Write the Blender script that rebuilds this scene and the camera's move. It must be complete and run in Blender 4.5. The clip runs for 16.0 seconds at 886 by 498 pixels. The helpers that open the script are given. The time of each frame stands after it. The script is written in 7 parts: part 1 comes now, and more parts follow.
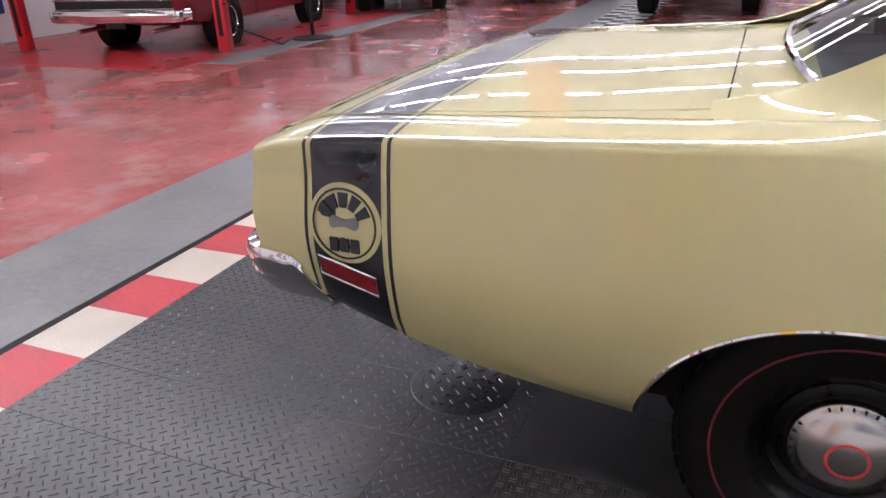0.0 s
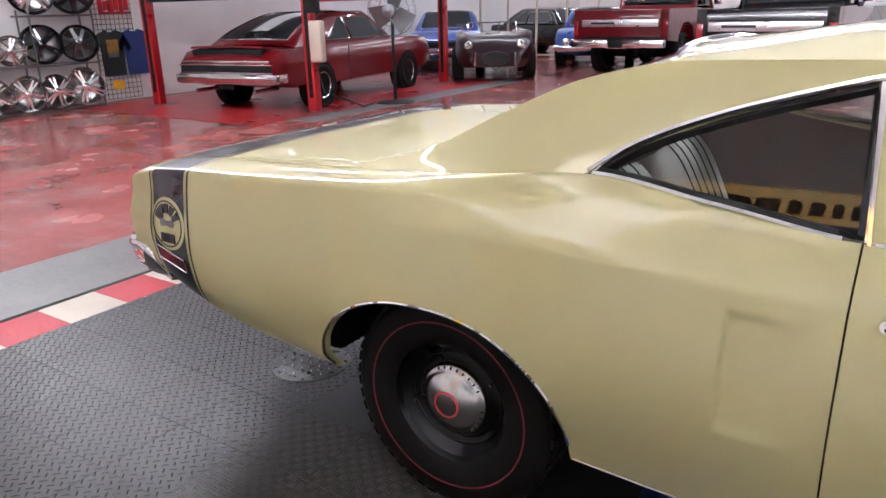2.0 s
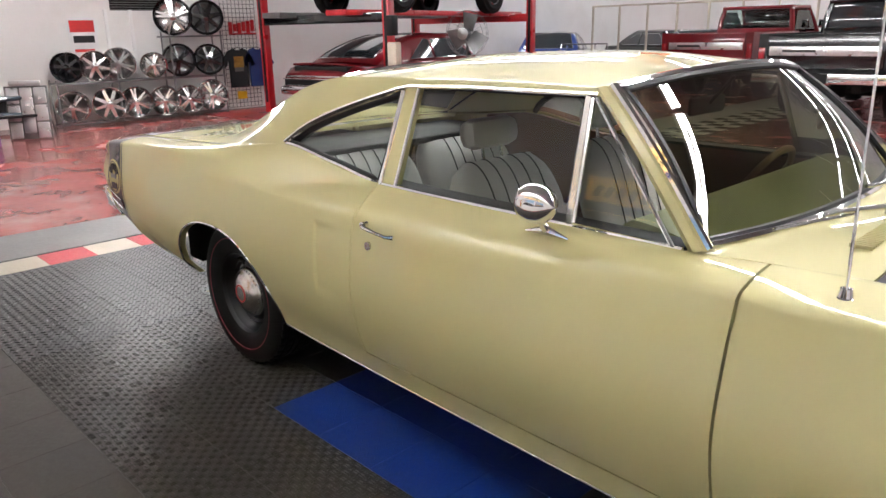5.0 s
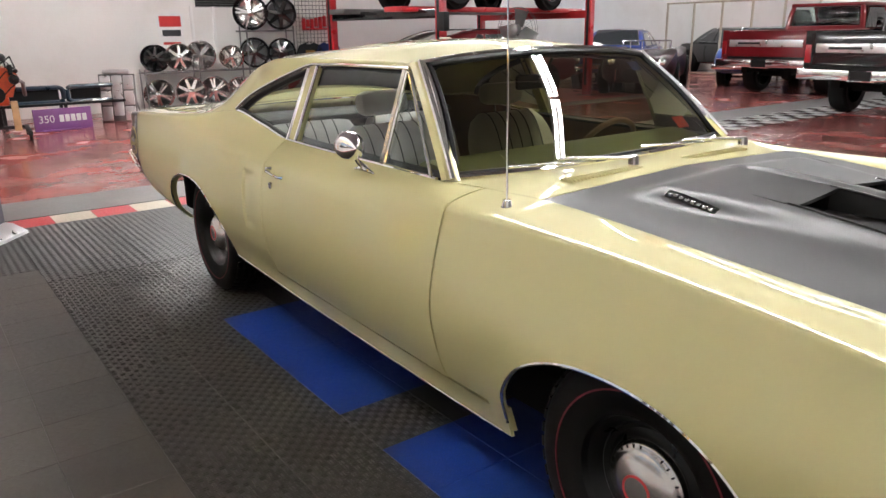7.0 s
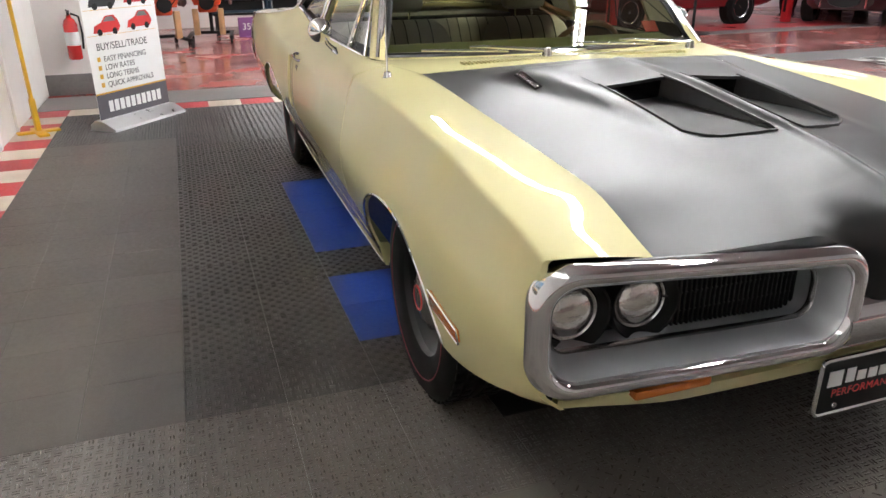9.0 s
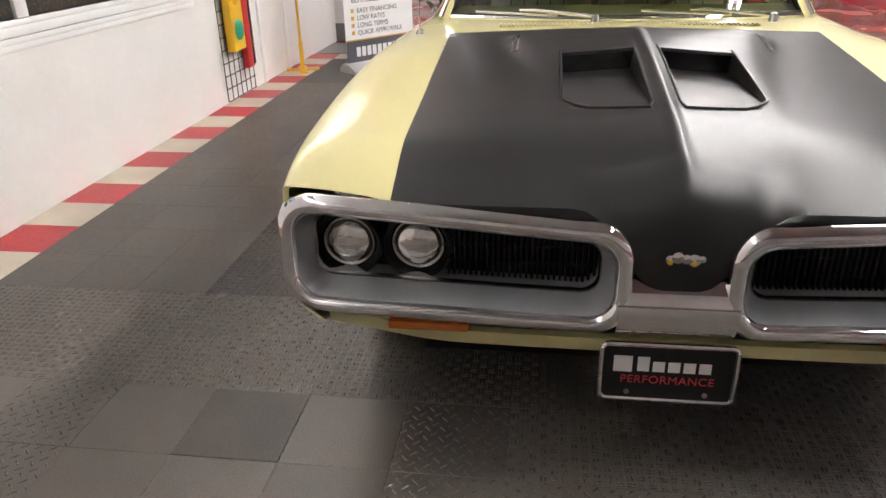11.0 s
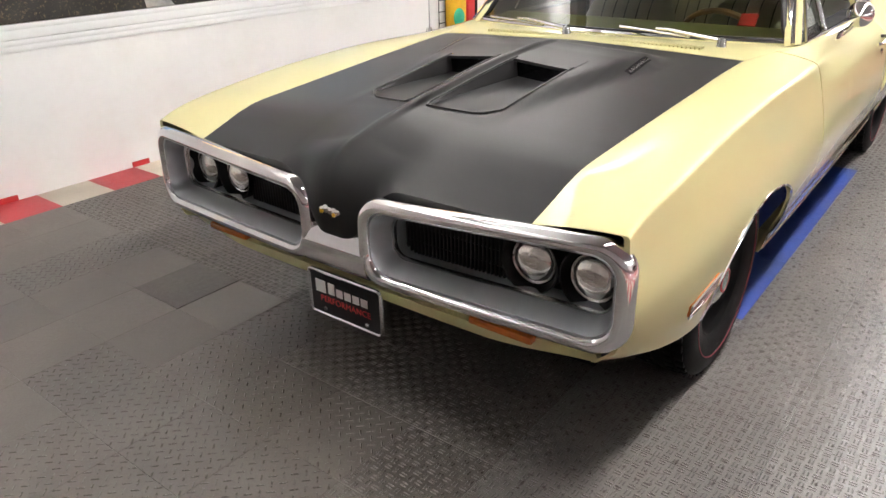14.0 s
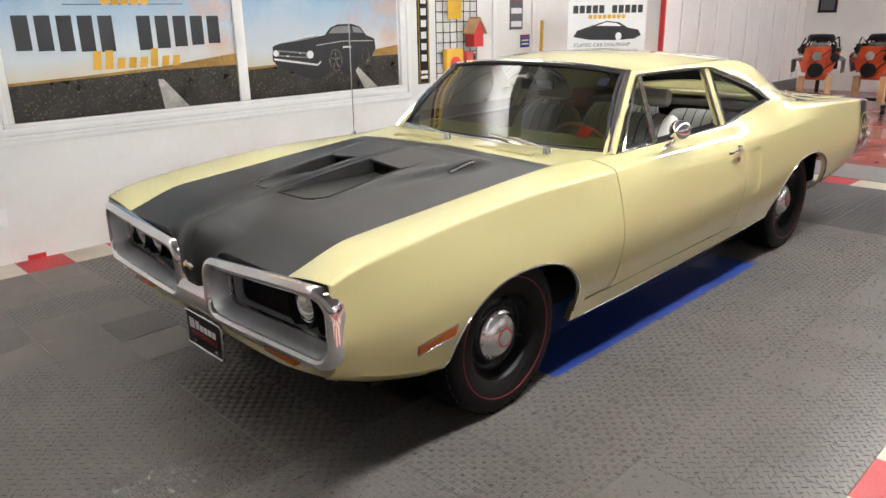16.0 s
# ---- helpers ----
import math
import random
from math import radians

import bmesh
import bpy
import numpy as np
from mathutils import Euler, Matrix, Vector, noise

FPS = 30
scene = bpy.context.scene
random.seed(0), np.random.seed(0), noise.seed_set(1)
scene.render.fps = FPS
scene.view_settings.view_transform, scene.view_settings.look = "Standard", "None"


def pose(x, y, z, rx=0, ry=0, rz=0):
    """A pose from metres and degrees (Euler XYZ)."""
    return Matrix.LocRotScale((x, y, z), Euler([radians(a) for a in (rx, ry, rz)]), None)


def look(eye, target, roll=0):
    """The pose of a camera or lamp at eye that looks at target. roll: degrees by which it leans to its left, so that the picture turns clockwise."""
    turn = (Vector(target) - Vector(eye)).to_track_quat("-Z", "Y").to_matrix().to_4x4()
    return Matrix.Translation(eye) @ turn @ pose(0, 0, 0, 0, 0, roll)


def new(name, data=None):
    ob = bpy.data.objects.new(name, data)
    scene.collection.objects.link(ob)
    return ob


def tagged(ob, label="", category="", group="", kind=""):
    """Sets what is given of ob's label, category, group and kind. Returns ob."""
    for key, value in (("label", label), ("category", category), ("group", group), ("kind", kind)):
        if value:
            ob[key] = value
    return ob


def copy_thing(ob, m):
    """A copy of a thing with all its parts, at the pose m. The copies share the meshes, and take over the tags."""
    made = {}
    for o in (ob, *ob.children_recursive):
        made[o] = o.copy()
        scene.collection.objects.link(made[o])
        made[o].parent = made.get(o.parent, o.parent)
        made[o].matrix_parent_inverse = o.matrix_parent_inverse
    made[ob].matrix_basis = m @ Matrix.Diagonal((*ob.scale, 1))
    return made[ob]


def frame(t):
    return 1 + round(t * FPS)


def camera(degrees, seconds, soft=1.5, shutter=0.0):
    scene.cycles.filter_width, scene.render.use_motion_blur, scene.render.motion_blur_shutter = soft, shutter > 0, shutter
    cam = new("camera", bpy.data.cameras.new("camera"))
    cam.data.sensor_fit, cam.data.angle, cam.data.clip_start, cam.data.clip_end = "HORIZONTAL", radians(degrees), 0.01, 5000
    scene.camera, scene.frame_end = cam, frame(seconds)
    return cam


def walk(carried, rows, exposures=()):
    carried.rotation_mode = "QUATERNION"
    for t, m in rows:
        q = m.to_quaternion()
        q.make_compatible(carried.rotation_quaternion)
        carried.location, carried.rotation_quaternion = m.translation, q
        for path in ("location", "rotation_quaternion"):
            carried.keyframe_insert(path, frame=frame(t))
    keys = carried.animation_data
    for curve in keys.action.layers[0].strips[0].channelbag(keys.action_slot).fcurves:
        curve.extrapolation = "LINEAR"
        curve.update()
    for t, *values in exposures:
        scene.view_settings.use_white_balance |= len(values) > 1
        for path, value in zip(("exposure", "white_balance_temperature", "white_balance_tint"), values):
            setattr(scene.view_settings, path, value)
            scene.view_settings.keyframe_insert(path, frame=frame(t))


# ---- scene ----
cam = camera(62.7, 16.0)
PATH = [
    (0, (-1.754, -2.201, 1.322), (-2.486, -0.518, 0.526), -2.2),
    (0.5, (-1.433, -2.293, 1.327), (-2.196, -0.624, 0.532), -2.2),
    (1, (-1.106, -2.344, 1.349), (-2.017, -0.74, 0.576), -1.7),
    (1.5, (-0.783, -2.393, 1.4), (-1.751, -0.797, 0.683), -1.5),
    (2, (-0.447, -2.378, 1.422), (-1.511, -0.805, 0.794), -1.4),
    (2.5, (-0.117, -2.407, 1.428), (-1.234, -0.854, 0.842), -1.3),
    (3, (0.218, -2.405, 1.441), (-0.918, -0.863, 0.864), -1.3),
    (3.5, (0.523, -2.393, 1.442), (-0.692, -0.912, 0.869), -1.2),
    (4, (0.815, -2.394, 1.45), (-0.44, -0.946, 0.878), -1.3),
    (4.2, (0.938, -2.384, 1.456), (-0.34, -0.957, 0.884), -1.3),
    (6.5, (2.201, -2.221, 1.432), (0.703, -1.028, 0.855), -0.8),
    (7, (2.488, -2.152, 1.413), (0.946, -1.016, 0.837), -0.9),
    (7.5, (2.729, -2.014, 1.401), (1.064, -1.084, 0.8), -0.9),
    (8, (3.002, -1.877, 1.363), (1.33, -0.985, 0.724), -0.5),
    (8.5, (3.257, -1.645, 1.332), (1.543, -0.878, 0.643), -0.3),
    (9, (3.51, -1.476, 1.329), (1.758, -0.871, 0.579), -0.5),
    (11.3, (3.905, -0.124, 1.348), (2.116, -0.449, 0.515), -1.4),
    (11.5, (3.918, -0.007, 1.36), (2.135, -0.355, 0.523), -1.4),
    (12, (3.931, 0.281, 1.345), (2.168, -0.17, 0.515), -1.1),
    (12.5, (3.895, 0.594, 1.36), (2.262, -0.21, 0.531), -1.2),
    (13, (3.884, 0.903, 1.382), (2.275, 0.057, 0.549), -1.2),
    (13.5, (3.832, 1.181, 1.407), (2.305, 0.199, 0.568), -1.1),
    (14, (3.764, 1.462, 1.439), (2.337, 0.337, 0.601), -1.2),
    (14.5, (3.69, 1.772, 1.487), (2.291, 0.608, 0.656), -1.2),
    (15, (3.604, 2.067, 1.537), (2.249, 0.822, 0.752), -1.2),
    (15.5, (3.615, 2.368, 1.57), (2.289, 1.044, 0.869), -1.1),
    (16, (3.616, 2.654, 1.595), (2.286, 1.292, 0.981), -1.0),
]
walk(cam, [(t, look(eye, target, roll)) for t, eye, target, roll in PATH], exposures=[(0, 0.04, 5900, 22), (0.6, 0.1, 5900, 22), (2.5, 0.18, 5950, 18), (4, 0.22, 6150, 14), (7, 0.18, 6400, 11), (9, 0.34, 6300, 10), (11.3, 0.2, 6550, 13), (12.5, 0.36, 6500, 13), (13.5, 0.38, 6450, 12), (14.5, 0.2, 6450, 12), (16, 0.0, 6400, 10)])

# ---- light ----
world = bpy.data.worlds.new("world")
scene.world = world
world.use_nodes = True
world.node_tree.nodes["Background"].inputs[0].default_value = (0.8, 0.85, 0.9, 1)
world.node_tree.nodes["Background"].inputs[1].default_value = 0.3
TUBE_GLOW = 170.0


# ---- materials ----
def nodes_of(name):
    m = bpy.data.materials.new(name)
    m.use_nodes = True
    return m, m.node_tree, m.node_tree.nodes["Principled BSDF"]


def surface(name, base, rough=0.5, metal=0.0, vary=0.1, scale=4.0, fine=60.0, bump=0.0, coat=0.0, stain=None, stain_amount=0.0, stain_scale=1.2, rough_vary=0.12, place="Object", spec=0.5, soft=(0.5, 0.68)):
    """A procedural surface: colour varied at two scales, optional stains, uneven gloss and a fine relief."""
    m, tree, bsdf = nodes_of(name)
    n, l = tree.nodes, tree.links
    if place == "World":
        src = n.new("ShaderNodeNewGeometry").outputs["Position"]
    else:
        src = n.new("ShaderNodeTexCoord").outputs["Object"]
    big, small = n.new("ShaderNodeTexNoise"), n.new("ShaderNodeTexNoise")
    for tex, sc, det in ((big, scale, 5), (small, fine, 3)):
        tex.inputs["Scale"].default_value = sc
        tex.inputs["Detail"].default_value = det
        l.new(src, tex.inputs["Vector"])
    mixed = n.new("ShaderNodeMath")
    mixed.operation = "MULTIPLY_ADD"
    l.new(small.outputs["Fac"], mixed.inputs[0])
    mixed.inputs[1].default_value = 0.4
    l.new(big.outputs["Fac"], mixed.inputs[2])
    ramp = n.new("ShaderNodeMapRange")
    ramp.inputs["From Min"].default_value, ramp.inputs["From Max"].default_value = 0.45, 0.95
    ramp.inputs["To Min"].default_value, ramp.inputs["To Max"].default_value = 1 - vary, 1 + vary
    l.new(mixed.outputs[0], ramp.inputs["Value"])
    col = n.new("ShaderNodeVectorMath")
    col.operation = "SCALE"
    col.inputs[0].default_value = base[:3]
    l.new(ramp.outputs[0], col.inputs["Scale"])
    out = col.outputs[0]
    if stain:
        st = n.new("ShaderNodeTexNoise")
        st.inputs["Scale"].default_value, st.inputs["Detail"].default_value, st.inputs["Roughness"].default_value = stain_scale, 8, 0.65
        l.new(src, st.inputs["Vector"])
        mr = n.new("ShaderNodeMapRange")
        mr.inputs["From Min"].default_value, mr.inputs["From Max"].default_value = soft
        mr.inputs["To Max"].default_value = stain_amount
        l.new(st.outputs["Fac"], mr.inputs["Value"])
        mx = n.new("ShaderNodeMix")
        mx.data_type = "RGBA"
        l.new(mr.outputs[0], mx.inputs["Factor"])
        l.new(out, mx.inputs["A"])
        mx.inputs["B"].default_value = (*stain, 1)
        out = mx.outputs["Result"]
    l.new(out, bsdf.inputs["Base Color"])
    rr = n.new("ShaderNodeMapRange")
    rr.inputs["From Min"].default_value, rr.inputs["From Max"].default_value = 0.3, 0.7
    rr.inputs["To Min"].default_value, rr.inputs["To Max"].default_value = max(0.02, rough * (1 - rough_vary)), min(1, rough * (1 + rough_vary))
    l.new(big.outputs["Fac"], rr.inputs["Value"])
    l.new(rr.outputs[0], bsdf.inputs["Roughness"])
    bsdf.inputs["Metallic"].default_value = metal
    bsdf.inputs["Coat Weight"].default_value = coat
    bsdf.inputs["Coat Roughness"].default_value = 0.02
    bsdf.inputs["Specular IOR Level"].default_value = spec
    if bump:
        b = n.new("ShaderNodeBump")
        b.inputs["Strength"].default_value, b.inputs["Distance"].default_value = 0.5, bump
        l.new(small.outputs["Fac"], b.inputs["Height"])
        l.new(b.outputs[0], bsdf.inputs["Normal"])
    return m


def add_math(tree, op, a, b=None, c=None):
    n = tree.nodes.new("ShaderNodeMath")
    n.operation = op
    for i, v in enumerate((a, b, c)):
        if v is None:
            continue
        if isinstance(v, (int, float)):
            n.inputs[i].default_value = v
        else:
            tree.links.new(v, n.inputs[i])
    return n.outputs[0]


def mat_tile(name, base, rough, dirt, dirty=0.5, spec=0.4):
    """Moulded floor tile: tone that differs from tile to tile, grime in soft patches, scuffs and uneven gloss."""
    m, tree, bsdf = nodes_of(name)
    n, l = tree.nodes, tree.links
    pos = n.new("ShaderNodeNewGeometry")

    def noise(scale, detail, rough_n=0.5):
        t = n.new("ShaderNodeTexNoise")
        t.inputs["Scale"].default_value, t.inputs["Detail"].default_value, t.inputs["Roughness"].default_value = scale, detail, rough_n
        l.new(pos.outputs["Position"], t.inputs["Vector"])
        return t.outputs["Fac"]

    def span(v, a, b, c, d):
        r = n.new("ShaderNodeMapRange")
        r.interpolation_type = "SMOOTHSTEP"
        for k, x in zip(("From Min", "From Max", "To Min", "To Max"), (a, b, c, d)):
            r.inputs[k].default_value = x
        l.new(v, r.inputs["Value"])
        return r.outputs[0]

    tone = add_math(tree, "MULTIPLY", span(n.new("ShaderNodeObjectInfo").outputs["Random"], 0, 1, 0.92, 1.08), span(noise(160, 2), 0.3, 0.7, 0.88, 1.12))
    big = noise(1.3, 2)
    tone = add_math(tree, "MULTIPLY", tone, span(noise(3.0, 2), 0.2, 0.8, 0.88, 1.12))
    mx = n.new("ShaderNodeMix")
    mx.data_type = "RGBA"
    l.new(span(big, 0.35, 0.75, 0.0, dirty), mx.inputs["Factor"])
    mx.inputs["A"].default_value, mx.inputs["B"].default_value = (*base, 1), (*dirt, 1)
    sc = n.new("ShaderNodeVectorMath")
    sc.operation = "SCALE"
    l.new(mx.outputs["Result"], sc.inputs[0])
    l.new(tone, sc.inputs["Scale"])
    l.new(sc.outputs[0], bsdf.inputs["Base Color"])
    l.new(span(noise(45, 2), 0.25, 0.75, rough * 0.88, rough * 1.12), bsdf.inputs["Roughness"])
    bsdf.inputs["Specular IOR Level"].default_value = spec
    bp = n.new("ShaderNodeBump")
    bp.inputs["Strength"].default_value, bp.inputs["Distance"].default_value = 0.35, 0.0012
    l.new(noise(260, 3), bp.inputs["Height"])
    l.new(bp.outputs[0], bsdf.inputs["Normal"])
    return m


def glass(name, tint, rough=0.0, clear=0.85):
    """A thin pane: a clear part and a mirror-like part, by the Fresnel law."""
    m, tree, bsdf = nodes_of(name)
    n, l = tree.nodes, tree.links
    n.remove(bsdf)
    tr, gl, mix, fr = n.new("ShaderNodeBsdfTransparent"), n.new("ShaderNodeBsdfGlossy"), n.new("ShaderNodeMixShader"), n.new("ShaderNodeFresnel")
    tr.inputs[0].default_value = (*[c * clear for c in tint], 1)
    gl.inputs["Roughness"].default_value = rough
    fr.inputs["IOR"].default_value = 1.7
    l.new(fr.outputs[0], mix.inputs[0])
    l.new(tr.outputs[0], mix.inputs[1])
    l.new(gl.outputs[0], mix.inputs[2])
    l.new(mix.outputs[0], n["Material Output"].inputs[0])
    return m


def glow(name, colour, strength):
    m, tree, bsdf = nodes_of(name)
    bsdf.inputs["Emission Color"].default_value = (*colour, 1)
    bsdf.inputs["Emission Strength"].default_value = strength
    return m


CREAM = surface("cream_yellow_paint", (0.572, 0.525, 0.255), 0.55, 0, 0.02, 1.2, 300, coat=1.0, spec=0.25)
SATIN = surface("satin_black_paint", (0.018, 0.0173, 0.0173), 0.35, 0, 0.12, 3, 500, rough_vary=0.03, spec=0.16)
STRIPE = surface("black_stripe", (0.008, 0.008, 0.011), 0.3, 0, 0.1, 5, 300, coat=0.85, spec=0.3)
CHROME = surface("chrome", (0.86, 0.86, 0.87), 0.06, 1.0, 0.04, 8, 200)
DULL = surface("dull_chrome", (0.62, 0.61, 0.6), 0.24, 1.0, 0.1, 10, 200)
POLISH = surface("polished_alloy", (0.80, 0.79, 0.78), 0.14, 1.0, 0.06, 10, 200)
SILVER = surface("silver_paint", (0.50, 0.52, 0.54), 0.34, 0.55, 0.06, 10, 400)
BLACK = surface("black_plastic", (0.009, 0.009, 0.0095), 0.45, 0, 0.2, 8, 200, spec=0.25)
UNDER = surface("underbody_black", (0.008, 0.0075, 0.007), 0.8, 0, 0.3, 6, 80, bump=0.002, spec=0.15)
GLOSSB = surface("gloss_black", (0.006, 0.006, 0.007), 0.15, 0, 0.1, 8, 100, coat=0.6)
RUBBER = surface("tyre_rubber", (0.0045, 0.0042, 0.0042), 0.62, 0, 0.25, 9, 120, bump=0.001, spec=0.18)
REDLINE = surface("tyre_red_line", (0.19, 0.012, 0.024), 0.55, 0, 0.15, 9, 120)
AMBER = surface("amber_lens", (0.50, 0.13, 0.015), 0.18, 0, 0.1, 30, 300, bump=0.0008, coat=0.8)
REDLENS = surface("red_lens", (0.16, 0.008, 0.012), 0.15, 0, 0.1, 30, 300, coat=0.8)
LENS = surface("headlamp_glass", (0.94, 0.92, 0.86), 0.13, 0.88, 0.35, 26, 70, bump=0.0022, coat=1.0)
BOWL = surface("lamp_reflector", (0.86, 0.84, 0.78), 0.16, 1.0, 0.12, 50, 90, bump=0.0015)
RIMBLACK = surface("black_wheel_paint", (0.005, 0.005, 0.0055), 0.30, 0, 0.15, 9, 160, spec=0.25)
COWLSLOT = surface("cowl_slot_shade", (0.38, 0.34, 0.16), 0.6, 0, 0.1, 9, 90)
GLASS = glass("window_glass", (0.93, 1.0, 0.97), clear=0.84)
SHIELD = glass("windscreen_glass", (0.36, 0.36, 0.21), clear=0.64)
SEAT = surface("pleated_vinyl", (0.50, 0.49, 0.46), 0.38, 0, 0.08, 9, 150, bump=0.0006)
TAN = surface("brown_vinyl", (0.12, 0.060, 0.030), 0.45, 0, 0.15, 9, 150, bump=0.0006)
DASH = surface("olive_dash_vinyl", (0.20, 0.215, 0.10), 0.5, 0, 0.12, 9, 200, bump=0.0006)
CARPET = surface("black_carpet", (0.02, 0.018, 0.015), 0.95, 0, 0.3, 12, 260, bump=0.003)
WOOD = surface("brown_wheel_rim", (0.22, 0.12, 0.06), 0.35, 0, 0.2, 20, 90, coat=0.5)
WALLP = surface("white_wall_paint", (0.80, 0.79, 0.77), 0.55, 0, 0.03, 0.8, 25, bump=0.0015, place="World", stain=(0.62, 0.58, 0.53), stain_amount=0.25, stain_scale=0.9)
WHITE = surface("white_gloss_trim", (0.83, 0.83, 0.82), 0.35, 0, 0.03, 3, 90)
CEIL = surface("grey_ceiling", (0.20, 0.20, 0.20), 0.8, 0, 0.05, 1.5, 30, bump=0.002)
REDFLOOR = surface("red_epoxy_floor", (0.36, 0.10, 0.09), 0.20, 0, 0.3, 1.1, 14, place="World", stain=(0.44, 0.28, 0.24), stain_amount=0.6, stain_scale=1.6, rough_vary=0.5, bump=0.001)
CONC = surface("grey_concrete", (0.17, 0.165, 0.162), 0.45, 0, 0.3, 1.2, 30, place="World", stain=(0.22, 0.21, 0.2), stain_amount=0.5, stain_scale=2.0, bump=0.002)
EASTGREY = surface("east_fill_grey", (0.40, 0.395, 0.388), 0.6, 0, 0.06, 0.8, 25, bump=0.0015, place="World")
# Tones differ by place: part of the floor's light and shade is coloured in.
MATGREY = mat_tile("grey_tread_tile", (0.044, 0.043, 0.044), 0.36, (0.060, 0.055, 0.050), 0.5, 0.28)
MATDUSTLIT = mat_tile("dusty_lit_tread_tile", (0.124, 0.113, 0.104), 0.30, (0.148, 0.132, 0.118), 0.5)
MATSHADED = mat_tile("shaded_brown_tread_tile", (0.036, 0.032, 0.028), 0.34, (0.05, 0.043, 0.036), 0.5)
# Bar tones sit below their tiles', standing in for the slopes' shading.
BARDUST = mat_tile("dusty_tread_bar_shade", (0.092, 0.082, 0.075), 0.30, (0.115, 0.10, 0.088), 0.5, 0.35)
BARGREY = mat_tile("grey_tread_bar_shade", (0.036, 0.036, 0.037), 0.22, (0.05, 0.045, 0.04), 0.5, 0.4)
BARBROWN = mat_tile("brown_grey_tread_bar_shade", (0.080, 0.070, 0.061), 0.28, (0.096, 0.083, 0.072), 0.5, 0.45)
BARDARK = mat_tile("dark_brown_tread_bar_shade", (0.030, 0.027, 0.024), 0.32, (0.04, 0.035, 0.03), 0.5, 0.3)
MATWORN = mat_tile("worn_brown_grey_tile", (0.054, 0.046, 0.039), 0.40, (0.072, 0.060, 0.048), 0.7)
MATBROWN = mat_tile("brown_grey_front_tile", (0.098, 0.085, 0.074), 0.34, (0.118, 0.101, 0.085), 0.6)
MATBLUE = mat_tile("blue_tread_tile", (0.010, 0.034, 0.20), 0.4, (0.02, 0.04, 0.14), 0.4)
MATRED = mat_tile("red_tread_tile", (0.46, 0.035, 0.042), 0.45, (0.32, 0.06, 0.05), 0.4)
MATCREAM = mat_tile("cream_tread_tile", (0.58, 0.52, 0.42), 0.45, (0.40, 0.34, 0.27), 0.5)
DARKDISC = mat_tile("dark_disc_tone", (0.020, 0.020, 0.021), 0.30, (0.03, 0.028, 0.026), 0.5)
LIFTRED = surface("red_lift_paint", (0.42, 0.015, 0.02), 0.3, 0, 0.1, 6, 90, coat=0.3)
REDPAINT = surface("red_car_paint", (0.15, 0.003, 0.007), 0.4, 0.1, 0.05, 3, 200, coat=1.0, spec=0.2)
MAROON = surface("dark_maroon_paint", (0.022, 0.003, 0.006), 0.35, 0.0, 0.05, 3, 200, coat=0.6, spec=0.25)
BLUEPAINT = surface("blue_car_paint", (0.02, 0.06, 0.30), 0.3, 0.1, 0.05, 3, 200, coat=1.0)
TEAL = surface("dark_teal_paint", (0.010, 0.028, 0.050), 0.3, 0, 0.1, 5, 90, coat=0.6)
STEELGREY = surface("grey_steel", (0.22, 0.22, 0.22), 0.4, 0.8, 0.15, 8, 120)
YELLOW = surface("yellow_paint", (0.72, 0.42, 0.02), 0.4, 0, 0.12, 8, 120)
PINEWOOD = surface("pine_wood", (0.52, 0.33, 0.16), 0.6, 0, 0.2, 7, 60, bump=0.001)
ENGINERED = surface("orange_engine_paint", (0.55, 0.07, 0.015), 0.4, 0, 0.25, 9, 60)
PURPLE = surface("purple_board", (0.22, 0.08, 0.26), 0.5, 0, 0.08, 6, 90)
CLOTHBLACK = surface("black_cotton", (0.015, 0.02, 0.022), 0.9, 0, 0.2, 20, 300, bump=0.001)
CLOTHBLUE = surface("blue_cotton", (0.02, 0.04, 0.16), 0.9, 0, 0.15, 20, 300, bump=0.001)
FIRERED = surface("extinguisher_red", (0.5, 0.015, 0.015), 0.25, 0, 0.05, 8, 90, coat=0.5)
ORANGECLOTH = surface("orange_cloth", (0.75, 0.10, 0.025), 0.8, 0, 0.1, 6, 200)
LANE = surface("grey_lane_print", (0.40, 0.385, 0.36), 0.5, 0, 0.3, 9, 60)
INK = surface("dark_print", (0.012, 0.012, 0.015), 0.5, 0, 0.05, 10, 90)
GOLD = surface("gold_print", (0.65, 0.36, 0.03), 0.5, 0, 0.08, 10, 90)
PAPER = surface("white_print", (0.78, 0.78, 0.78), 0.5, 0, 0.03, 6, 90)
PRINTGREY = surface("grey_print", (0.09, 0.085, 0.1), 0.5, 0, 0.05, 10, 90)
PRINTRED = surface("red_print", (0.55, 0.03, 0.03), 0.5, 0, 0.1, 10, 90)
PRINTGREEN = surface("green_print", (0.02, 0.35, 0.20), 0.5, 0, 0.1, 10, 90)
SILVERCLOTH = surface("aluminium", (0.72, 0.72, 0.73), 0.3, 0.9, 0.06, 10, 90)
SIGNGLOW = glow("yellow_sign_glow", (1.0, 0.55, 0.02), 1.6)
WASHGLOW = glow("added_wash_glow", (1.0, 0.985, 0.95), 48.0)
TUBEGLOW = glow("tube_glow", (1.0, 0.985, 0.95), TUBE_GLOW)
# West end of the same row, dimmed to balance the tail floor.
TUBEWEST = glow("west_tube_glow", (1.0, 0.985, 0.95), 0.62 * TUBE_GLOW)
TUBEFAR = glow("far_tube_glow", (1.0, 1.0, 0.99), 39.0)


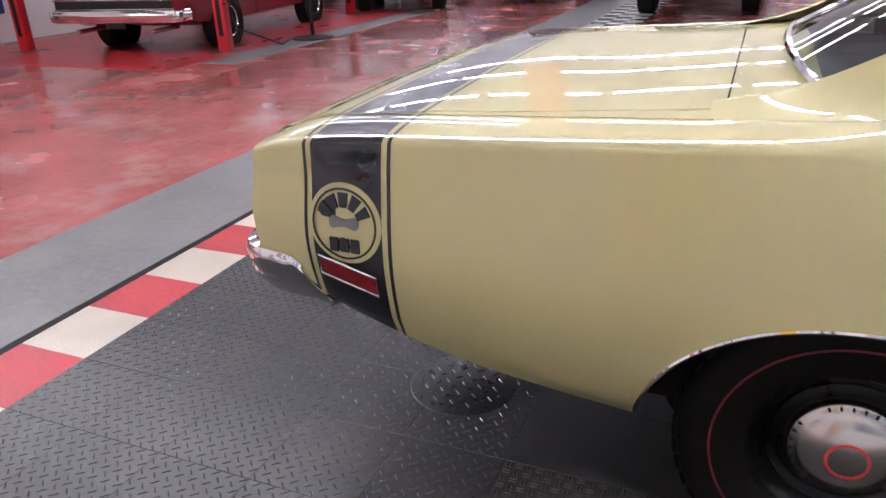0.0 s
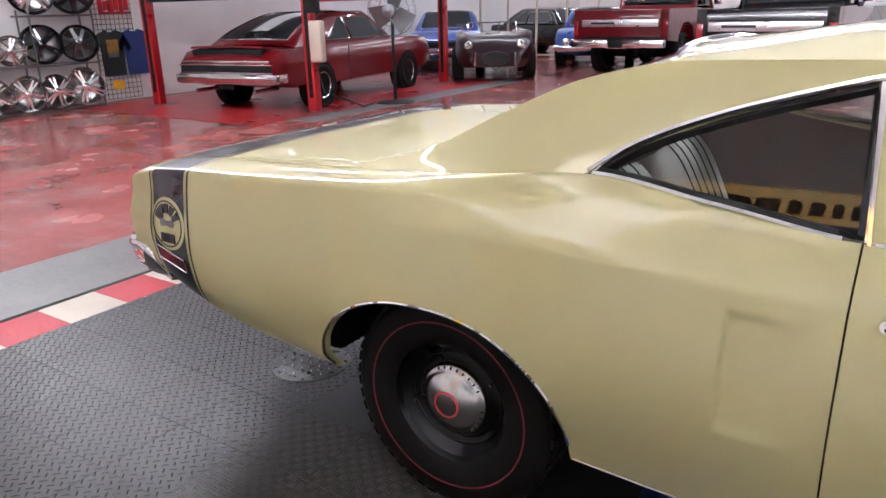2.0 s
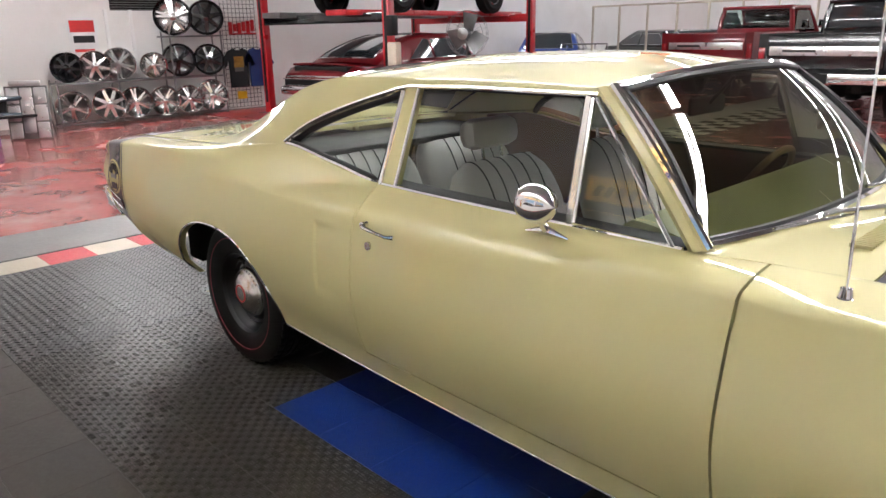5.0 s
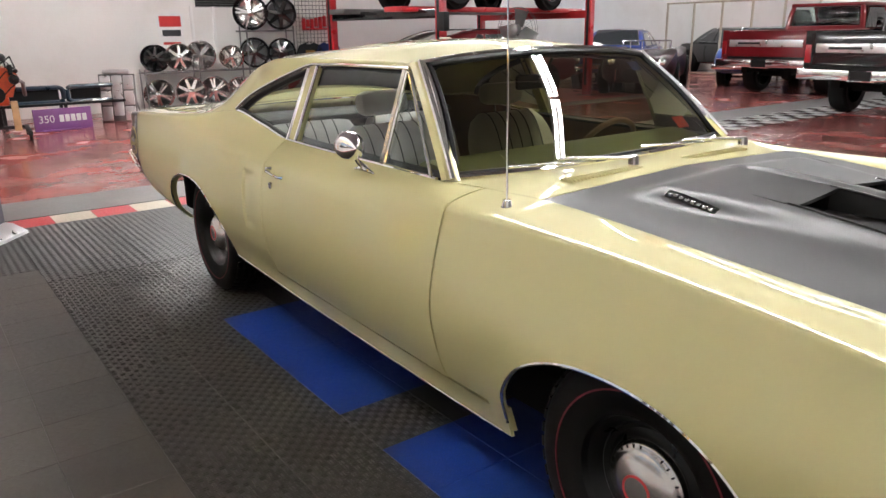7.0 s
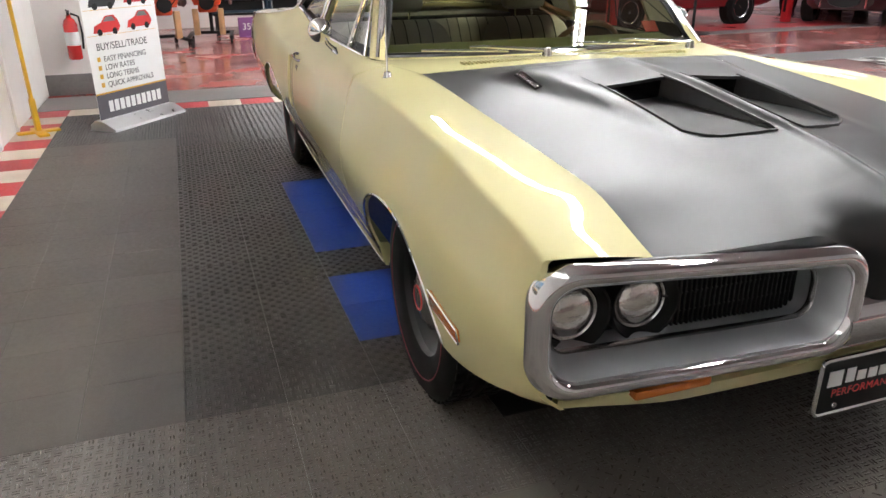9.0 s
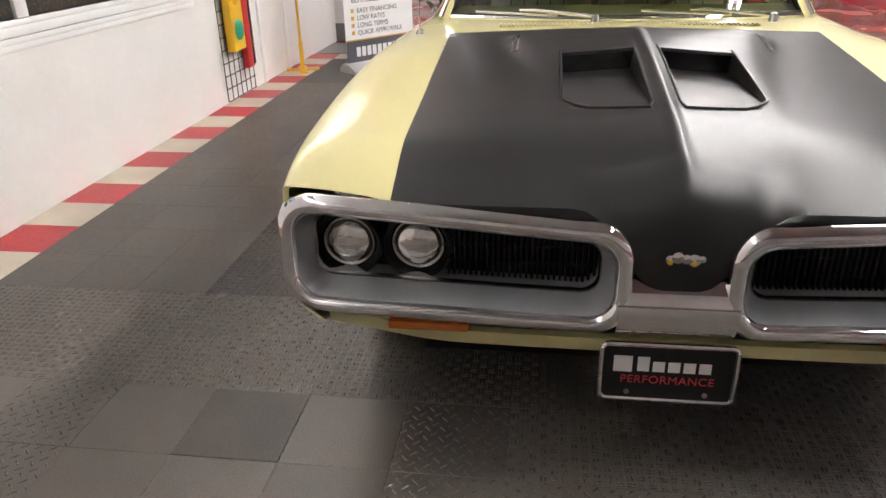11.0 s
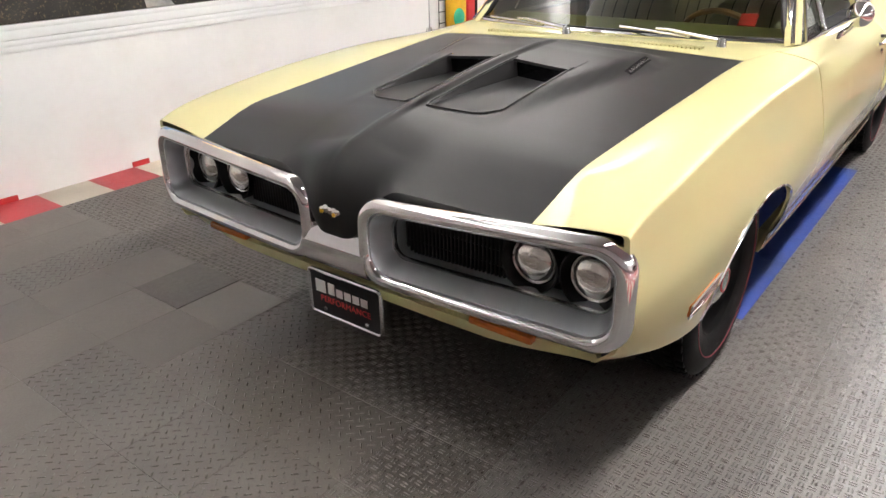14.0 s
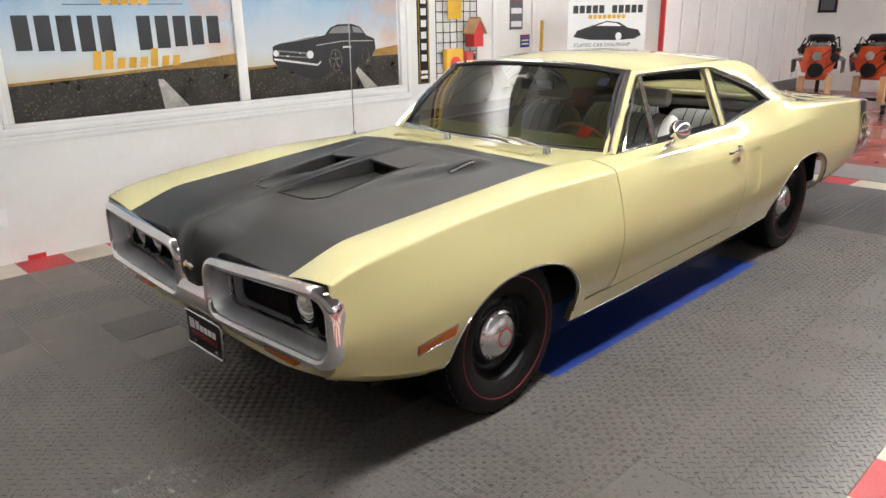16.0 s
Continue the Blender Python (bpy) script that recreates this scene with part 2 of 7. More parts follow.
# ---- mesh helpers: a mesh is a pair (points, faces) ----
def join(*ms):
    V, F = [], []
    for v, f in ms:
        o = len(V)
        V += v
        F += [tuple(i + o for i in q) for q in f]
    return V, F


def xf(m, mat):
    return [tuple(mat @ Vector(p)) for p in m[0]], m[1]


def flip_y(m):
    return [(x, -y, z) for x, y, z in m[0]], [tuple(reversed(f)) for f in m[1]]


def grid(rows, closed=False):
    """A sheet through rows of points, all of one length."""
    n, V, F = len(rows[0]), [tuple(p) for r in rows for p in r], []
    for i in range(len(rows) - 1):
        for j in range(n if closed else n - 1):
            k = (j + 1) % n
            F.append((i * n + j, i * n + k, (i + 1) * n + k, (i + 1) * n + j))
    return V, F


def thick(rows, d, inner):
    """A panel: a sheet through rows with its edges turned inward by d towards the point or axis given by inner(p)."""
    V, F = grid(rows)
    nr, nc = len(rows), len(rows[0])
    edge = [j for j in range(nc)] + [i * nc + nc - 1 for i in range(1, nr)] + [(nr - 1) * nc + j for j in range(nc - 2, -1, -1)] + [i * nc for i in range(nr - 2, 0, -1)]
    o = len(V)
    for i in edge:
        p = Vector(V[i])
        V.append(tuple(p + (inner(p) - p).normalized() * d))
    m = len(edge)
    for a in range(m):
        b = (a + 1) % m
        F.append((edge[a], o + a, o + b, edge[b]))
    return V, F


def box(x0, x1, y0, y1, z0, z1, r=0.0):
    bm = bmesh.new()
    bmesh.ops.create_cube(bm, size=1)
    for v in bm.verts:
        v.co = Vector((x0 + (v.co.x + 0.5) * (x1 - x0), y0 + (v.co.y + 0.5) * (y1 - y0), z0 + (v.co.z + 0.5) * (z1 - z0)))
    if r:
        bmesh.ops.bevel(bm, geom=bm.edges[:], offset=r, segments=2, profile=0.5, affect="EDGES")
    bm.verts.index_update()
    m = [tuple(v.co) for v in bm.verts], [tuple(v.index for v in f.verts) for f in bm.faces]
    bm.free()
    return m


def lathe(profile, n=32, full=True):
    """Turned about the y axis: profile of (radius, y)."""
    rows = [[(r * math.cos(2 * math.pi * i / n), y, r * math.sin(2 * math.pi * i / n)) for i in range(n)] for r, y in profile]
    return grid(rows, closed=True)


def stand(profile, n=24):
    """Turned about the z axis: profile of (radius, z)."""
    rows = [[(r * math.cos(2 * math.pi * i / n), r * math.sin(2 * math.pi * i / n), z) for i in range(n)] for r, z in profile]
    return grid(rows, closed=True)


def tube(points, r, n=8, closed=False, squash=1.0):
    """A bar of round section along points."""
    pts = [Vector(p) for p in points]
    rows, up = [], Vector((0, 0, 1))
    for i, p in enumerate(pts):
        a = pts[i - 1] if i or closed else p
        b = pts[(i + 1) % len(pts)] if i < len(pts) - 1 or closed else p
        d = (b - a).normalized()
        s = d.cross(up if abs(d.z) < 0.95 else Vector((1, 0, 0))).normalized()
        t = s.cross(d)
        rr = r[i] if isinstance(r, (list, tuple)) else r
        rows.append([tuple(p + s * rr * math.cos(2 * math.pi * k / n) + t * rr * squash * math.sin(2 * math.pi * k / n)) for k in range(n)])
    V, F = grid(rows + ([rows[0]] if closed else []), closed=True)
    if not closed:
        F += [tuple(range(n)), tuple(range(len(V) - 1, len(V) - n - 1, -1))]
    return V, F


def prism(outline, axis, a, b):
    """An outline of pairs pushed from a to b along an axis."""
    def p(u, v, w):
        return {"x": (w, u, v), "y": (u, w, v), "z": (u, v, w)}[axis]
    n = len(outline)
    V = [p(u, v, a) for u, v in outline] + [p(u, v, b) for u, v in outline]
    F = [tuple(range(n)), tuple(range(2 * n - 1, n - 1, -1))] + [(i, n + i, n + (i + 1) % n, (i + 1) % n) for i in range(n)]
    return V, F


def rounded(u0, u1, v0, v1, r, n=5):
    out = []
    for cx, cy, a0 in ((u1 - r, v1 - r, 0), (u0 + r, v1 - r, 90), (u0 + r, v0 + r, 180), (u1 - r, v0 + r, 270)):
        for i in range(n + 1):
            a = radians(a0 + 90 * i / n)
            out.append((cx + r * math.cos(a), cy + r * math.sin(a)))
    return out


def part(name, m, mat, parent=None, label="", sharp=35, clean=True):
    me = bpy.data.meshes.new(name)
    me.from_pydata(m[0], [], m[1])
    if clean:
        bm = bmesh.new()
        bm.from_mesh(me)
        bmesh.ops.remove_doubles(bm, verts=bm.verts, dist=0.00005)
        bmesh.ops.recalc_face_normals(bm, faces=bm.faces)
        bm.to_mesh(me)
        bm.free()
    me.shade_smooth()
    me.set_sharp_from_angle(angle=radians(sharp))
    me.materials.append(mat)
    ob = new(name, me)
    if parent:
        ob.parent = parent
    if label:
        tagged(ob, label)
    return ob


def thing(name, label, category, at=(0, 0, 0), turn=0, group="", kind=""):
    ob = new(name)
    ob.matrix_basis = pose(*at, 0, 0, turn)
    ob.empty_display_size = 0.1
    return tagged(ob, label, category, group, kind)


def whole(name, m, mat, label, category, at=(0, 0, 0), turn=0, group="", kind="", sharp=35):
    ob = part(name, m, mat, None, "", sharp)
    ob.matrix_basis = pose(*at, 0, 0, turn)
    return tagged(ob, label, category, group, kind)


def rail(*pts):
    """A smooth curve through (x, value) pairs, with no overshoot."""
    xs, ys = np.array([p[0] for p in pts], float), np.array([p[1] for p in pts], float)
    h, d = np.diff(xs), np.diff(ys) / np.diff(xs)
    g = np.zeros(len(xs))
    for i in range(1, len(xs) - 1):
        if d[i - 1] * d[i] > 0:
            w1, w2 = 2 * h[i] + h[i - 1], h[i] + 2 * h[i - 1]
            g[i] = (w1 + w2) / (w1 / d[i - 1] + w2 / d[i])
    g[0], g[-1] = d[0], d[-1]

    def f(x):
        if x <= xs[0]:
            return float(ys[0] + g[0] * (x - xs[0]))
        if x >= xs[-1]:
            return float(ys[-1] + g[-1] * (x - xs[-1]))
        i = int(np.searchsorted(xs, x) - 1)
        i = max(0, min(i, len(h) - 1))
        t = (x - xs[i]) / h[i]
        return float((1 + 2 * t) * (1 - t) ** 2 * ys[i] + t * (1 - t) ** 2 * h[i] * g[i] + t * t * (3 - 2 * t) * ys[i + 1] + t * t * (t - 1) * h[i] * g[i + 1])
    return f


def spread(a, b, n):
    return [a + (b - a) * i / (n - 1) for i in range(n)]


def ease(a, b, x):
    t = max(0.0, min(1.0, (x - a) / (b - a)))
    return t * t * (3 - 2 * t)


def lettering(name, text, size, mat, parent, m, depth=0.001, align="LEFT", space=1.0, shear=0.0):
    cu = bpy.data.curves.new(name, "FONT")
    cu.body, cu.size, cu.extrude, cu.align_x, cu.space_character, cu.shear = text, size, depth, align, space, shear
    tmp = new(name, cu)
    bpy.context.view_layer.update()
    me = bpy.data.meshes.new_from_object(tmp)
    bpy.data.objects.remove(tmp)
    bpy.data.curves.remove(cu)
    me.materials.clear()
    me.materials.append(mat)
    ob = new(name, me)
    ob.parent = parent
    ob.matrix_basis = m
    return ob


# ---- the hall ----
PITCH, TX, TY = 0.31, -3.8, -0.685


def setting(name, m, mat, label, category, sharp=35):
    return tagged(part(name, m, mat, None, "", sharp), label, category, kind="structure")


floor = setting("floor", box(-14, 12, -6, 26, -0.25, -0.012), REDFLOOR, "worn glossy red epoxy floor with pale scuffs", "floor")
setting("pavement", box(-4.9, -4.16, -2.85, 26, -0.012, -0.004), CONC, "band of stained grey concrete beside the tile mat", "concrete")
setting("trim", prism([(-4.165, -0.012), (-4.165, -0.008), (-4.112, -0.001), (-4.112, -0.012)], "y", -2.85, 2.75), RUBBER, "black rubber ramp edging along the tile mat", "edging")
setting("ground", box(-4.11, 6.5, -2.86, 2.75, -0.012, -0.007), UNDER, "dark base beneath the tile mat", "floor")
setting("wall_south", join(box(-5.3, 9.2, -3.05, -2.856, -0.012, 5.3)), WALLP, "white painted wall with scuffs near the floor", "wall")
setting("wall_stub", box(-5.3, -5.1, -2.856, -2.2, -0.012, 5.3), WALLP, "short white return wall beside the tile mat", "wall")
setting("wall_side", box(-12.7, -5.3, -3.5, -3.3, -0.012, 5.3), WALLP, "white ribbed side wall", "wall")
setting("wall_west", box(-12.9, -12.7, -6, 26, -0.012, 5.3), WALLP, "white painted back wall", "wall")
setting("wall_north", box(-12.9, 9.4, 25.8, 26, -0.012, 5.3), WALLP, "white far wall of the showroom", "wall")
# Unseen closing wall; its grey sets the front fill and chrome reflections.
setting("wall_east", box(9.2, 9.4, -3.05, 26, -0.012, 5.3), EASTGREY, "unseen wall behind the display mat, its grey set for front fill", "wall")
setting("ceiling", box(-12.9, 9.4, -3.5, 26, 5.3, 5.45), CEIL, "grey painted ceiling with rows of tube lights", "ceiling")
for bx0, bx1, by0, by1 in ((-5.32, -5.085, -2.86, -2.185),):
    setting("baseboard", box(bx0, bx1, by0, by1, -0.012, 0.2, 0.004), CONC, "grey painted wall base", "baseboard")
setting("baseboard", box(-12.7, -5.32, -3.3, -3.285, -0.012, 0.2, 0.004), CONC, "grey painted wall base", "baseboard")
for i in range(12):
    setting("trim", box(-12.4 + i * 0.6, -12.34 + i * 0.6, -3.3, -3.275, 0.2, 5.3, 0.006), WHITE, "raised rib of the white side wall", "wall rib")


def tube_light(x, y, z, half, cover, apart=0.0):
    """A strip light of one tube cover, or of two that lie apart with bright ends between them."""
    t = thing("tube_light", "long white fluorescent tube light hung below the ceiling", "ceiling light", (x, y, z), group="ceiling tube lights")
    part("housing", join(box(-1.2, 1.2, -0.025 - apart, 0.025 + apart, -0.05, 0.0, 0.006), box(-0.9, -0.88, -0.008, 0.008, -0.002, 5.3 - z), box(0.88, 0.9, -0.008, 0.008, -0.002, 5.3 - z)), WHITE, t)
    for c in ((-apart, apart) if apart else (0.0,)):
        part("diffuser", box(-1.18, 1.18, c - half, c + half, -0.085, -0.052, 0.012), cover, t, "glowing white tube cover")
    if apart:
        for c in (-1.16, 1.16):
            part("end_cover", box(c - 0.012, c + 0.012, -apart + half, apart - half, -0.080, -0.052, 0.006), cover, t, "glowing white end cover")
    return t


for half, apart, cover, z, columns_x, rows in ((0.014, 0.055, TUBEGLOW, 3.25, (2.05, -0.40), (1.55,)), (0.014, 0.055, TUBEWEST, 3.25, (-2.85, -5.30, -7.75, -10.2), (1.55,)), (0.05, 0.0, TUBEFAR, 4.3, (-11.4, -8.78, -6.6), (8.6,)), (0.05, 0.0, TUBEFAR, 4.3, [-11.4 + 2.62 * i for i in range(8)], (12.8, 17.6, 22.4))):
    first = tube_light(columns_x[0], rows[0], z, half, cover, apart)
    for ly in rows:
        for lx in columns_x:
            if (lx, ly) != (columns_x[0], rows[0]):
                copy_thing(first, pose(lx, ly, z))
# unseen troughs added as fill: open to the white wall, shut towards the room
for x in (-3.6, -1.1, 1.4, 3.9, 6.4):
    t = thing("wall_wash_light", "unseen white trough added to fill the car's flank by way of the upper wall", "wall light", (x, -2.30, 4.30), group="wall wash lights")
    part("housing", join(box(-1.22, 1.22, 0.004, 0.03, -0.06, 0.26, 0.004), box(-1.22, 1.22, -0.14, 0.03, -0.09, -0.06, 0.004), box(-0.9, -0.86, -0.55, 0.004, 0.10, 0.14), box(0.86, 0.9, -0.55, 0.004, 0.10, 0.14)), WHITE, t)
    part("diffuser", box(-1.2, 1.2, -0.012, 0.004, -0.05, 0.24, 0.004), WASHGLOW, t, "glowing white cover")


# ---- the coupe: rails of its body, x forward, y to its left ----
bot_y = rail((-2.84, 0.875), (-2.4, 0.905), (-1.95, 0.83), (-1.09, 0.848), (0, 0.860), (1.03, 0.858), (1.95, 0.875), (2.2, 0.86), (2.42, 0.83))
bot_z = rail((-2.84, 0.62), (-2.6, 0.535), (-2.4, 0.475), (-1.95, 0.345), (-1.09, 0.296), (0, 0.267), (1.03, 0.248), (1.93, 0.322), (2.2, 0.382), (2.42, 0.464))
low_y = rail((-2.84, 0.885), (-2.4, 0.93), (-1.95, 0.905), (-1.0, 0.875), (0, 0.88), (1.0, 0.882), (1.95, 0.925), (2.3, 0.90), (2.42, 0.87))
mid_y = rail((-2.84, 0.895), (-2.6, 0.945), (-2.2, 0.955), (-1.5, 0.95), (-0.9, 0.935), (-0.3, 0.937), (0.5, 0.948), (1.4, 0.962), (2.0, 0.954), (2.3, 0.925), (2.42, 0.905))
mid_z = rail((-2.84, 0.74), (-2.2, 0.66), (-1.0, 0.62), (1.0, 0.60), (2.42, 0.60))
sho_y = rail((-2.84, 0.868), (-2.5, 0.935), (-1.5, 0.927), (-1.0, 0.912), (-0.5, 0.906), (0.3, 0.912), (0.7, 0.913), (1.0, 0.912), (1.5, 0.918), (2.0, 0.922), (2.42, 0.896))
sho_z = rail((-2.84, 0.85), (-2.2, 0.875), (-1.5, 0.88), (0.0, 0.835), (0.8, 0.83), (1.5, 0.82), (2.1, 0.77), (2.42, 0.70))
peak_y = rail((-2.84, 0.865), (-2.6, 0.918), (-2.1, 0.925), (-1.75, 0.918), (-1.45, 0.880), (-1.2, 0.852), (-0.9, 0.838), (-0.4, 0.834), (0.2, 0.840), (0.5, 0.858), (0.8, 0.888), (1.3, 0.898), (2.1, 0.902), (2.42, 0.890))
peak_z = rail((-2.84, 0.868), (-2.72, 0.908), (-2.6, 0.927), (-2.1, 0.956), (-1.75, 0.972), (-1.45, 0.979), (-1.2, 0.964), (-0.9, 0.938), (-0.4, 0.928), (0.2, 0.926), (0.5, 0.918), (0.8, 0.910), (1.3, 0.912), (1.72, 0.894), (2.1, 0.855), (2.3, 0.824), (2.38, 0.796), (2.42, 0.772))
edge_y = rail((-2.84, 0.70), (-2.65, 0.75), (-2.1, 0.76), (-1.68, 0.775), (-1.4, 0.79), (-1.1, 0.778), (-0.5, 0.785), (0.6, 0.78), (0.85, 0.715), (0.98, 0.688), (1.5, 0.672), (2.05, 0.658), (2.17, 0.656), (2.42, 0.652))
edge_z = rail((-2.84, 0.885), (-2.65, 0.942), (-2.1, 0.970), (-1.68, 0.992), (-1.4, 1.015), (-1.1, 1.04), (-0.8, 0.995), (-0.5, 0.957), (0.0, 0.950), (0.6, 0.946), (0.98, 0.936), (1.5, 0.899), (1.8, 0.874), (2.0, 0.857), (2.15, 0.842), (2.22, 0.824), (2.3, 0.796), (2.42, 0.756))
top_y = rail((-1.86, 0.665), (-1.68, 0.650), (-1.41, 0.622), (-1.18, 0.602), (-0.95, 0.597), (-0.55, 0.607), (0.25, 0.615))
top_z = rail((-1.86, 0.990), (-1.68, 1.03), (-1.41, 1.155), (-1.18, 1.25), (-0.95, 1.292), (-0.55, 1.302), (-0.2, 1.308), (0.25, 1.303))
REAR_AXLE, FRONT_AXLE = -1.49, 1.535


def arch(x):
    """Height of the wheel openings' edge."""
    for cx, rx, rz, z0 in ((-1.50, 0.405, 0.345, 0.33), (1.492, 0.428, 0.352, 0.285)):
        t = abs(x - cx) / rx
        if t < 1:
            return z0 + rz * (1 - t ** 2.3) ** (1 / 2.1)
    return 0.0


def side_y(x, z):
    """Half width of the body's flank at a height."""
    zl = tuck_z(x)
    if z < zl:
        t = max(0.0, (z - bot_z(x)) / (zl - bot_z(x)))
        return bot_y(x) + (low_y(x) - bot_y(x)) * t
    ks = [(low_y(x), zl), (low_y(x) * 0.35 + mid_y(x) * 0.65, zl + 0.45 * (mid_z(x) - zl)), (mid_y(x), mid_z(x)), (sho_y(x), sho_z(x)), (peak_y(x), peak_z(x))]
    if x > 0.3 and z > zl:
        k = ease(0.3, 0.9, x)
        base = rail(*[(q[1], q[0]) for q in ks])
        (ya, za), (yb, zb) = ks[3], ks[4]
        flat_band = [(ya + (yb - ya) * t, za + (zb - za) * t) for t in (0.10, 0.5, 0.88)]
        ks[4:4] = [(y * k + base(h) * (1 - k), h) for y, h in flat_band]
    return rail(*[(k[1], k[0]) for k in ks])(z)


def tuck_z(x):
    """The crease above which the flank stands nearly upright and below which it turns under."""
    return bot_z(x) + 0.078 * (1 - 0.75 * ease(-2.2, -2.7, x)) * (1 - 0.5 * ease(1.2, 2.2, x))


def columns(x0, x1, n):
    """Stations along the body, close together at the ends of the wheel openings."""
    xs = set(spread(x0, x1, n))
    for cx, rx in ((-1.50, 0.405), (1.492, 0.428)):
        if x0 < cx < x1:
            xs = {x for x in xs if abs(x - cx) > rx + 0.004}
            xs |= {cx + rx * math.sin(a) for a in spread(-math.pi / 2, math.pi / 2, 41)} | {cx - rx - 0.003, cx + rx + 0.003}
    return sorted(xs)


def dent(x, z):
    """The dummy scoop pressed into the quarter panel."""
    if not -0.75 < x < -0.53:
        return 0.0
    e = ease(0.548, 0.572, z) * (1 - ease(0.798, 0.822, z))
    return 0.011 * e * ease(-0.742, -0.730, x) * (1 - ease(-0.725, -0.55, x))


def flank(x, low, nz=12, nu=6, top=True):
    """One section of the flank, from the height low over the peak to the edge rail."""
    zp = peak_z(x)
    soft = soft_r(x)
    zs = zp - soft
    cr = max(tuck_z(x), low + 0.004)
    heights = [low, (low + cr) / 2, cr] + [cr + (zs - cr) * (1 - (1 - i / (nz - 1)) ** 1.35) for i in range(1, nz)]
    row = [(x, dent(x, z) - side_y(x, z), z) for z in heights]
    if top:
        p, c = Vector((x, -peak_y(x), zp)), Vector((x, -edge_y(x), edge_z(x)))
        a, d = Vector(row[-1]), p + (c - p).normalized() * min(soft * 1.2, (c - p).length * 0.8) + Vector((0, 0, 0.003))
        for t in spread(0.2, 1, 5):
            row.append(tuple(a * (1 - t) ** 2 + p * 2 * t * (1 - t) + d * t * t))
        b = d * 0.5 + c * 0.5 + Vector((0, 0, 0.009))
        for i in range(1, nu):
            t = i / (nu - 1)
            row.append(tuple(d * (1 - t) ** 2 + b * 2 * t * (1 - t) + c * t * t))
    return row


soft_r = rail((-2.84, 0.012), (-1.8, 0.012), (-1.5, 0.022), (-1.3, 0.055), (-1.1, 0.075), (-0.8, 0.055), (0.2, 0.035), (0.8, 0.016), (1.2, 0.009), (2.42, 0.008))


def axis(p):
    return Vector((p.x, 0, p.z - 0.15))


coupe = thing("coupe", "cream yellow two-door muscle coupe with satin black hood", "car")
body = part("body", join(box(-1.2, 2.1, -0.70, 0.70, 0.24, 0.40, 0.03), box(-2.3, -1.95, -0.60, 0.60, 0.36, 0.48, 0.03), box(-1.96, -1.1, -0.66, 0.66, 0.27, 0.48, 0.03), box(0.85, 2.2, -0.62, 0.62, 0.3, 0.72, 0.03), box(-2.7, -1.75, -0.62, 0.62, 0.42, 0.84, 0.03)), UNDER, coupe, "black underbody and engine bay shell")
for x in (REAR_AXLE, FRONT_AXLE):
    for s in (-1, 1):
        well = xf(lathe([(0.02, 0.0), (0.40, 0.0), (0.42, 0.02), (0.42, 0.40)], 36), pose(x, -0.47, 0.36) if s < 0 else pose(x, 0.47, 0.36, 0, 0, 180))
        well = ([(px, s * (0.5 + min(0.40, abs(py) - 0.47 if abs(py) > 0.47 else 0)), pz) for px, py, pz in well[0]], well[1])
        part("wheel_well", well, UNDER, coupe, "dark inner wheel well")
        if x < 0:
            part("splash_panel", box(-2.06, -1.92, min(s * 0.50, s * 0.80), max(s * 0.50, s * 0.80), 0.38, 0.62, 0.01), UNDER, coupe)

for s, flip in ((-1, lambda m: m), (1, flip_y)):
    q = part("quarter_panel", flip(thick([flank(x, max(bot_z(x), arch(x)), 40) for x in sorted(columns(-2.80, -0.524, 60) + [-0.746, -0.743, -0.740, -0.737, -0.734, -0.731, -0.728, -0.715, -0.70, -0.68])], 0.03, axis)), CREAM, coupe)
    d = part("door", flip(thick([flank(x, 0.345 + 0.015 * (0.78 - x), 14) for x in spread(-0.520, 0.7825, 34)], 0.03, axis)), CREAM, coupe)
    f = part("front_fender", flip(thick([flank(x, max(bot_z(x) if x > 1.0 else 0.352, arch(x)), 20, 12) for x in columns(0.790, 2.385, 64)], 0.014, axis)), CREAM, coupe)
    rock = [[(x, -side_y(x, z), z) for z in spread(bot_z(x), 0.340 + 0.015 * (0.78 - x), 5)] for x in columns(-1.096, 1.035, 40)]
    part("rocker_panel", flip(thick(rock, 0.05, axis)), CREAM, coupe)
    part("rocker_trim", flip(tube([(x, -bot_y(x) - 0.002, bot_z(x) + 0.004) for x in spread(-1.09, 1.03, 24)], 0.004, 6)), DULL, coupe, "thin bright sill strip")
    for cx, rx, nm in ((-1.50, 0.405, "rear"), (1.492, 0.428, "front")):
        pts = []
        for a in spread(-math.pi / 2, math.pi / 2, 41):
            x = cx + rx * 0.999 * math.sin(a)
            z = max(arch(x), bot_z(x) + 0.02)
            pts.append((x, -side_y(x, z) - 0.001, z))
        part("arch_moulding", flip(tube(pts, 0.005, 6)), CHROME, coupe, "thin chrome wheel arch moulding")

# trunk lid, deck and tail
lid_y = rail((-2.78, 0.715), (-2.65, 0.738), (-1.87, 0.70), (-1.70, 0.69))
deck_z = rail((-2.82, 0.905), (-2.65, 0.954), (-2.1, 0.985), (-1.68, 1.010))


def deck(x, y):
    e = edge_z(x) + 0.002
    return e + (deck_z(x) - e) * (1 - (abs(y) / edge_y(x)) ** 2.4)


part("trunk_lid", thick([[(x, y, deck(x, y)) for y in spread(-lid_y(x), lid_y(x), 25)] for x in spread(-2.76, -1.80, 24)], 0.025, lambda p: p - Vector((0, 0, 1))), CREAM, coupe)
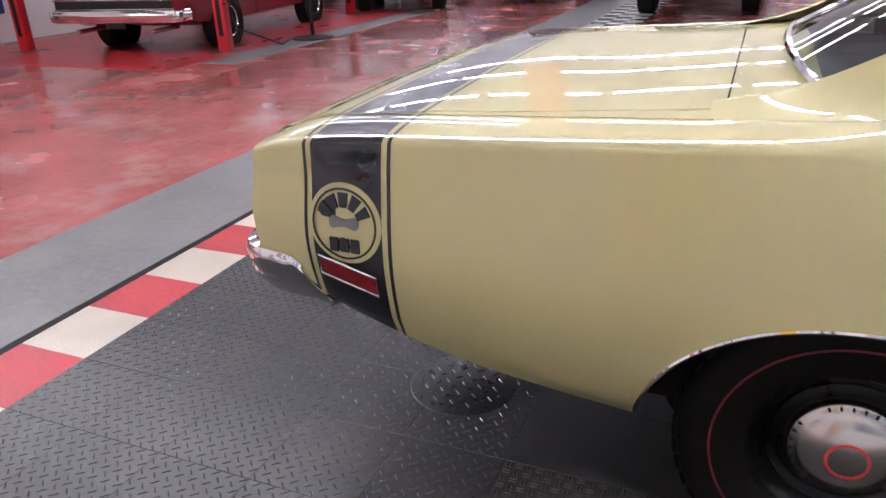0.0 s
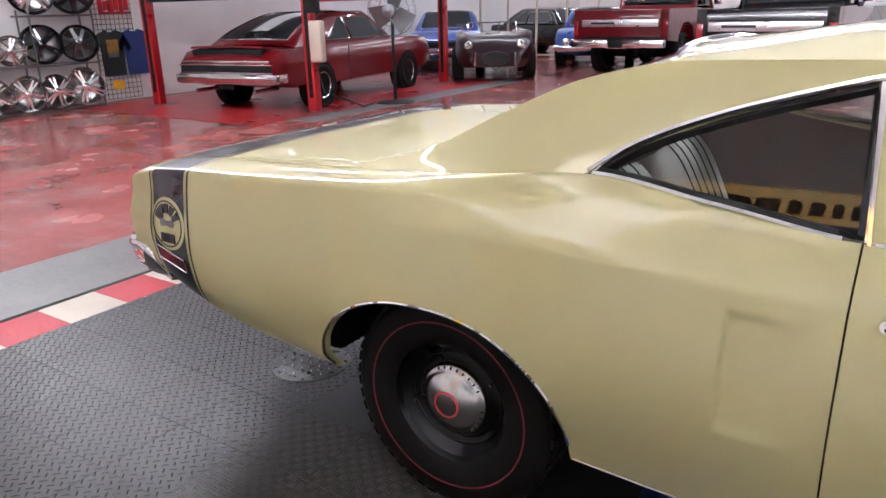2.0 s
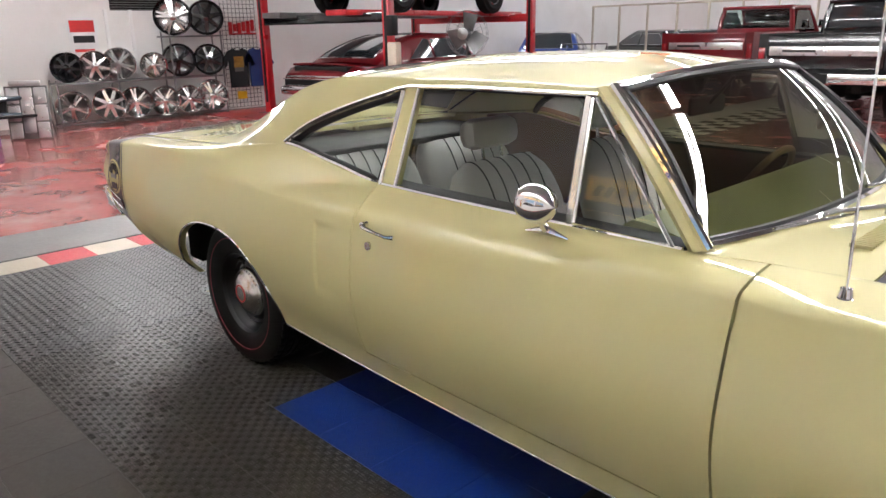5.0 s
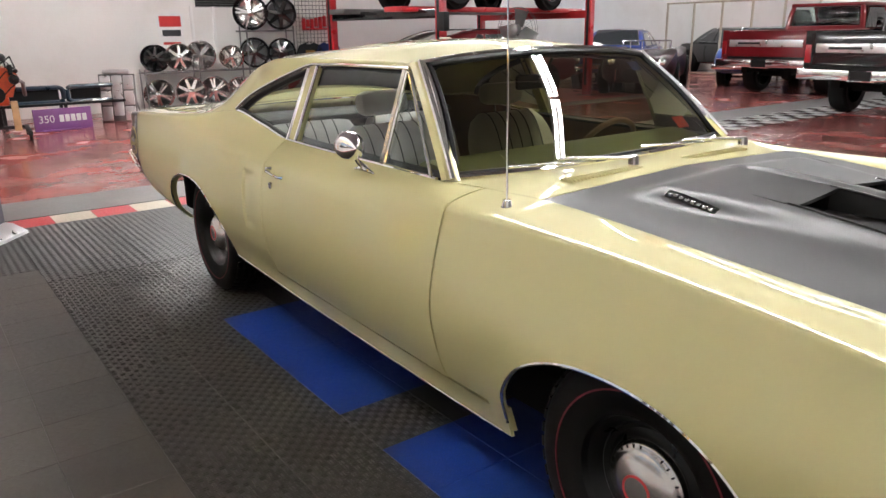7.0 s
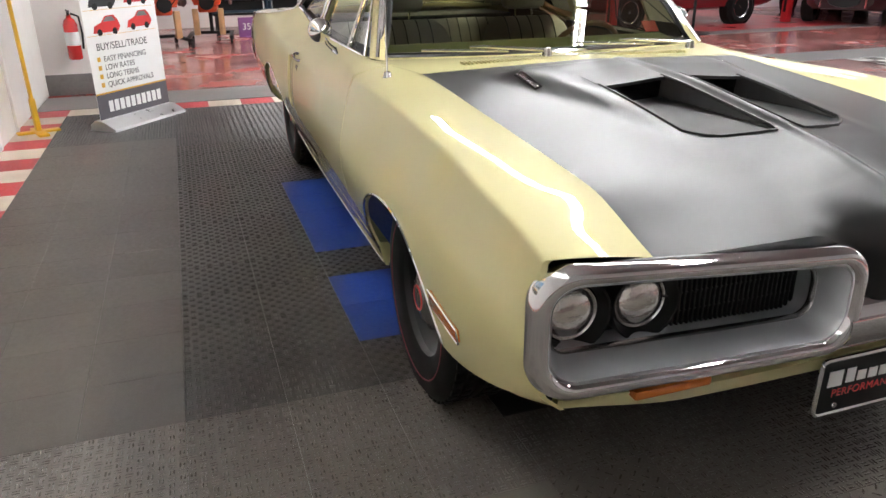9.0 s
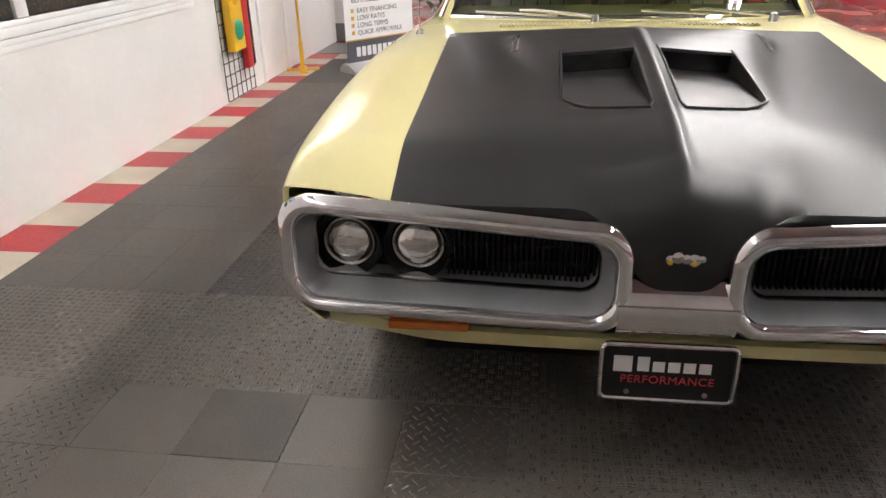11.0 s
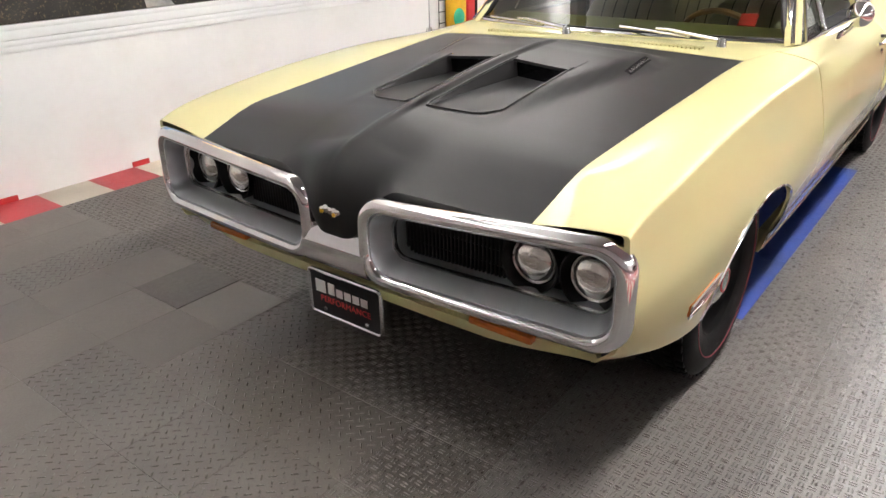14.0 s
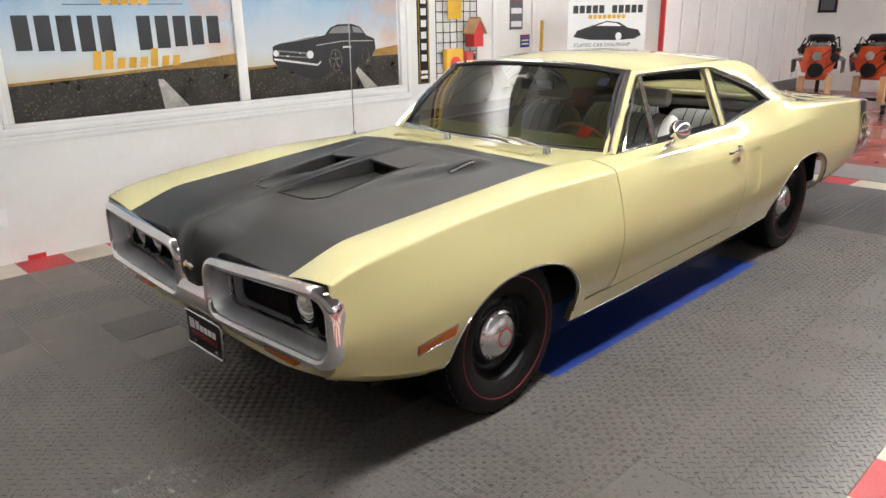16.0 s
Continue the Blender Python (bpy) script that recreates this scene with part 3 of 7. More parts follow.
for s in (-1, 1):
    part("deck_side", thick([[(x, s * y, deck(x, y)) for y in spread(lid_y(x) + 0.004, edge_y(x), 5)] for x in spread(-2.80, -1.815, 20)], 0.02, lambda p: p - Vector((0, 0, 1))), CREAM, coupe)
part("deck_panel", thick([[(x, y, deck(x, y)) for y in spread(-lid_y(x), lid_y(x), 25)] for x in spread(-1.796, -1.62, 6)], 0.02, lambda p: p - Vector((0, 0, 1))), CREAM, coupe)
tail = [[(-2.80 - 0.045 * (1 - (y / 0.9) ** 4), y, z) for y in spread(-0.84, 0.84, 25)] for z in spread(0.60, 0.885, 8)]
part("tail_panel", thick(tail, 0.03, lambda p: p + Vector((1, 0, 0))), CREAM, coupe)
for s in (-1, 1):
    part("tail_light", xf(box(-2.865, -2.83, -0.34, 0.34, 0.72, 0.83, 0.012), pose(0, s * 0.43, 0)), REDLENS, coupe, "long red tail light")
part("deck_edge", thick([[(-2.76 - 0.075 * t, y * (1 - 0.01 * t), deck(-2.76, y) - 0.045 * t * t) for y in spread(-0.76, 0.76, 21)] for t in spread(0.02, 1, 5)], 0.02, axis), CREAM, coupe)

# roof, sail panels and posts
win_top = rail((-1.10, 1.046), (-1.01, 1.108), (-0.82, 1.186), (-0.53, 1.268))


def green_y(x, z):
    """Half width of the side glass at a height."""
    return 0.783 - 0.46 * (z - 0.955)


def tip_out(x):
    """How far the quarter window's rim stands out towards its rear tip, to meet the body side."""
    return 0.027 * (1 - ease(-1.1, -0.72, x))


def sail_row(x, n=10):
    t = Vector((x, -top_y(x), top_z(x)))
    if x > -1.1:
        a = Vector((x, -green_y(x, win_top(x)) - 0.006 - tip_out(x), win_top(x)))
    else:
        a = Vector((x, -edge_y(x), edge_z(x)))
    rise = t.z - a.z
    b = a * 0.5 + t * 0.5 + Vector((0, -0.008 * min(1, rise / 0.15), 0.008 * min(1, rise / 0.15)))
    k = ease(-1.06, -1.62, x)
    p = Vector((x, -peak_y(x), peak_z(x)))
    b = b * (1 - k) + (a + (a - p).normalized() * (t - a).length * 0.42) * k
    return [tuple(a * (1 - u) ** 2 + b * 2 * u * (1 - u) + t * u * u) for u in spread(0, 1, n)]


def roof_z(x, y):
    t = min(1, abs(y) / top_y(x))
    crown = 0.038 * ease(0.42, -0.1, x) + 0.030
    crown *= 1 - 0.55 * ease(-0.5, -1.0, x)
    return top_z(x) + crown * (1 - t ** 2.4)


cant_z = lambda x: 1.278 + 0.006 * ease(-0.5, -0.2, x)
cant_y = lambda x: green_y(x, cant_z(x)) + 0.006
for s, flip in ((-1, lambda m: m), (1, flip_y)):
    part("roof_rail", flip(thick([[tuple(Vector((x, -cant_y(x), cant_z(x))).lerp(Vector((x, -top_y(x), top_z(x))), u) + Vector((0, -0.005, 0.004)) * math.sin(math.pi * u)) for u in spread(0, 1, 5)] for x in spread(-0.51, 0.262, 18)], 0.012, axis)), CREAM, coupe)
    part("sail_panel", flip(thick([sail_row(x) for x in spread(-1.825, -0.50, 46)], 0.02, axis)), CREAM, coupe)
    part("pillar", flip(thick([[(x + t * -0.03, -green_y(x, z) - 0.004, z) for x in spread(-0.505, -0.443, 3)] for t, z in zip(spread(0, 1, 8), spread(0.955, 1.275, 8))], 0.03, axis)), CREAM, coupe)
    edge = []
    a0, a1 = Vector((0.64, -0.772, 0.948)), Vector((0.262, -0.628, 1.302))
    rows = []
    for t in spread(0, 1, 10):
        c = a0.lerp(a1, t) + Vector((0, 0, 0.012 * math.sin(math.pi * t)))
        rows.append([tuple(c + Vector((-0.030, 0.0, -0.004))), tuple(c + Vector((-0.014, -0.010, 0))), tuple(c + Vector((0.006, -0.002, 0.005))), tuple(c + Vector((0.018, 0.020, 0.0)))])
        edge.append(tuple(c + Vector((0.016, 0.014, 0.006))))
    part("windscreen_pillar", flip(thick(rows, 0.025, axis)), CREAM, coupe)
    part("pillar_trim", flip(tube(edge, 0.009, 6)), CHROME, coupe, "chrome pillar moulding")
    part("drip_rail", flip(tube([(x, -cant_y(x) - 0.006, cant_z(x)) for x in spread(0.255, -0.50, 16)] + [(x, -green_y(x, win_top(x)) - 0.012 - tip_out(x), win_top(x) + 0.008) for x in spread(-0.56, -1.105, 16)], 0.007, 6)), CHROME, coupe, "bright drip rail")
part("roof", thick([[(x, y, roof_z(x, y)) for y in [top_y(x) * math.sin(a) for a in spread(-math.pi / 2, math.pi / 2, 33)]] for x in spread(-1.0, 0.285, 30)], 0.02, axis), CREAM, coupe)

# glass
base_x = lambda y: 0.615 + 0.11 * (1 - (abs(y) / 0.76) ** 2.2)
head_x = lambda y: 0.275 + 0.06 * (1 - (abs(y) / 0.62) ** 2.2)


def screen(u, v, out=0.0):
    yb, yt = 0.745 * v, 0.60 * v
    b, t = Vector((base_x(yb), yb, 0.950)), Vector((head_x(yt), yt, roof_z(0.27, yt) - 0.004))
    p = b.lerp(t, u)
    return tuple(p + Vector((0.02 + out, 0, 0.012 + out)) * math.sin(math.pi * u) + Vector((out * 0.5, 0, out * 0.5)))


wind = part("windscreen", grid([[screen(u, v) for v in spread(-1, 1, 21)] for u in spread(0, 1, 9)]), SHIELD, coupe, "green tinted windscreen")
wind.visible_shadow = False
rim = [screen(0.0, v, 0.004) for v in spread(-1, 1, 15)] + [screen(u, 1, 0.004) for u in spread(0.1, 0.9, 7)] + [screen(1.0, v, 0.004) for v in spread(1, -1, 15)] + [screen(u, -1, 0.004) for u in spread(0.9, 0.1, 7)]
part("windscreen_trim", tube(rim, 0.011, 6, True), CHROME, coupe, "chrome windscreen moulding")
part("windscreen_seal", tube([screen(0.02, v * 0.975, 0.0) for v in spread(-1, 1, 15)] + [screen(u, 0.965, 0) for u in spread(0.1, 0.9, 7)] + [screen(0.97, v * 0.97, 0) for v in spread(1, -1, 15)] + [screen(u, -0.965, 0) for u in spread(0.9, 0.1, 7)], 0.012, 6, True), BLACK, coupe)


def back(u, v, out=0.0):
    yt, yb = 0.545 * v, 0.628 * v
    t = Vector((-0.985 - 0.05 * (1 - v * v), yt, roof_z(-0.99, yt) - 0.006))
    b = Vector((-1.62 - 0.06 * (1 - v * v), yb, 1.012 + 0.012 * (1 - v * v)))
    return tuple(t.lerp(b, u) + Vector((-0.006, 0, 0.012)) * math.sin(math.pi * u) + Vector((-out, 0, out)))


rear = part("rear_window", grid([[back(u, v) for v in spread(-1, 1, 17)] for u in spread(0, 1, 9)]), GLASS, coupe, "sloping rear window")
rear.visible_shadow = False
part("rear_window_trim", tube([back(0.0, v, 0.003) for v in spread(-1, 1, 13)] + [back(u, 1, 0.003) for u in spread(0.1, 0.9, 7)] + [back(1.0, v, 0.003) for v in spread(1, -1, 13)] + [back(u, -1, 0.003) for u in spread(0.9, 0.1, 7)], 0.011, 6, True), CHROME, coupe, "chrome rear window moulding")

door_win = [(-0.435, 0.962), (0.255, 0.958), (0.205, 1.278), (-0.45, 1.272)]
vent_win = [(0.285, 0.958), (0.575, 0.953), (0.245, 1.272), (0.235, 1.278)]


def pane(outline, s, dy=0.0, n=8):
    """A side pane between its lower and upper edge."""
    (x0, z0), (x1, z1), (x2, z2), (x3, z3) = outline
    return [[(x, s * (green_y(x, z) + dy), z) for x, z in [(x0 + (x1 - x0) * a + ((x3 + (x2 - x3) * a) - (x0 + (x1 - x0) * a)) * b, (z0 + (z1 - z0) * a) * (1 - b) + (z3 + (z2 - z3) * a) * b) for a in spread(0, 1, n)]] for b in spread(0, 1, n)]


for s in (-1, 1):
    side = part("vent_window", grid(pane(vent_win, s, -0.012)), GLASS, coupe, "small triangular vent window")
    side.visible_shadow = False
    loop = [(x, s * (green_y(x, z) + 0.002), z) for x, z in vent_win]
    part("vent_frame", tube(loop, 0.007, 6, True), CHROME, coupe, "chrome vent window frame")
    part("window_post", tube([(0.272, s * green_y(0.27, 0.955), 0.955), (0.22, s * green_y(0.22, 1.275), 1.278)], 0.014, 6), DULL, coupe, "bright window divider")
    if s < 0:
        g = part("door_window", grid(pane(door_win, s, -0.012)), GLASS, coupe, "closed door window")
        g.visible_shadow = False
    part("belt_trim", tube([(x, s * (edge_y(x) + 0.003), edge_z(x) + 0.004) for x in spread(-0.50, 0.60, 16)], 0.007, 6), CHROME, coupe, "chrome belt moulding")
    part("post_trim", tube([(-0.437, s * (green_y(0, 0.955) + 0.006), 0.957), (-0.462, s * (green_y(0, 1.275) + 0.006), 1.275)], 0.007, 6), CHROME, coupe)
    part("post_trim", tube([(-0.512, s * (green_y(0, 0.955) + 0.006), 0.957), (-0.54, s * (green_y(0, 1.27) + 0.006), 1.268)], 0.007, 6), CHROME, coupe)
    tri = [(x, s * (green_y(x, win_top(x)) - 0.012 + 0.8 * tip_out(x)), win_top(x)) for x in spread(-1.095, -0.535, 14)]
    bas = [(x, s * (green_y(x, edge_z(x)) - 0.012 + 0.8 * tip_out(x)), edge_z(x) + 0.004) for x in spread(-1.095, -0.515, 14)]
    qg = part("quarter_window", grid([[tuple(Vector(b).lerp(Vector(t), u)) for b, t in zip(bas, tri)] for u in spread(0, 1, 5)]), GLASS, coupe, "pointed rear quarter window")
    qg.visible_shadow = False
    ring = [(x, y + s * (0.014 + 0.2 * tip_out(x)), z) for x, y, z in tri] + [(x, y + s * (0.016 + 0.3 * tip_out(x)), z) for x, y, z in reversed(bas)]
    part("quarter_trim", tube(ring, 0.008, 6, True), CHROME, coupe, "chrome quarter window moulding")
    mid = Vector((-0.72, 0, 1.09))
    part("quarter_seal", tube([tuple(Vector((mid.x + (x - mid.x) * 0.955, y - s * 0.008, mid.z + (z - mid.z) * 0.92))) for x, y, z in ring], 0.010, 6, True), BLACK, coupe, "black window gasket")
    part("quarter_seal", tube([(x + 0.012 * (1 if i == 0 else 0), y + s * 0.006, z - 0.012) for i, (x, y, z) in enumerate(tri)], 0.016, 6), BLACK, coupe)
    part("door_seal", tube([(-0.44, s * (green_y(0, 1.27) - 0.004), 1.268)] + [(x, s * (green_y(0, 1.275) - 0.004), 1.276) for x in spread(-0.4, 0.21, 6)], 0.007, 6), BLACK, coupe)

# hood, cowl and scoops
hood_o = rail((0.98, 0.952), (1.5, 0.938), (1.9, 0.902), (2.08, 0.880), (2.18, 0.856), (2.28, 0.815), (2.39, 0.762))
hood_m = rail((0.98, 0.954), (1.5, 0.947), (1.9, 0.916), (2.08, 0.898), (2.2, 0.880), (2.3, 0.856), (2.39, 0.82))


def hood_z(x, y):
    a = abs(y)
    e = edge_z(x) - 0.002
    z = e + (hood_o(x) - e) * (1 - min(1, a / 0.66) ** 1.4)
    z += (hood_m(x) - hood_o(x)) * (1 - min(1, math.sqrt(a * a + 0.00003) / 0.23)) ** 1.6
    out = 0.275 + 0.19 * max(0.0, min(1.0, (2.05 - x) / 0.8))
    z += 0.030 * (1 - ease(max(0.27, out - 0.085), out, a)) * ease(1.07, 1.2, x) * max(0.0, min(1.0, (2.06 - x) / 0.75))
    z += 0.010 * (1 - ease(0.004, 0.030, a)) * ease(1.05, 1.35, x) * (1 - 0.8 * ease(1.95, 2.26, x))
    return z


def scoop_cut(x, y):
    """Depth of the two air scoops below the hood."""
    a = abs(y)
    front = 2.03 - 0.22 * max(0, a - 0.05) - 0.9 * max(0, a - 0.21)
    if not (1.50 < x < front and 0.035 < a < 0.262):
        return 0.0
    edge = min(1, (a - 0.035) / 0.007, (0.262 - a) / 0.007, (front - x) / 0.02)
    return edge * (0.006 + 0.064 * (1 - ease(1.42, front + 0.05, x)))


def hood_y(x, v):
    """Lines along the hood run straight near its middle and follow its edge further out."""
    a = abs(v) * 0.66
    return math.copysign(a + (edge_y(x) - 0.004 - 0.66) * ease(0.27, 0.66, a), v)


def hood_point(u, v):
    """A point of the hood: the flat part, then the roll down to the bezels and the beak between them."""
    xk = 2.28
    t0 = (xk - 0.985) / 1.6
    if u <= t0:
        x = 0.985 + 1.6 * u
        y = hood_y(x, v)
        return (x, y, hood_z(x, y) - scoop_cut(x, y))
    t = (u - t0) / (1 - t0)
    x = xk + (2.392 - xk) * t
    y = hood_y(x, v)
    zo = hood_z(x, y)
    z0 = hood_z(xk, y)
    k = [(1 - t) ** 3, 3 * t * (1 - t) ** 2, 3 * t * t * (1 - t), t ** 3]
    bx = xk * k[0] + 2.385 * k[1] + 2.446 * k[2] + 2.430 * k[3]
    bz = z0 * k[0] + (z0 - 0.02) * k[1] + 0.775 * k[2] + 0.605 * k[3]
    w = 1 - ease(0.03, 0.235, abs(y))
    return (x + (bx - x) * w, y, zo + (bz - zo) * w)


ys_h = sorted(set(list(spread(-1, 1, 45)) + [s * k / 0.66 for s in (-1, 1) for k in (0.008, 0.014, 0.02, 0.034, 0.038, 0.042, 0.046, 0.062, 0.075, 0.0875, 0.10, 0.11, 0.12, 0.14, 0.152, 0.16, 0.25, 0.255, 0.259, 0.263)]))
xs_h = sorted(set(list(spread(0, 1, 112)) + [(k - 0.985) / 1.6 for k in (1.498, 1.502, 1.508)]))
hood = part("hood", thick([[hood_point(u, v) for v in ys_h] for u in xs_h], 0.03, lambda p: p - Vector((0.3, 0, 1))), SATIN, coupe, "satin black hood with twin scoops", 50)
for s in (-1, 1):
    part("scoop_mouth", box(1.44, 1.503, s * 0.15 - 0.112, s * 0.15 + 0.112, 0.885, hood_z(1.5, 0.15) - 0.006), GLOSSB, hood, "dark scoop mouth")
    roofp = [[(x, s * y, hood_z(x, y) + 0.0012) for y in spread(0.030, 0.268, 12)] for x in spread(1.40, 1.525, 7)]
    front_of = lambda a: 2.03 - 0.22 * max(0, a - 0.05) - 0.9 * max(0, a - 0.21)
    around = [(1.50, 0.036)] + [(x, 0.036) for x in spread(1.58, 2.00, 6)] + [(front_of(a), a) for a in spread(0.045, 0.255, 8)] + [(x, 0.262) for x in spread(1.93, 1.50, 6)]
    part("scoop_rim", tube([(x, s * a, hood_z(x, a) + 0.001) for x, a in around], 0.0045, 6), SATIN, hood, "raised lip round the scoop")
    part("scoop_hood", thick(roofp, 0.010, lambda p: p - Vector((0, 0, 1))), SATIN, hood)
    plaque = thick([[(x, s * y, hood_z(x, y) + 0.002) for y in spread(0.400, 0.424, 3)] for x in spread(1.22, 1.385, 9)], 0.006, lambda p: p - Vector((0, 0, 1)))
    part("badge", plaque, GLOSSB, hood, "small raised name badge")
    for k in range(8):
        xx = 1.228 + k * 0.019
        hz = hood_z(xx, 0.412)
        part("badge_letter", box(xx, xx + 0.0125, min(s * 0.405, s * 0.419), max(s * 0.405, s * 0.419), hz - 0.002, hz + 0.0035), DULL, hood)

cowl_rows = []
for v in spread(-1, 1, 31):
    row = []
    for u in spread(0, 1, 8):
        y0, y1 = v * 0.775, v * (edge_y(0.98) - 0.003)
        x = (base_x(y0) - 0.01) * (1 - u) + 0.980 * u
        y = y0 + (y1 - y0) * u
        row.append((x, y, 0.944 * (1 - u) + hood_z(0.985, y) * u + 0.004 * math.sin(math.pi * u)))
    cowl_rows.append(row)
def cowl_top(x, y):
    u = (x - base_x(y) + 0.01) / (0.980 - base_x(y) + 0.01)
    return 0.944 * (1 - u) + hood_z(0.985, y) * u + 0.004 * math.sin(math.pi * u)


cowl = part("cowl", thick(cowl_rows, 0.02, lambda p: p - Vector((0, 0, 1))), CREAM, coupe, "cream cowl panel ahead of the windscreen")
for s in (-1, 1):
    for k in range(22):
        y = s * (0.13 + k * 0.017)
        part("cowl_slot", box(0.87, 0.92, y - 0.002, y + 0.002, 0.955, cowl_top(0.895, y) + 0.0012), COWLSLOT, cowl)
for y0 in (-0.12, 0.55):
    piv = Vector((0.86, y0, 0.966))
    tip = Vector((0.735, y0 - 0.48, 0.985))
    part("wiper", join(xf(stand([(0.001, 0.025), (0.016, 0.02), (0.02, -0.01)], 12), Matrix.Translation(piv)),
                       tube([piv + Vector((0, 0, 0.012)), piv.lerp(tip, 0.5) + Vector((0, 0, 0.02)), piv.lerp(tip, 0.62) + Vector((0, 0, 0.016))], [0.009, 0.007, 0.005], 6),
                       tube([piv.lerp(tip, 0.3) + Vector((-0.01, 0, 0.004)), tip], 0.006, 6)), DULL, coupe, "bright steel wiper arm with blade")
part("antenna", join(xf(stand([(0.001, 0.03), (0.012, 0.028), (0.016, 0.01), (0.03, 0.0)], 16), pose(0.965, -0.80, 0.918)), tube([(0.965, -0.80, 0.93), (0.958, -0.80, 1.9)], [0.0035, 0.0018], 6)), CHROME, coupe, "thin whip antenna")

# front: two chrome loops with lamps and bars
def loop_x(y):
    a = abs(y)
    return 2.438 - 0.010 * ease(0.3, 0.9, a) - 0.022 * ease(0.80, 0.93, a)


def loop_path(inset, n=10):
    """The outline of one grille opening, seen from ahead: (y, z)."""
    out = []
    top = lambda y: 0.738 + 0.046 * ease(0.12, 0.95, y) - inset
    low = lambda y: 0.470 + 0.018 * ease(0.2, 0.9, y) + inset
    i0, i1 = 0.098 + inset, 0.914 - inset
    r = 0.085 - inset * 0.6
    for cy, cz, a0 in ((i1 - r, top(i1) - r, 0), (i0 + r, top(i0) - r, 90), (i0 + r, low(i0) + r, 180), (i1 - r, low(i1) + r, 270)):
        for i in range(n + 1):
            a = radians(a0 + 90 * i / n)
            out.append((cy + r * math.cos(a), cz + r * math.sin(a)))
    steps = [1] * len(out)
    for k, m in ((n, 13), (2 * n + 1, 4), (3 * n + 2, 13), (4 * n + 3, 4)):
        steps[k] = m
    dense = []
    for k in range(len(out)):
        p, q = out[k], out[(k + 1) % len(out)]
        for j in range(steps[k]):
            dense.append((p[0] + (q[0] - p[0]) * j / steps[k], p[1] + (q[1] - p[1]) * j / steps[k]))
    return dense


def loop_ring(profile, s):
    """A ring with a section given by (inset, depth behind the face)."""
    rows = [[(loop_x(y) - depth, s * y, z) for y, z in loop_path(inset)] for inset, depth in profile]
    return grid(rows, closed=True)


for s in (-1, 1):
    bz = part("grille_bezel", loop_ring([(0.008, 0.060), (0.0, 0.040), (-0.001, 0.026), (0.003, 0.012), (0.010, 0.004), (0.018, 0.0005), (0.027, 0.0), (0.034, 0.004), (0.039, 0.012), (0.041, 0.024)], s), CHROME, coupe, "thick chrome grille surround")
    part("grille_liner", loop_ring([(0.040, 0.020), (0.043, 0.016), (0.046, 0.024), (0.066, 0.085), (0.068, 0.165)], s), SILVER, bz, "silver painted inner surround")
    part("grille_lip", loop_ring([(0.066, 0.086), (0.069, 0.082), (0.072, 0.088), (0.072, 0.10)], s), DULL, bz, "bright inner edge")
    part("grille_back", xf(box(2.26, 2.275, -0.375, 0.375, 0.50, 0.72), pose(0, s * 0.51, 0)), UNDER, bz, "black grille backing")
    for k in range(27):
        y = s * (0.175 + k * 0.0135)
        part("grille_bar", box(2.282, 2.300, y - 0.003, y + 0.003, 0.535, 0.705, 0.001), BLACK, bz)
    for k in range(3):
        part("grille_crossbar", box(2.280, 2.296, min(s * 0.17, s * 0.54), max(s * 0.17, s * 0.54), 0.575 + k * 0.045, 0.579 + k * 0.045), BLACK, bz)
    for y in (0.600, 0.772):
        lamp = part("headlight", xf(lathe([(0.0, 0.026), (0.028, 0.024), (0.046, 0.018), (0.059, 0.007), (0.063, 0.0)], 32), pose(2.288, s * y, 0.622, 0, 0, -90)), LENS, bz, "round sealed-beam headlight with clear domed glass")
        for q in range(7):
            zz = 0.622 - 0.045 + q * 0.015
            hw = math.sqrt(max(0.0002, 0.058 ** 2 - (zz - 0.622) ** 2))
            part("lens_rib", tube([(2.288 + 0.026 * (1 - ((zz - 0.622) ** 2 + v * v) / 0.063 ** 2), s * y + v, zz) for v in spread(-hw, hw, 7)], 0.0012, 4), BOWL, lamp)
        part("headlight_ring", xf(lathe([(0.061, 0.004), (0.064, 0.007), (0.068, 0.004), (0.069, -0.02)], 32), pose(2.288, s * y, 0.622, 0, 0, -90)), DULL, lamp)
        part("headlight_bucket", xf(lathe([(0.069, -0.02), (0.070, 0.006), (0.081, 0.030), (0.085, 0.031), (0.0855, -0.02)], 32), pose(2.288, s * y, 0.622, 0, 0, -90)), BLACK, lamp)
    part("turn_signal", xf(box(2.335, 2.402, -0.098, 0.098, 0.441, 0.464, 0.006), pose(0, s * 0.565, 0)), AMBER, coupe, "amber turn signal lens")
bridge = grid([[(2.405 + 0.035 * math.sin(math.pi * u) ** 0.6, y, 0.462 + 0.143 * u) for y in spread(-0.13, 0.13, 7)] for u in spread(0, 1, 9)])
part("bumper_bridge", bridge, CHROME, coupe, "chrome bumper bridge between the grille halves")
val = [[(2.395 - 0.04 * (abs(y) / 0.84) ** 4 - 0.02 * t, y, 0.440 + 0.025 * ease(0.5, 0.82, abs(y)) - 0.045 * t) for t in spread(0, 1, 5)] for y in spread(-0.82, 0.82, 33)]
part("front_valance", thick(val, 0.02, lambda p: p + Vector((-1, 0, 0.2))), CREAM, coupe, "cream lower front panel")
part("front_filler", box(2.10, 2.34, -0.78, 0.78, 0.43, 0.50), UNDER, coupe)
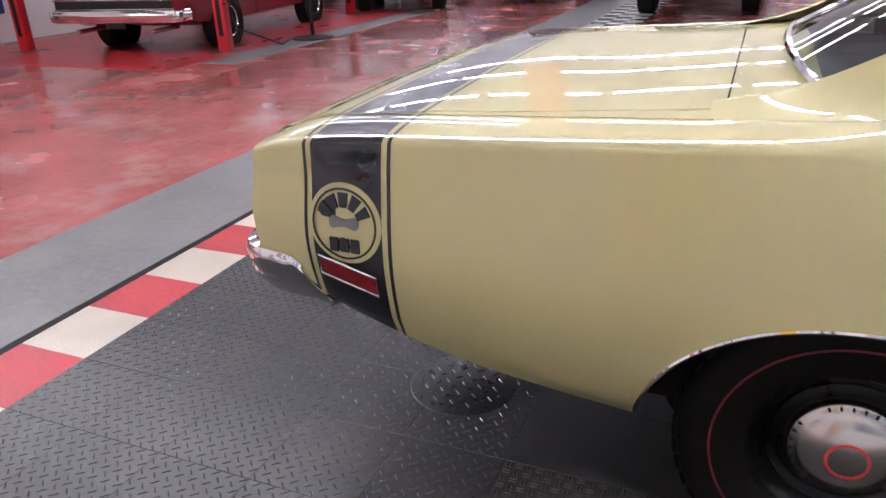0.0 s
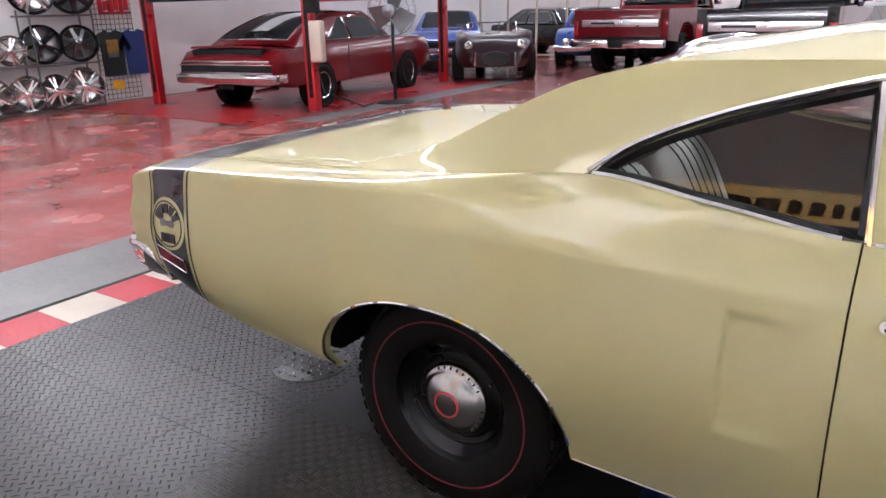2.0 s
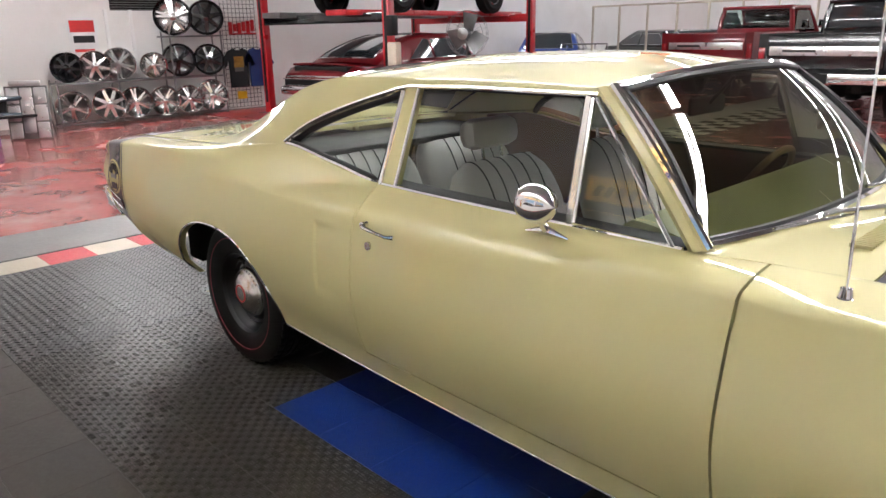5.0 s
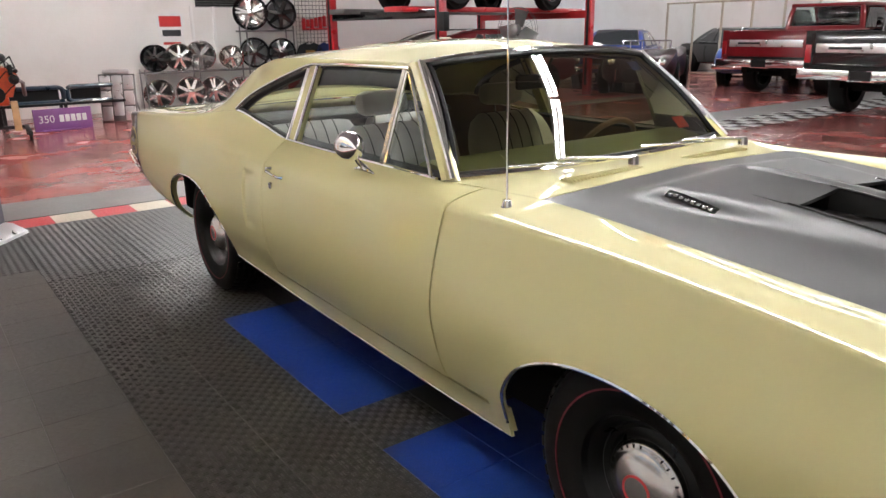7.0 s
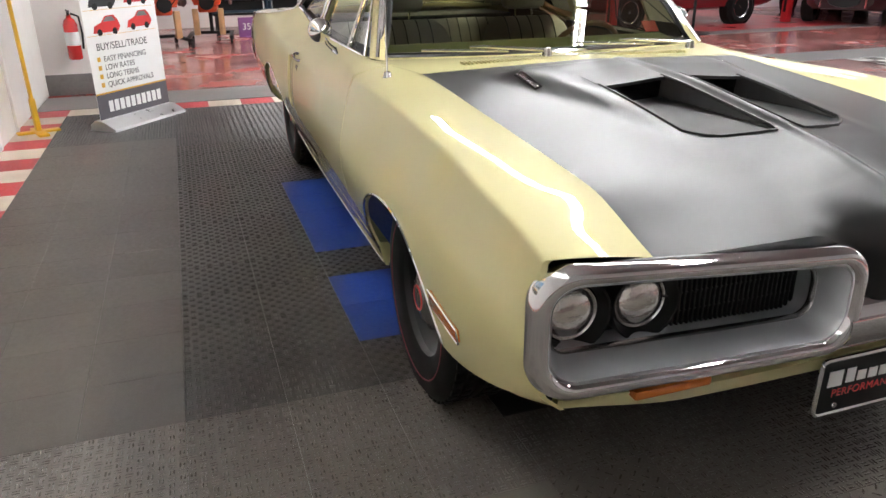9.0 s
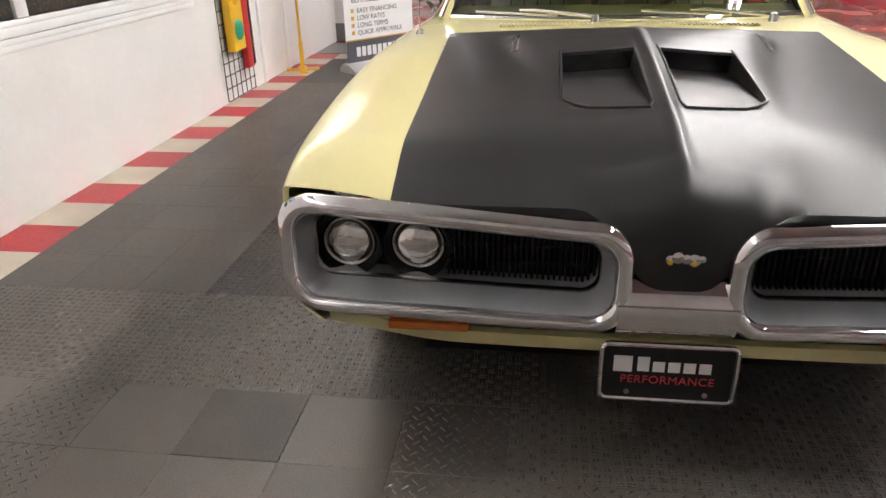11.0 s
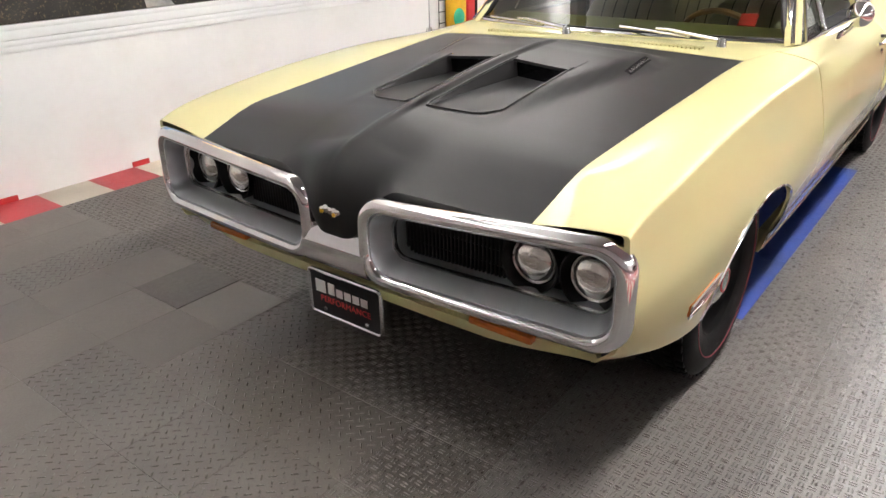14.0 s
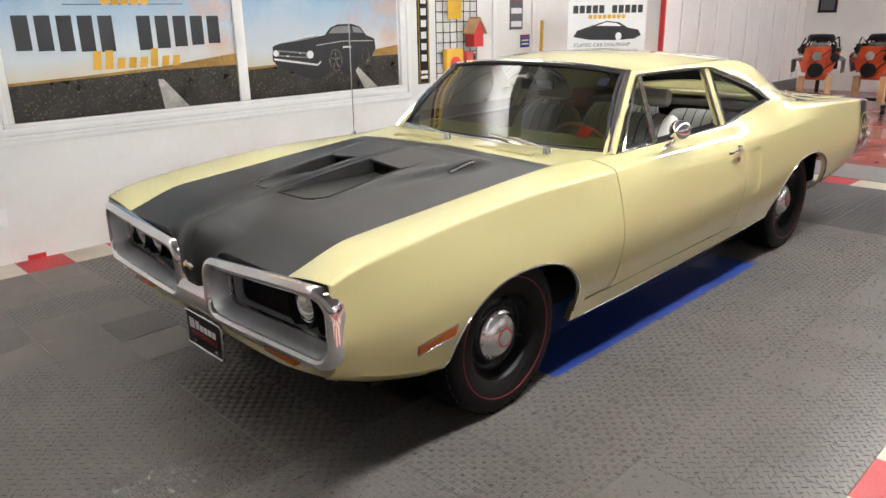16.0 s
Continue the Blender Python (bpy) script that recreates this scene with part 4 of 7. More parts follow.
nose = part("nose_badge", join(*[xf(stand([(0.001, 0.006), (r, 0.004), (r * 1.05, 0.0)], 12), pose(2.432, y, z, 0, 82, 0)) for y, z, r in ((-0.030, 0.667, 0.010), (-0.014, 0.672, 0.013), (0.004, 0.669, 0.011), (0.020, 0.667, 0.014), (0.036, 0.670, 0.008))]), CHROME, coupe, "small bright nose emblem")
part("emblem_spot", join(*[xf(stand([(0.001, 0.008), (r, 0.006), (r * 1.05, 0.0)], 12), pose(2.434, y, z, 0, 82, 0)) for y, z, r in ((-0.030, 0.662, 0.006), (0.020, 0.660, 0.006))]), YELLOW, nose)

plate = thing("licence_plate", "black show plate in a chrome frame under the bumper", "plate", (2.40, 0, 0.36))
part("plate", prism(rounded(-0.148, 0.148, -0.07, 0.07, 0.012), "x", 0.0, 0.004), BLACK, plate)
part("plate_frame", tube([(0.004, y, z) for y, z in rounded(-0.153, 0.153, -0.075, 0.075, 0.016)], 0.006, 6, True), CHROME, plate, "chrome plate frame")
part("plate_logo", join(box(0.004, 0.0055, -0.125, -0.082, 0.0, 0.043)), PAPER, plate, "silver square mark")
part("plate_mark", join(*[box(0.004, 0.0055, -0.07 + 0.035 * i, -0.07 + 0.035 * i + 0.027, 0.003, 0.03 + (0.012 if i == 0 else 0)) for i in range(5)]), PAPER, plate, "silver plate marking")
lettering("plate_text", "PERFORMANCE", 0.030, PRINTRED, plate, Matrix.Translation((0.0045, 0, -0.030)) @ Matrix(((0, 0, 1, 0), (1, 0, 0, 0), (0, 1, 0, 0), (0, 0, 0, 1))), 0.0006, "CENTER", 1.05)
for y in (-0.09, 0.09):
    part("plate_bolt", xf(lathe([(0.0, 0.004), (0.007, 0.003), (0.008, 0.0)], 10), pose(0.004, y, -0.056, 0, 0, -90)), CHROME, plate)


# wheels
def wheel(x, s):
    """A steel wheel on its hub; built facing the right flank, turned round for the left."""
    rim = part("wheel", lathe([(0.192, 0.09), (0.186, 0.075), (0.176, -0.01), (0.176, -0.055), (0.184, -0.076), (0.192, -0.088), (0.196, -0.086), (0.192, -0.080), (0.178, -0.066), (0.168, -0.048), (0.158, -0.036), (0.152, -0.040), (0.147, -0.036), (0.138, -0.030), (0.128, -0.034), (0.120, -0.044), (0.10, -0.046), (0.02, -0.046)], 48), RIMBLACK, coupe, "black steel wheel")
    part("tyre", lathe([(0.188, 0.088), (0.215, 0.102), (0.265, 0.109), (0.305, 0.103), (0.326, 0.088), (0.333, 0.072), (0.334, 0.060), (0.329, 0.058), (0.329, 0.050), (0.335, 0.048), (0.335, 0.022), (0.330, 0.020), (0.330, 0.012), (0.335, 0.010), (0.335, -0.010), (0.330, -0.012), (0.330, -0.020), (0.335, -0.022), (0.335, -0.048), (0.329, -0.050), (0.329, -0.058), (0.334, -0.060), (0.333, -0.072), (0.326, -0.088), (0.305, -0.103), (0.265, -0.109), (0.215, -0.102), (0.200, -0.096), (0.188, -0.088)], 64), RUBBER, rim, "black tyre with a thin red line")
    lugs = []
    for k in range(48):
        for y0, y1, lead in ((-0.087, -0.060, 0.0), (-0.047, -0.023, 3.0), (0.023, 0.047, 5.0), (0.060, 0.087, 1.5)):
            lugs.append(xf(box(-0.0155, 0.0155, y0, y1, 0.3285, 0.3375, 0.0025), pose(0, 0, 0, 0, 7.5 * k + lead, 0)))
    tagged(part("tread", join(*lugs), RUBBER, rim, "square tread blocks"), "square tread blocks", kind="stuff")
    part("red_line", lathe([(0.2565, -0.105), (0.257, -0.1098), (0.2615, -0.1100), (0.262, -0.105)], 64), REDLINE, rim, "thin red tyre line")
    cap = part("hubcap", lathe([(0.0, -0.100), (0.020, -0.0995), (0.034, -0.098), (0.045, -0.0955), (0.064, -0.090), (0.082, -0.082), (0.092, -0.074), (0.097, -0.068), (0.104, -0.066), (0.110, -0.062), (0.114, -0.054), (0.116, -0.044)], 48), DULL, rim, "brushed chrome dog-dish hubcap")
    part("hubcap_ring", lathe([(0.0355, -0.0975), (0.036, -0.0993), (0.041, -0.0985), (0.0415, -0.096)], 40), PRINTRED, rim, "red ring on the hubcap")
    slot = None
    for k in range(30):
        if k % 10 < 8:
            if slot is None:
                q = part("slot", box(-0.0022, 0.0022, -0.0675, -0.0600, 0.0985, 0.1075), BLACK, rim)
                slot = q.data
            else:
                q = new("slot", slot)
                q.parent = rim
            q.matrix_basis = pose(0, 0, 0, 0, 12 * k, 0)
    part("valve", tube([(0.150, -0.036, 0.02), (0.152, -0.066, 0.02)], 0.004, 6), DULL, rim)
    part("brake_drum", lathe([(0.02, -0.03), (0.15, -0.03), (0.155, 0.0), (0.155, 0.08), (0.02, 0.08)], 32), UNDER, rim)
    rim.matrix_basis = pose(x, s * (0.742 if x < 0 else 0.782), 0.331, 0, 17 * x, 0 if s < 0 else 180)


for ax in (REAR_AXLE, FRONT_AXLE):
    for s in (-1, 1):
        wheel(ax, s)
part("axle", join(tube([(REAR_AXLE, -0.7, 0.33), (REAR_AXLE, 0.7, 0.33)], 0.045, 12), tube([(FRONT_AXLE, -0.7, 0.31), (FRONT_AXLE, 0.7, 0.31)], 0.04, 12), box(REAR_AXLE - 0.75, REAR_AXLE + 0.65, -0.56, -0.50, 0.36, 0.385), box(REAR_AXLE - 0.75, REAR_AXLE + 0.65, 0.50, 0.56, 0.36, 0.385)), UNDER, coupe, "black axles and leaf springs")
for s in (-1, 1):
    part("exhaust", tube([(-2.0, s * 0.42, 0.36), (-2.5, s * 0.42, 0.38), (-2.78, s * 0.42, 0.40)], 0.03, 12), DULL, coupe, "steel exhaust pipe")

# tail stripe, emblem and side lamps
def proud(rows, d=0.0018):
    return [[(x, y * (1 + d), z + d * 0.6) for x, y, z in r] for r in rows]


def on_side(x, z, s, d):
    return (x, s * (side_y(x, z) + d), z)


def side_patch(outline, s, d0, d1, steps=1):
    """A flat mark on the flank, from an outline of (x, z)."""
    n = len(outline)
    V = [on_side(x, z, s, d1) for x, z in outline] + [on_side(x, z, s, d0) for x, z in outline]
    cx, cz = sum(p[0] for p in outline) / n, sum(p[1] for p in outline) / n
    V.append(on_side(cx, cz, s, d1))
    F = [(i, (i + 1) % n, 2 * n) for i in range(n)] + [(i, n + i, n + (i + 1) % n, (i + 1) % n) for i in range(n)]
    return V, F


def ring_patch(cx, cz, r0, r1, s, d, n=48):
    rows = [[on_side(cx + r * math.cos(2 * math.pi * i / n), cz + r * math.sin(2 * math.pi * i / n), s, dd) for i in range(n)] for r, dd in ((r0, d - 0.001), (r0, d), (r1, d), (r1, d - 0.001))]
    return grid(rows, closed=True)


bump_top = rail((-2.92, 0.660), (-2.70, 0.658), (-2.665, 0.635), (-2.63, 0.575), (-2.60, 0.545))
bump_low = rail((-2.90, 0.545), (-2.75, 0.535), (-2.60, 0.522))
for s, flip in ((-1, lambda m: m), (1, flip_y)):
    for x0, x1, nm in ((-2.612, -2.437, "tail_stripe"), (-2.634, -2.625, "pinstripe"), (-2.424, -2.415, "pinstripe")):
        part(nm, flip(grid(proud([flank(x, bot_z(x) + 0.001, 16) for x in spread(x0, x1, 9)]))), STRIPE, coupe, "black tail stripe" if nm == "tail_stripe" else "")
        part(nm, flip(grid([[(x, -y, deck(x, y) + 0.0018) for y in spread(edge_y(x) - 0.0005, 0.0, 20)] for x in spread(x0, x1, 9)])), STRIPE, coupe)
    cx, cz, R = -2.528, 0.757, 0.091
    disc = part("emblem", side_patch([(cx + R * math.cos(a), cz + R * math.sin(a)) for a in spread(0, 2 * math.pi, 49)[:-1]], s, 0.001, 0.0032), CREAM, coupe, "round cream tail emblem with dark marks")
    part("emblem_ring", ring_patch(cx, cz, R * 0.83, R * 0.885, s, 0.0065), STRIPE, disc)
    for k in range(5):
        a = radians(150 - k * 30)
        pts = [(cx + r * math.cos(a + da), cz + r * math.sin(a + da)) for r, da in ((R * 0.42, -0.20), (R * 0.77, -0.18), (R * 0.77, 0.18), (R * 0.42, 0.20))]
        part("emblem_mark", side_patch(pts, s, 0.002, 0.0068), STRIPE, disc)
    for k in range(3):
        x0 = cx - R * 0.42 + k * R * 0.29
        part("emblem_mark", side_patch([(x0, cz - R * 0.70), (x0 + R * 0.23, cz - R * 0.70), (x0 + R * 0.23, cz - R * 0.36), (x0, cz - R * 0.36)], s, 0.002, 0.0068), STRIPE, disc)
    part("emblem_figure", side_patch([(cx + R * (0.40 * math.cos(a)), cz + R * (0.04 + 0.15 * math.sin(a) + 0.06 * math.sin(3 * a))) for a in spread(0, 2 * math.pi, 25)[:-1]], s, 0.002, 0.0072), STEELGREY, disc)
    mk = part("side_marker", side_patch([(-2.598, 0.632), (-2.458, 0.598), (-2.458, 0.638), (-2.598, 0.674)], s, 0.0, 0.008), REDLENS, coupe, "dark red rear side marker")
    part("marker_frame", tube([on_side(x, z, s, 0.008) for x, z in [(-2.600, 0.630), (-2.456, 0.595), (-2.456, 0.641), (-2.600, 0.677)]], 0.0035, 6, True), CHROME, mk)
    mk = part("side_marker", side_patch([(1.895, 0.488), (2.072, 0.466), (2.072, 0.499), (1.895, 0.528)], s, 0.0, 0.008), AMBER, coupe, "amber front side marker")
    part("marker_frame", tube([on_side(x, z, s, 0.008) for x, z in [(1.892, 0.486), (2.075, 0.463), (2.075, 0.501), (1.892, 0.530)]], 0.0035, 6, True), CHROME, mk)
    hx = -0.455
    grip = [on_side(hx + 0.0, 0.848, s, 0.012), on_side(hx + 0.03, 0.849, s, 0.030), on_side(hx + 0.09, 0.842, s, 0.030), on_side(hx + 0.135, 0.836, s, 0.024), on_side(hx + 0.15, 0.834, s, 0.008)]
    hd = part("door_handle", join(tube(grip, [0.011, 0.0075, 0.0055, 0.0055, 0.008], 8), tube([on_side(hx, 0.848, s, -0.005), on_side(hx, 0.848, s, 0.016)], 0.014, 10)), CHROME, coupe, "chrome push-button door handle")
    part("door_lock", tube([on_side(-0.427, 0.785, s, -0.005), on_side(-0.427, 0.785, s, 0.006)], 0.0145, 14), DULL, coupe)
    mb = Vector((0.245, s * 0.845, 0.945))
    head = [(0.001, -0.048), (0.032, -0.046), (0.048, -0.036), (0.053, -0.018), (0.051, 0.006), (0.042, 0.033), (0.022, 0.054), (0.001, 0.063)]
    mc = mb + Vector((0.015, s * 0.06, 0.085))
    mir = part("door_mirror", join(tube([mb + Vector((-0.07, 0, -0.012)), mb, mb + Vector((0.07, 0, -0.012))], [0.003, 0.014, 0.003], 8), tube([mb, mb + Vector((0.005, s * 0.03, 0.03)), mc], [0.012, 0.009, 0.010], 8),
                                   xf(lathe(head, 28), Matrix.Translation(mc) @ pose(0, 0, 0, 0, 0, -90 + s * 10))), CHROME, coupe, "round chrome door mirror")
    bump = []
    for t in spread(0, 1, 32):
        row = []
        for u in spread(0, 1, 11):
            tuck = -0.012 * (1 - ease(0, 0.14, u)) - 0.03 * ease(0.6, 1.0, u) ** 1.5
            if t < 0.35:
                x, turn, run = -2.60 - 0.15 * t / 0.35, 0.0, 0.0
            elif t < 0.75:
                x, turn, run = -2.75, (t - 0.35) / 0.4 * math.pi / 2, 0.0
            else:
                x, turn, run = -2.75, math.pi / 2, (t - 0.75) / 0.25
            ax = x - 0.125 * math.sin(turn) - 0.015 * run
            tz, lz = bump_top(ax), bump_low(ax)
            z = tz + (lz - tz) * u
            half = side_y(max(x, -2.75), max(z, bot_z(x) + 0.012)) + 0.010 + 0.022 * ease(-2.61, -2.74, x)
            r = 0.125
            cy = (half - r) * (1 - run)
            row.append((x - (r + tuck) * math.sin(turn) - 0.015 * run, -(cy + (r + tuck) * math.cos(turn)), z))
        bump.append(row)
    part("rear_bumper", flip(thick(bump, 0.03, axis)), CHROME, coupe, "chrome rear bumper")

# cabin
part("cabin_floor", box(-1.35, 0.75, -0.70, 0.70, 0.40, 0.43), CARPET, coupe, "black carpet")
part("firewall", box(0.60, 0.72, -0.72, 0.72, 0.40, 0.92), UNDER, coupe)
dash = [[(0.70 - 0.36 * t, y, 0.928 + 0.046 * ease(0.0, 0.8, t) - 0.08 * ease(0.82, 1.0, t)) for y in spread(-0.70, 0.70, 15)] for t in spread(0, 1, 16)]
part("dashboard", thick(dash, 0.14, lambda p: p - Vector((0, 0, 1))), DASH, coupe, "olive padded dashboard")
part("dash_cluster", box(0.345, 0.46, 0.15, 0.60, 0.79, 0.88, 0.02), BLACK, coupe)
swm = pose(0.29, 0.36, 0.86, 0, -62, 0)
sw = part("steering_wheel", xf(tube([(0.19 * math.cos(a), 0.19 * math.sin(a), 0) for a in spread(0, 2 * math.pi, 41)[:-1]], 0.013, 8, True), swm), WOOD, coupe, "brown thin-rimmed steering wheel")
part("wheel_spokes", xf(join(tube([(-0.185, 0, 0), (0, 0, -0.03), (0.10, 0.155, 0)], 0.009, 6), tube([(0, 0, -0.03), (0.10, -0.155, 0)], 0.009, 6), tube([(0, 0, 0.0), (0, 0, -0.30)], 0.028, 10)), swm), DULL, sw)
for s in (-1, 1):
    card = [[(x, s * 0.735, z) for z in spread(0.42, 0.945, 4)] for x in spread(-0.50, 0.60, 6)]
    part("door_card", thick(card, 0.03, lambda p: p + Vector((0, p.y, 0))), TAN, coupe, "brown vinyl door card")
    part("door_cap", thick([[(x, s * y, edge_z(x) + 0.0065) for y in spread(0.70, edge_y(x) - 0.006, 4)] for x in spread(-0.515, 0.60, 12)], 0.012, lambda p: p - Vector((0, 0, 1))), BLACK, coupe, "black window sill cap")
    part("armrest", box(-0.25, 0.15, s * 0.70 - 0.035, s * 0.70 + 0.035, 0.66, 0.72, 0.02), TAN, coupe)
    qcard = [[(x, s * 0.72, z) for z in spread(0.42, edge_z(x) - 0.01, 4)] for x in spread(-1.40, -0.52, 8)]
    part("quarter_card", thick(qcard, 0.03, lambda p: p + Vector((0, p.y, 0))), TAN, coupe, "brown vinyl quarter trim")


def seat_back(yc, w, h, lean, mat, name, x0, z0, parent):
    rows = []
    for i, u in enumerate(spread(0, 1, 12)):
        row = []
        wd = w * (1 - 0.10 * ease(0.6, 1, u))
        for a in spread(0, 2 * math.pi, 29)[:-1]:
            c, sn = math.cos(a), math.sin(a)
            k = 3.5
            rx = abs(c) ** (2 / k) * (1 if c > 0 else -1)
            ry = abs(sn) ** (2 / k) * (1 if sn > 0 else -1)
            end = math.sqrt(max(0.02, 1 - (abs(u - 0.5) * 2) ** 4))
            row.append((x0 - lean * u + rx * 0.075 * end, yc + ry * wd / 2 * (0.7 + 0.3 * end), z0 + h * u))
        rows.append(row)
    V, F = grid(rows, closed=True)
    n = len(rows[0])
    F += [tuple(range(n)), tuple(range(len(V) - 1, len(V) - n - 1, -1))]
    b = part("seat_back", (V, F), mat, parent)
    for k in range(5):
        y = yc - 0.14 + k * 0.07
        part("seat_seam", tube([(x0 - lean * u + 0.077, y, z0 + h * u) for u in spread(0.2, 0.6, 4)] + [(x0 - lean * u + sg * 0.0755 * math.sqrt(max(0.02, 1 - (abs(u - 0.5) * 2) ** 4)), y, z0 + h * u + 0.0015) for sg, us in ((1, (0.7, 0.8, 0.88, 0.94, 0.98, 1.0)), (-1, (1.0, 0.98, 0.94, 0.85))) for u in us], 0.0028, 5), BLACK, b)
    return b


for yc in (-0.36, 0.36):
    cushion = part("front_seat", box(-0.22, 0.30, yc - 0.27, yc + 0.27, 0.46, 0.63, 0.05), SEAT, coupe, "pale vinyl bucket seat with dark seams")
    seat_back(yc, 0.54, 0.46, 0.16, SEAT, "seat_back", -0.20, 0.55, cushion)
    part("headrest", xf(box(-0.045, 0.045, -0.13, 0.13, -0.055, 0.055, 0.04), pose(-0.40, yc, 1.10, 0, -8, 0)), SEAT, cushion, "padded headrest")
    for dy in (-0.05, 0.05):
        part("headrest_post", tube([(-0.38, yc + dy, 0.98), (-0.395, yc + dy, 1.08)], 0.006, 6), CHROME, cushion)
part("rear_seat", box(-1.15, -0.68, -0.64, 0.64, 0.45, 0.62, 0.06), SEAT, coupe, "pale vinyl rear bench")
seat_back(-0.33, 0.62, 0.40, 0.18, SEAT, "seat_back", -1.08, 0.56, coupe)
seat_back(0.33, 0.62, 0.40, 0.18, SEAT, "seat_back", -1.08, 0.56, coupe)
part("parcel_shelf", box(-1.66, -1.22, -0.66, 0.66, 0.93, 0.965, 0.01), BLACK, coupe, "black parcel shelf")
part("headliner", thick([[(x, y, roof_z(x, y) - 0.035) for y in spread(-top_y(x) * 0.94, top_y(x) * 0.94, 13)] for x in spread(-0.96, 0.24, 12)], 0.01, axis), CARPET, coupe, "dark headliner")
part("inner_mirror", join(box(0.235, 0.255, -0.12, 0.12, 1.175, 1.235, 0.012), tube([(0.255, 0, 1.21), (0.33, 0, 1.30)], 0.006, 6)), BLACK, coupe, "black interior mirror")
part("inspection_sticker", xf(box(-0.002, 0.002, -0.035, 0.035, -0.03, 0.03), pose(0.560, 0.55, 1.02, 0, -45, 0)), PRINTRED, coupe, "small red and white windscreen sticker")
part("shade_band", xf(box(-0.001, 0.001, -0.03, 0.03, -0.025, 0.025), pose(0.335, 0.50, 1.25, 0, -45, 0)), MATBLUE, coupe, "blue sticker on the glass")


# ---- wall of pictures beside the mat ----
WY = -2.856


def wall_pose(x, z, y=WY):
    """Local x runs to the viewer's right along the wall, local z up, local y out of the wall is minus."""
    return Matrix.Translation((x, y, z)) @ pose(0, 0, 0, 0, 0, 180)


def gradient(name, low, mid, high, z0, z1):
    """A printed sky: colour by height on the print."""
    m, tree, bsdf = nodes_of(name)
    n, l = tree.nodes, tree.links
    sep = n.new("ShaderNodeSeparateXYZ")
    l.new(n.new("ShaderNodeTexCoord").outputs["Object"], sep.inputs[0])
    mr = n.new("ShaderNodeMapRange")
    mr.inputs["From Min"].default_value, mr.inputs["From Max"].default_value = z0, z1
    no = n.new("ShaderNodeTexNoise")
    no.inputs["Scale"].default_value, no.inputs["Detail"].default_value = 3.0, 6
    l.new(n["Texture Coordinate"].outputs["Object"], no.inputs["Vector"])
    l.new(add_math(tree, "ADD", sep.outputs[2], add_math(tree, "MULTIPLY", add_math(tree, "SUBTRACT", no.outputs["Fac"], 0.5), 0.25)), mr.inputs["Value"])
    cr = n.new("ShaderNodeValToRGB")
    cr.color_ramp.elements[0].color, cr.color_ramp.elements[1].color = (*low, 1), (*high, 1)
    cr.color_ramp.elements.new(0.28).color = (*mid, 1)
    l.new(mr.outputs[0], cr.inputs[0])
    east = n.new("ShaderNodeMapRange")
    east.inputs["From Min"].default_value, east.inputs["From Max"].default_value = 0.8, 1.7
    l.new(sep.outputs[0], east.inputs["Value"])
    puff = n.new("ShaderNodeMapRange")
    puff.inputs["From Min"].default_value, puff.inputs["From Max"].default_value = 0.45, 0.68
    l.new(no.outputs["Fac"], puff.inputs["Value"])
    warm = n.new("ShaderNodeMix")
    warm.data_type = "RGBA"
    l.new(add_math(tree, "MULTIPLY", east.outputs[0], puff.outputs[0]), warm.inputs["Factor"])
    l.new(cr.outputs[0], warm.inputs["A"])
    warm.inputs["B"].default_value = (0.72, 0.38, 0.20, 1)
    pale = n.new("ShaderNodeMapRange")
    pale.inputs["From Min"].default_value, pale.inputs["From Max"].default_value = 0.5, 0.75
    pale.inputs["To Max"].default_value = 0.7
    no2 = n.new("ShaderNodeTexNoise")
    no2.inputs["Scale"].default_value, no2.inputs["Detail"].default_value = 1.6, 5
    l.new(n["Texture Coordinate"].outputs["Object"], no2.inputs["Vector"])
    l.new(no2.outputs["Fac"], pale.inputs["Value"])
    cloud = n.new("ShaderNodeMix")
    cloud.data_type = "RGBA"
    l.new(pale.outputs[0], cloud.inputs["Factor"])
    l.new(warm.outputs["Result"], cloud.inputs["A"])
    cloud.inputs["B"].default_value = (0.66, 0.68, 0.68, 1)
    l.new(cloud.outputs["Result"], bsdf.inputs["Base Color"])
    bsdf.inputs["Roughness"].default_value = 0.25
    return m


SKY = gradient("printed_sky", (0.68, 0.58, 0.42), (0.60, 0.65, 0.68), (0.27, 0.44, 0.62), 0.22, 0.85)
HILL = surface("printed_field", (0.30, 0.17, 0.035), 0.35, 0, 0.5, 5, 40)
ROAD = surface("printed_road", (0.022, 0.019, 0.018), 0.3, 0, 0.7, 6, 130, stain=(0.30, 0.22, 0.12), stain_amount=0.8, stain_scale=70, soft=(0.56, 0.72))
flat = lambda outline, d0=0.0, d1=0.003: prism(outline, "y", -d1, -d0)

frame_thing = thing("picture_frame", "long white moulded frame round two wall posters", "frame")
x_left, x_right, zb, zt = 2.42, -1.36, 0.80, 2.25
for k, (ins, dep, wid) in enumerate(((0.0, 0.018, 0.035), (0.035, 0.032, 0.03), (0.065, 0.022, 0.05), (0.115, 0.030, 0.03))):
    ring = []
    for (x0, x1, z0, z1) in ((x_right + ins, x_left - ins, zb + ins, zb + ins + wid), (x_right + ins, x_left - ins, zt - ins - wid, zt - ins), (x_right + ins, x_right + ins + wid, zb + ins + wid, zt - ins - wid), (x_left - ins - wid, x_left - ins, zb + ins + wid, zt - ins - wid)):
        ring.append(box(x0, x1, WY, WY + dep, z0, z1, 0.004))
    part("moulding", join(*ring), WHITE, frame_thing)
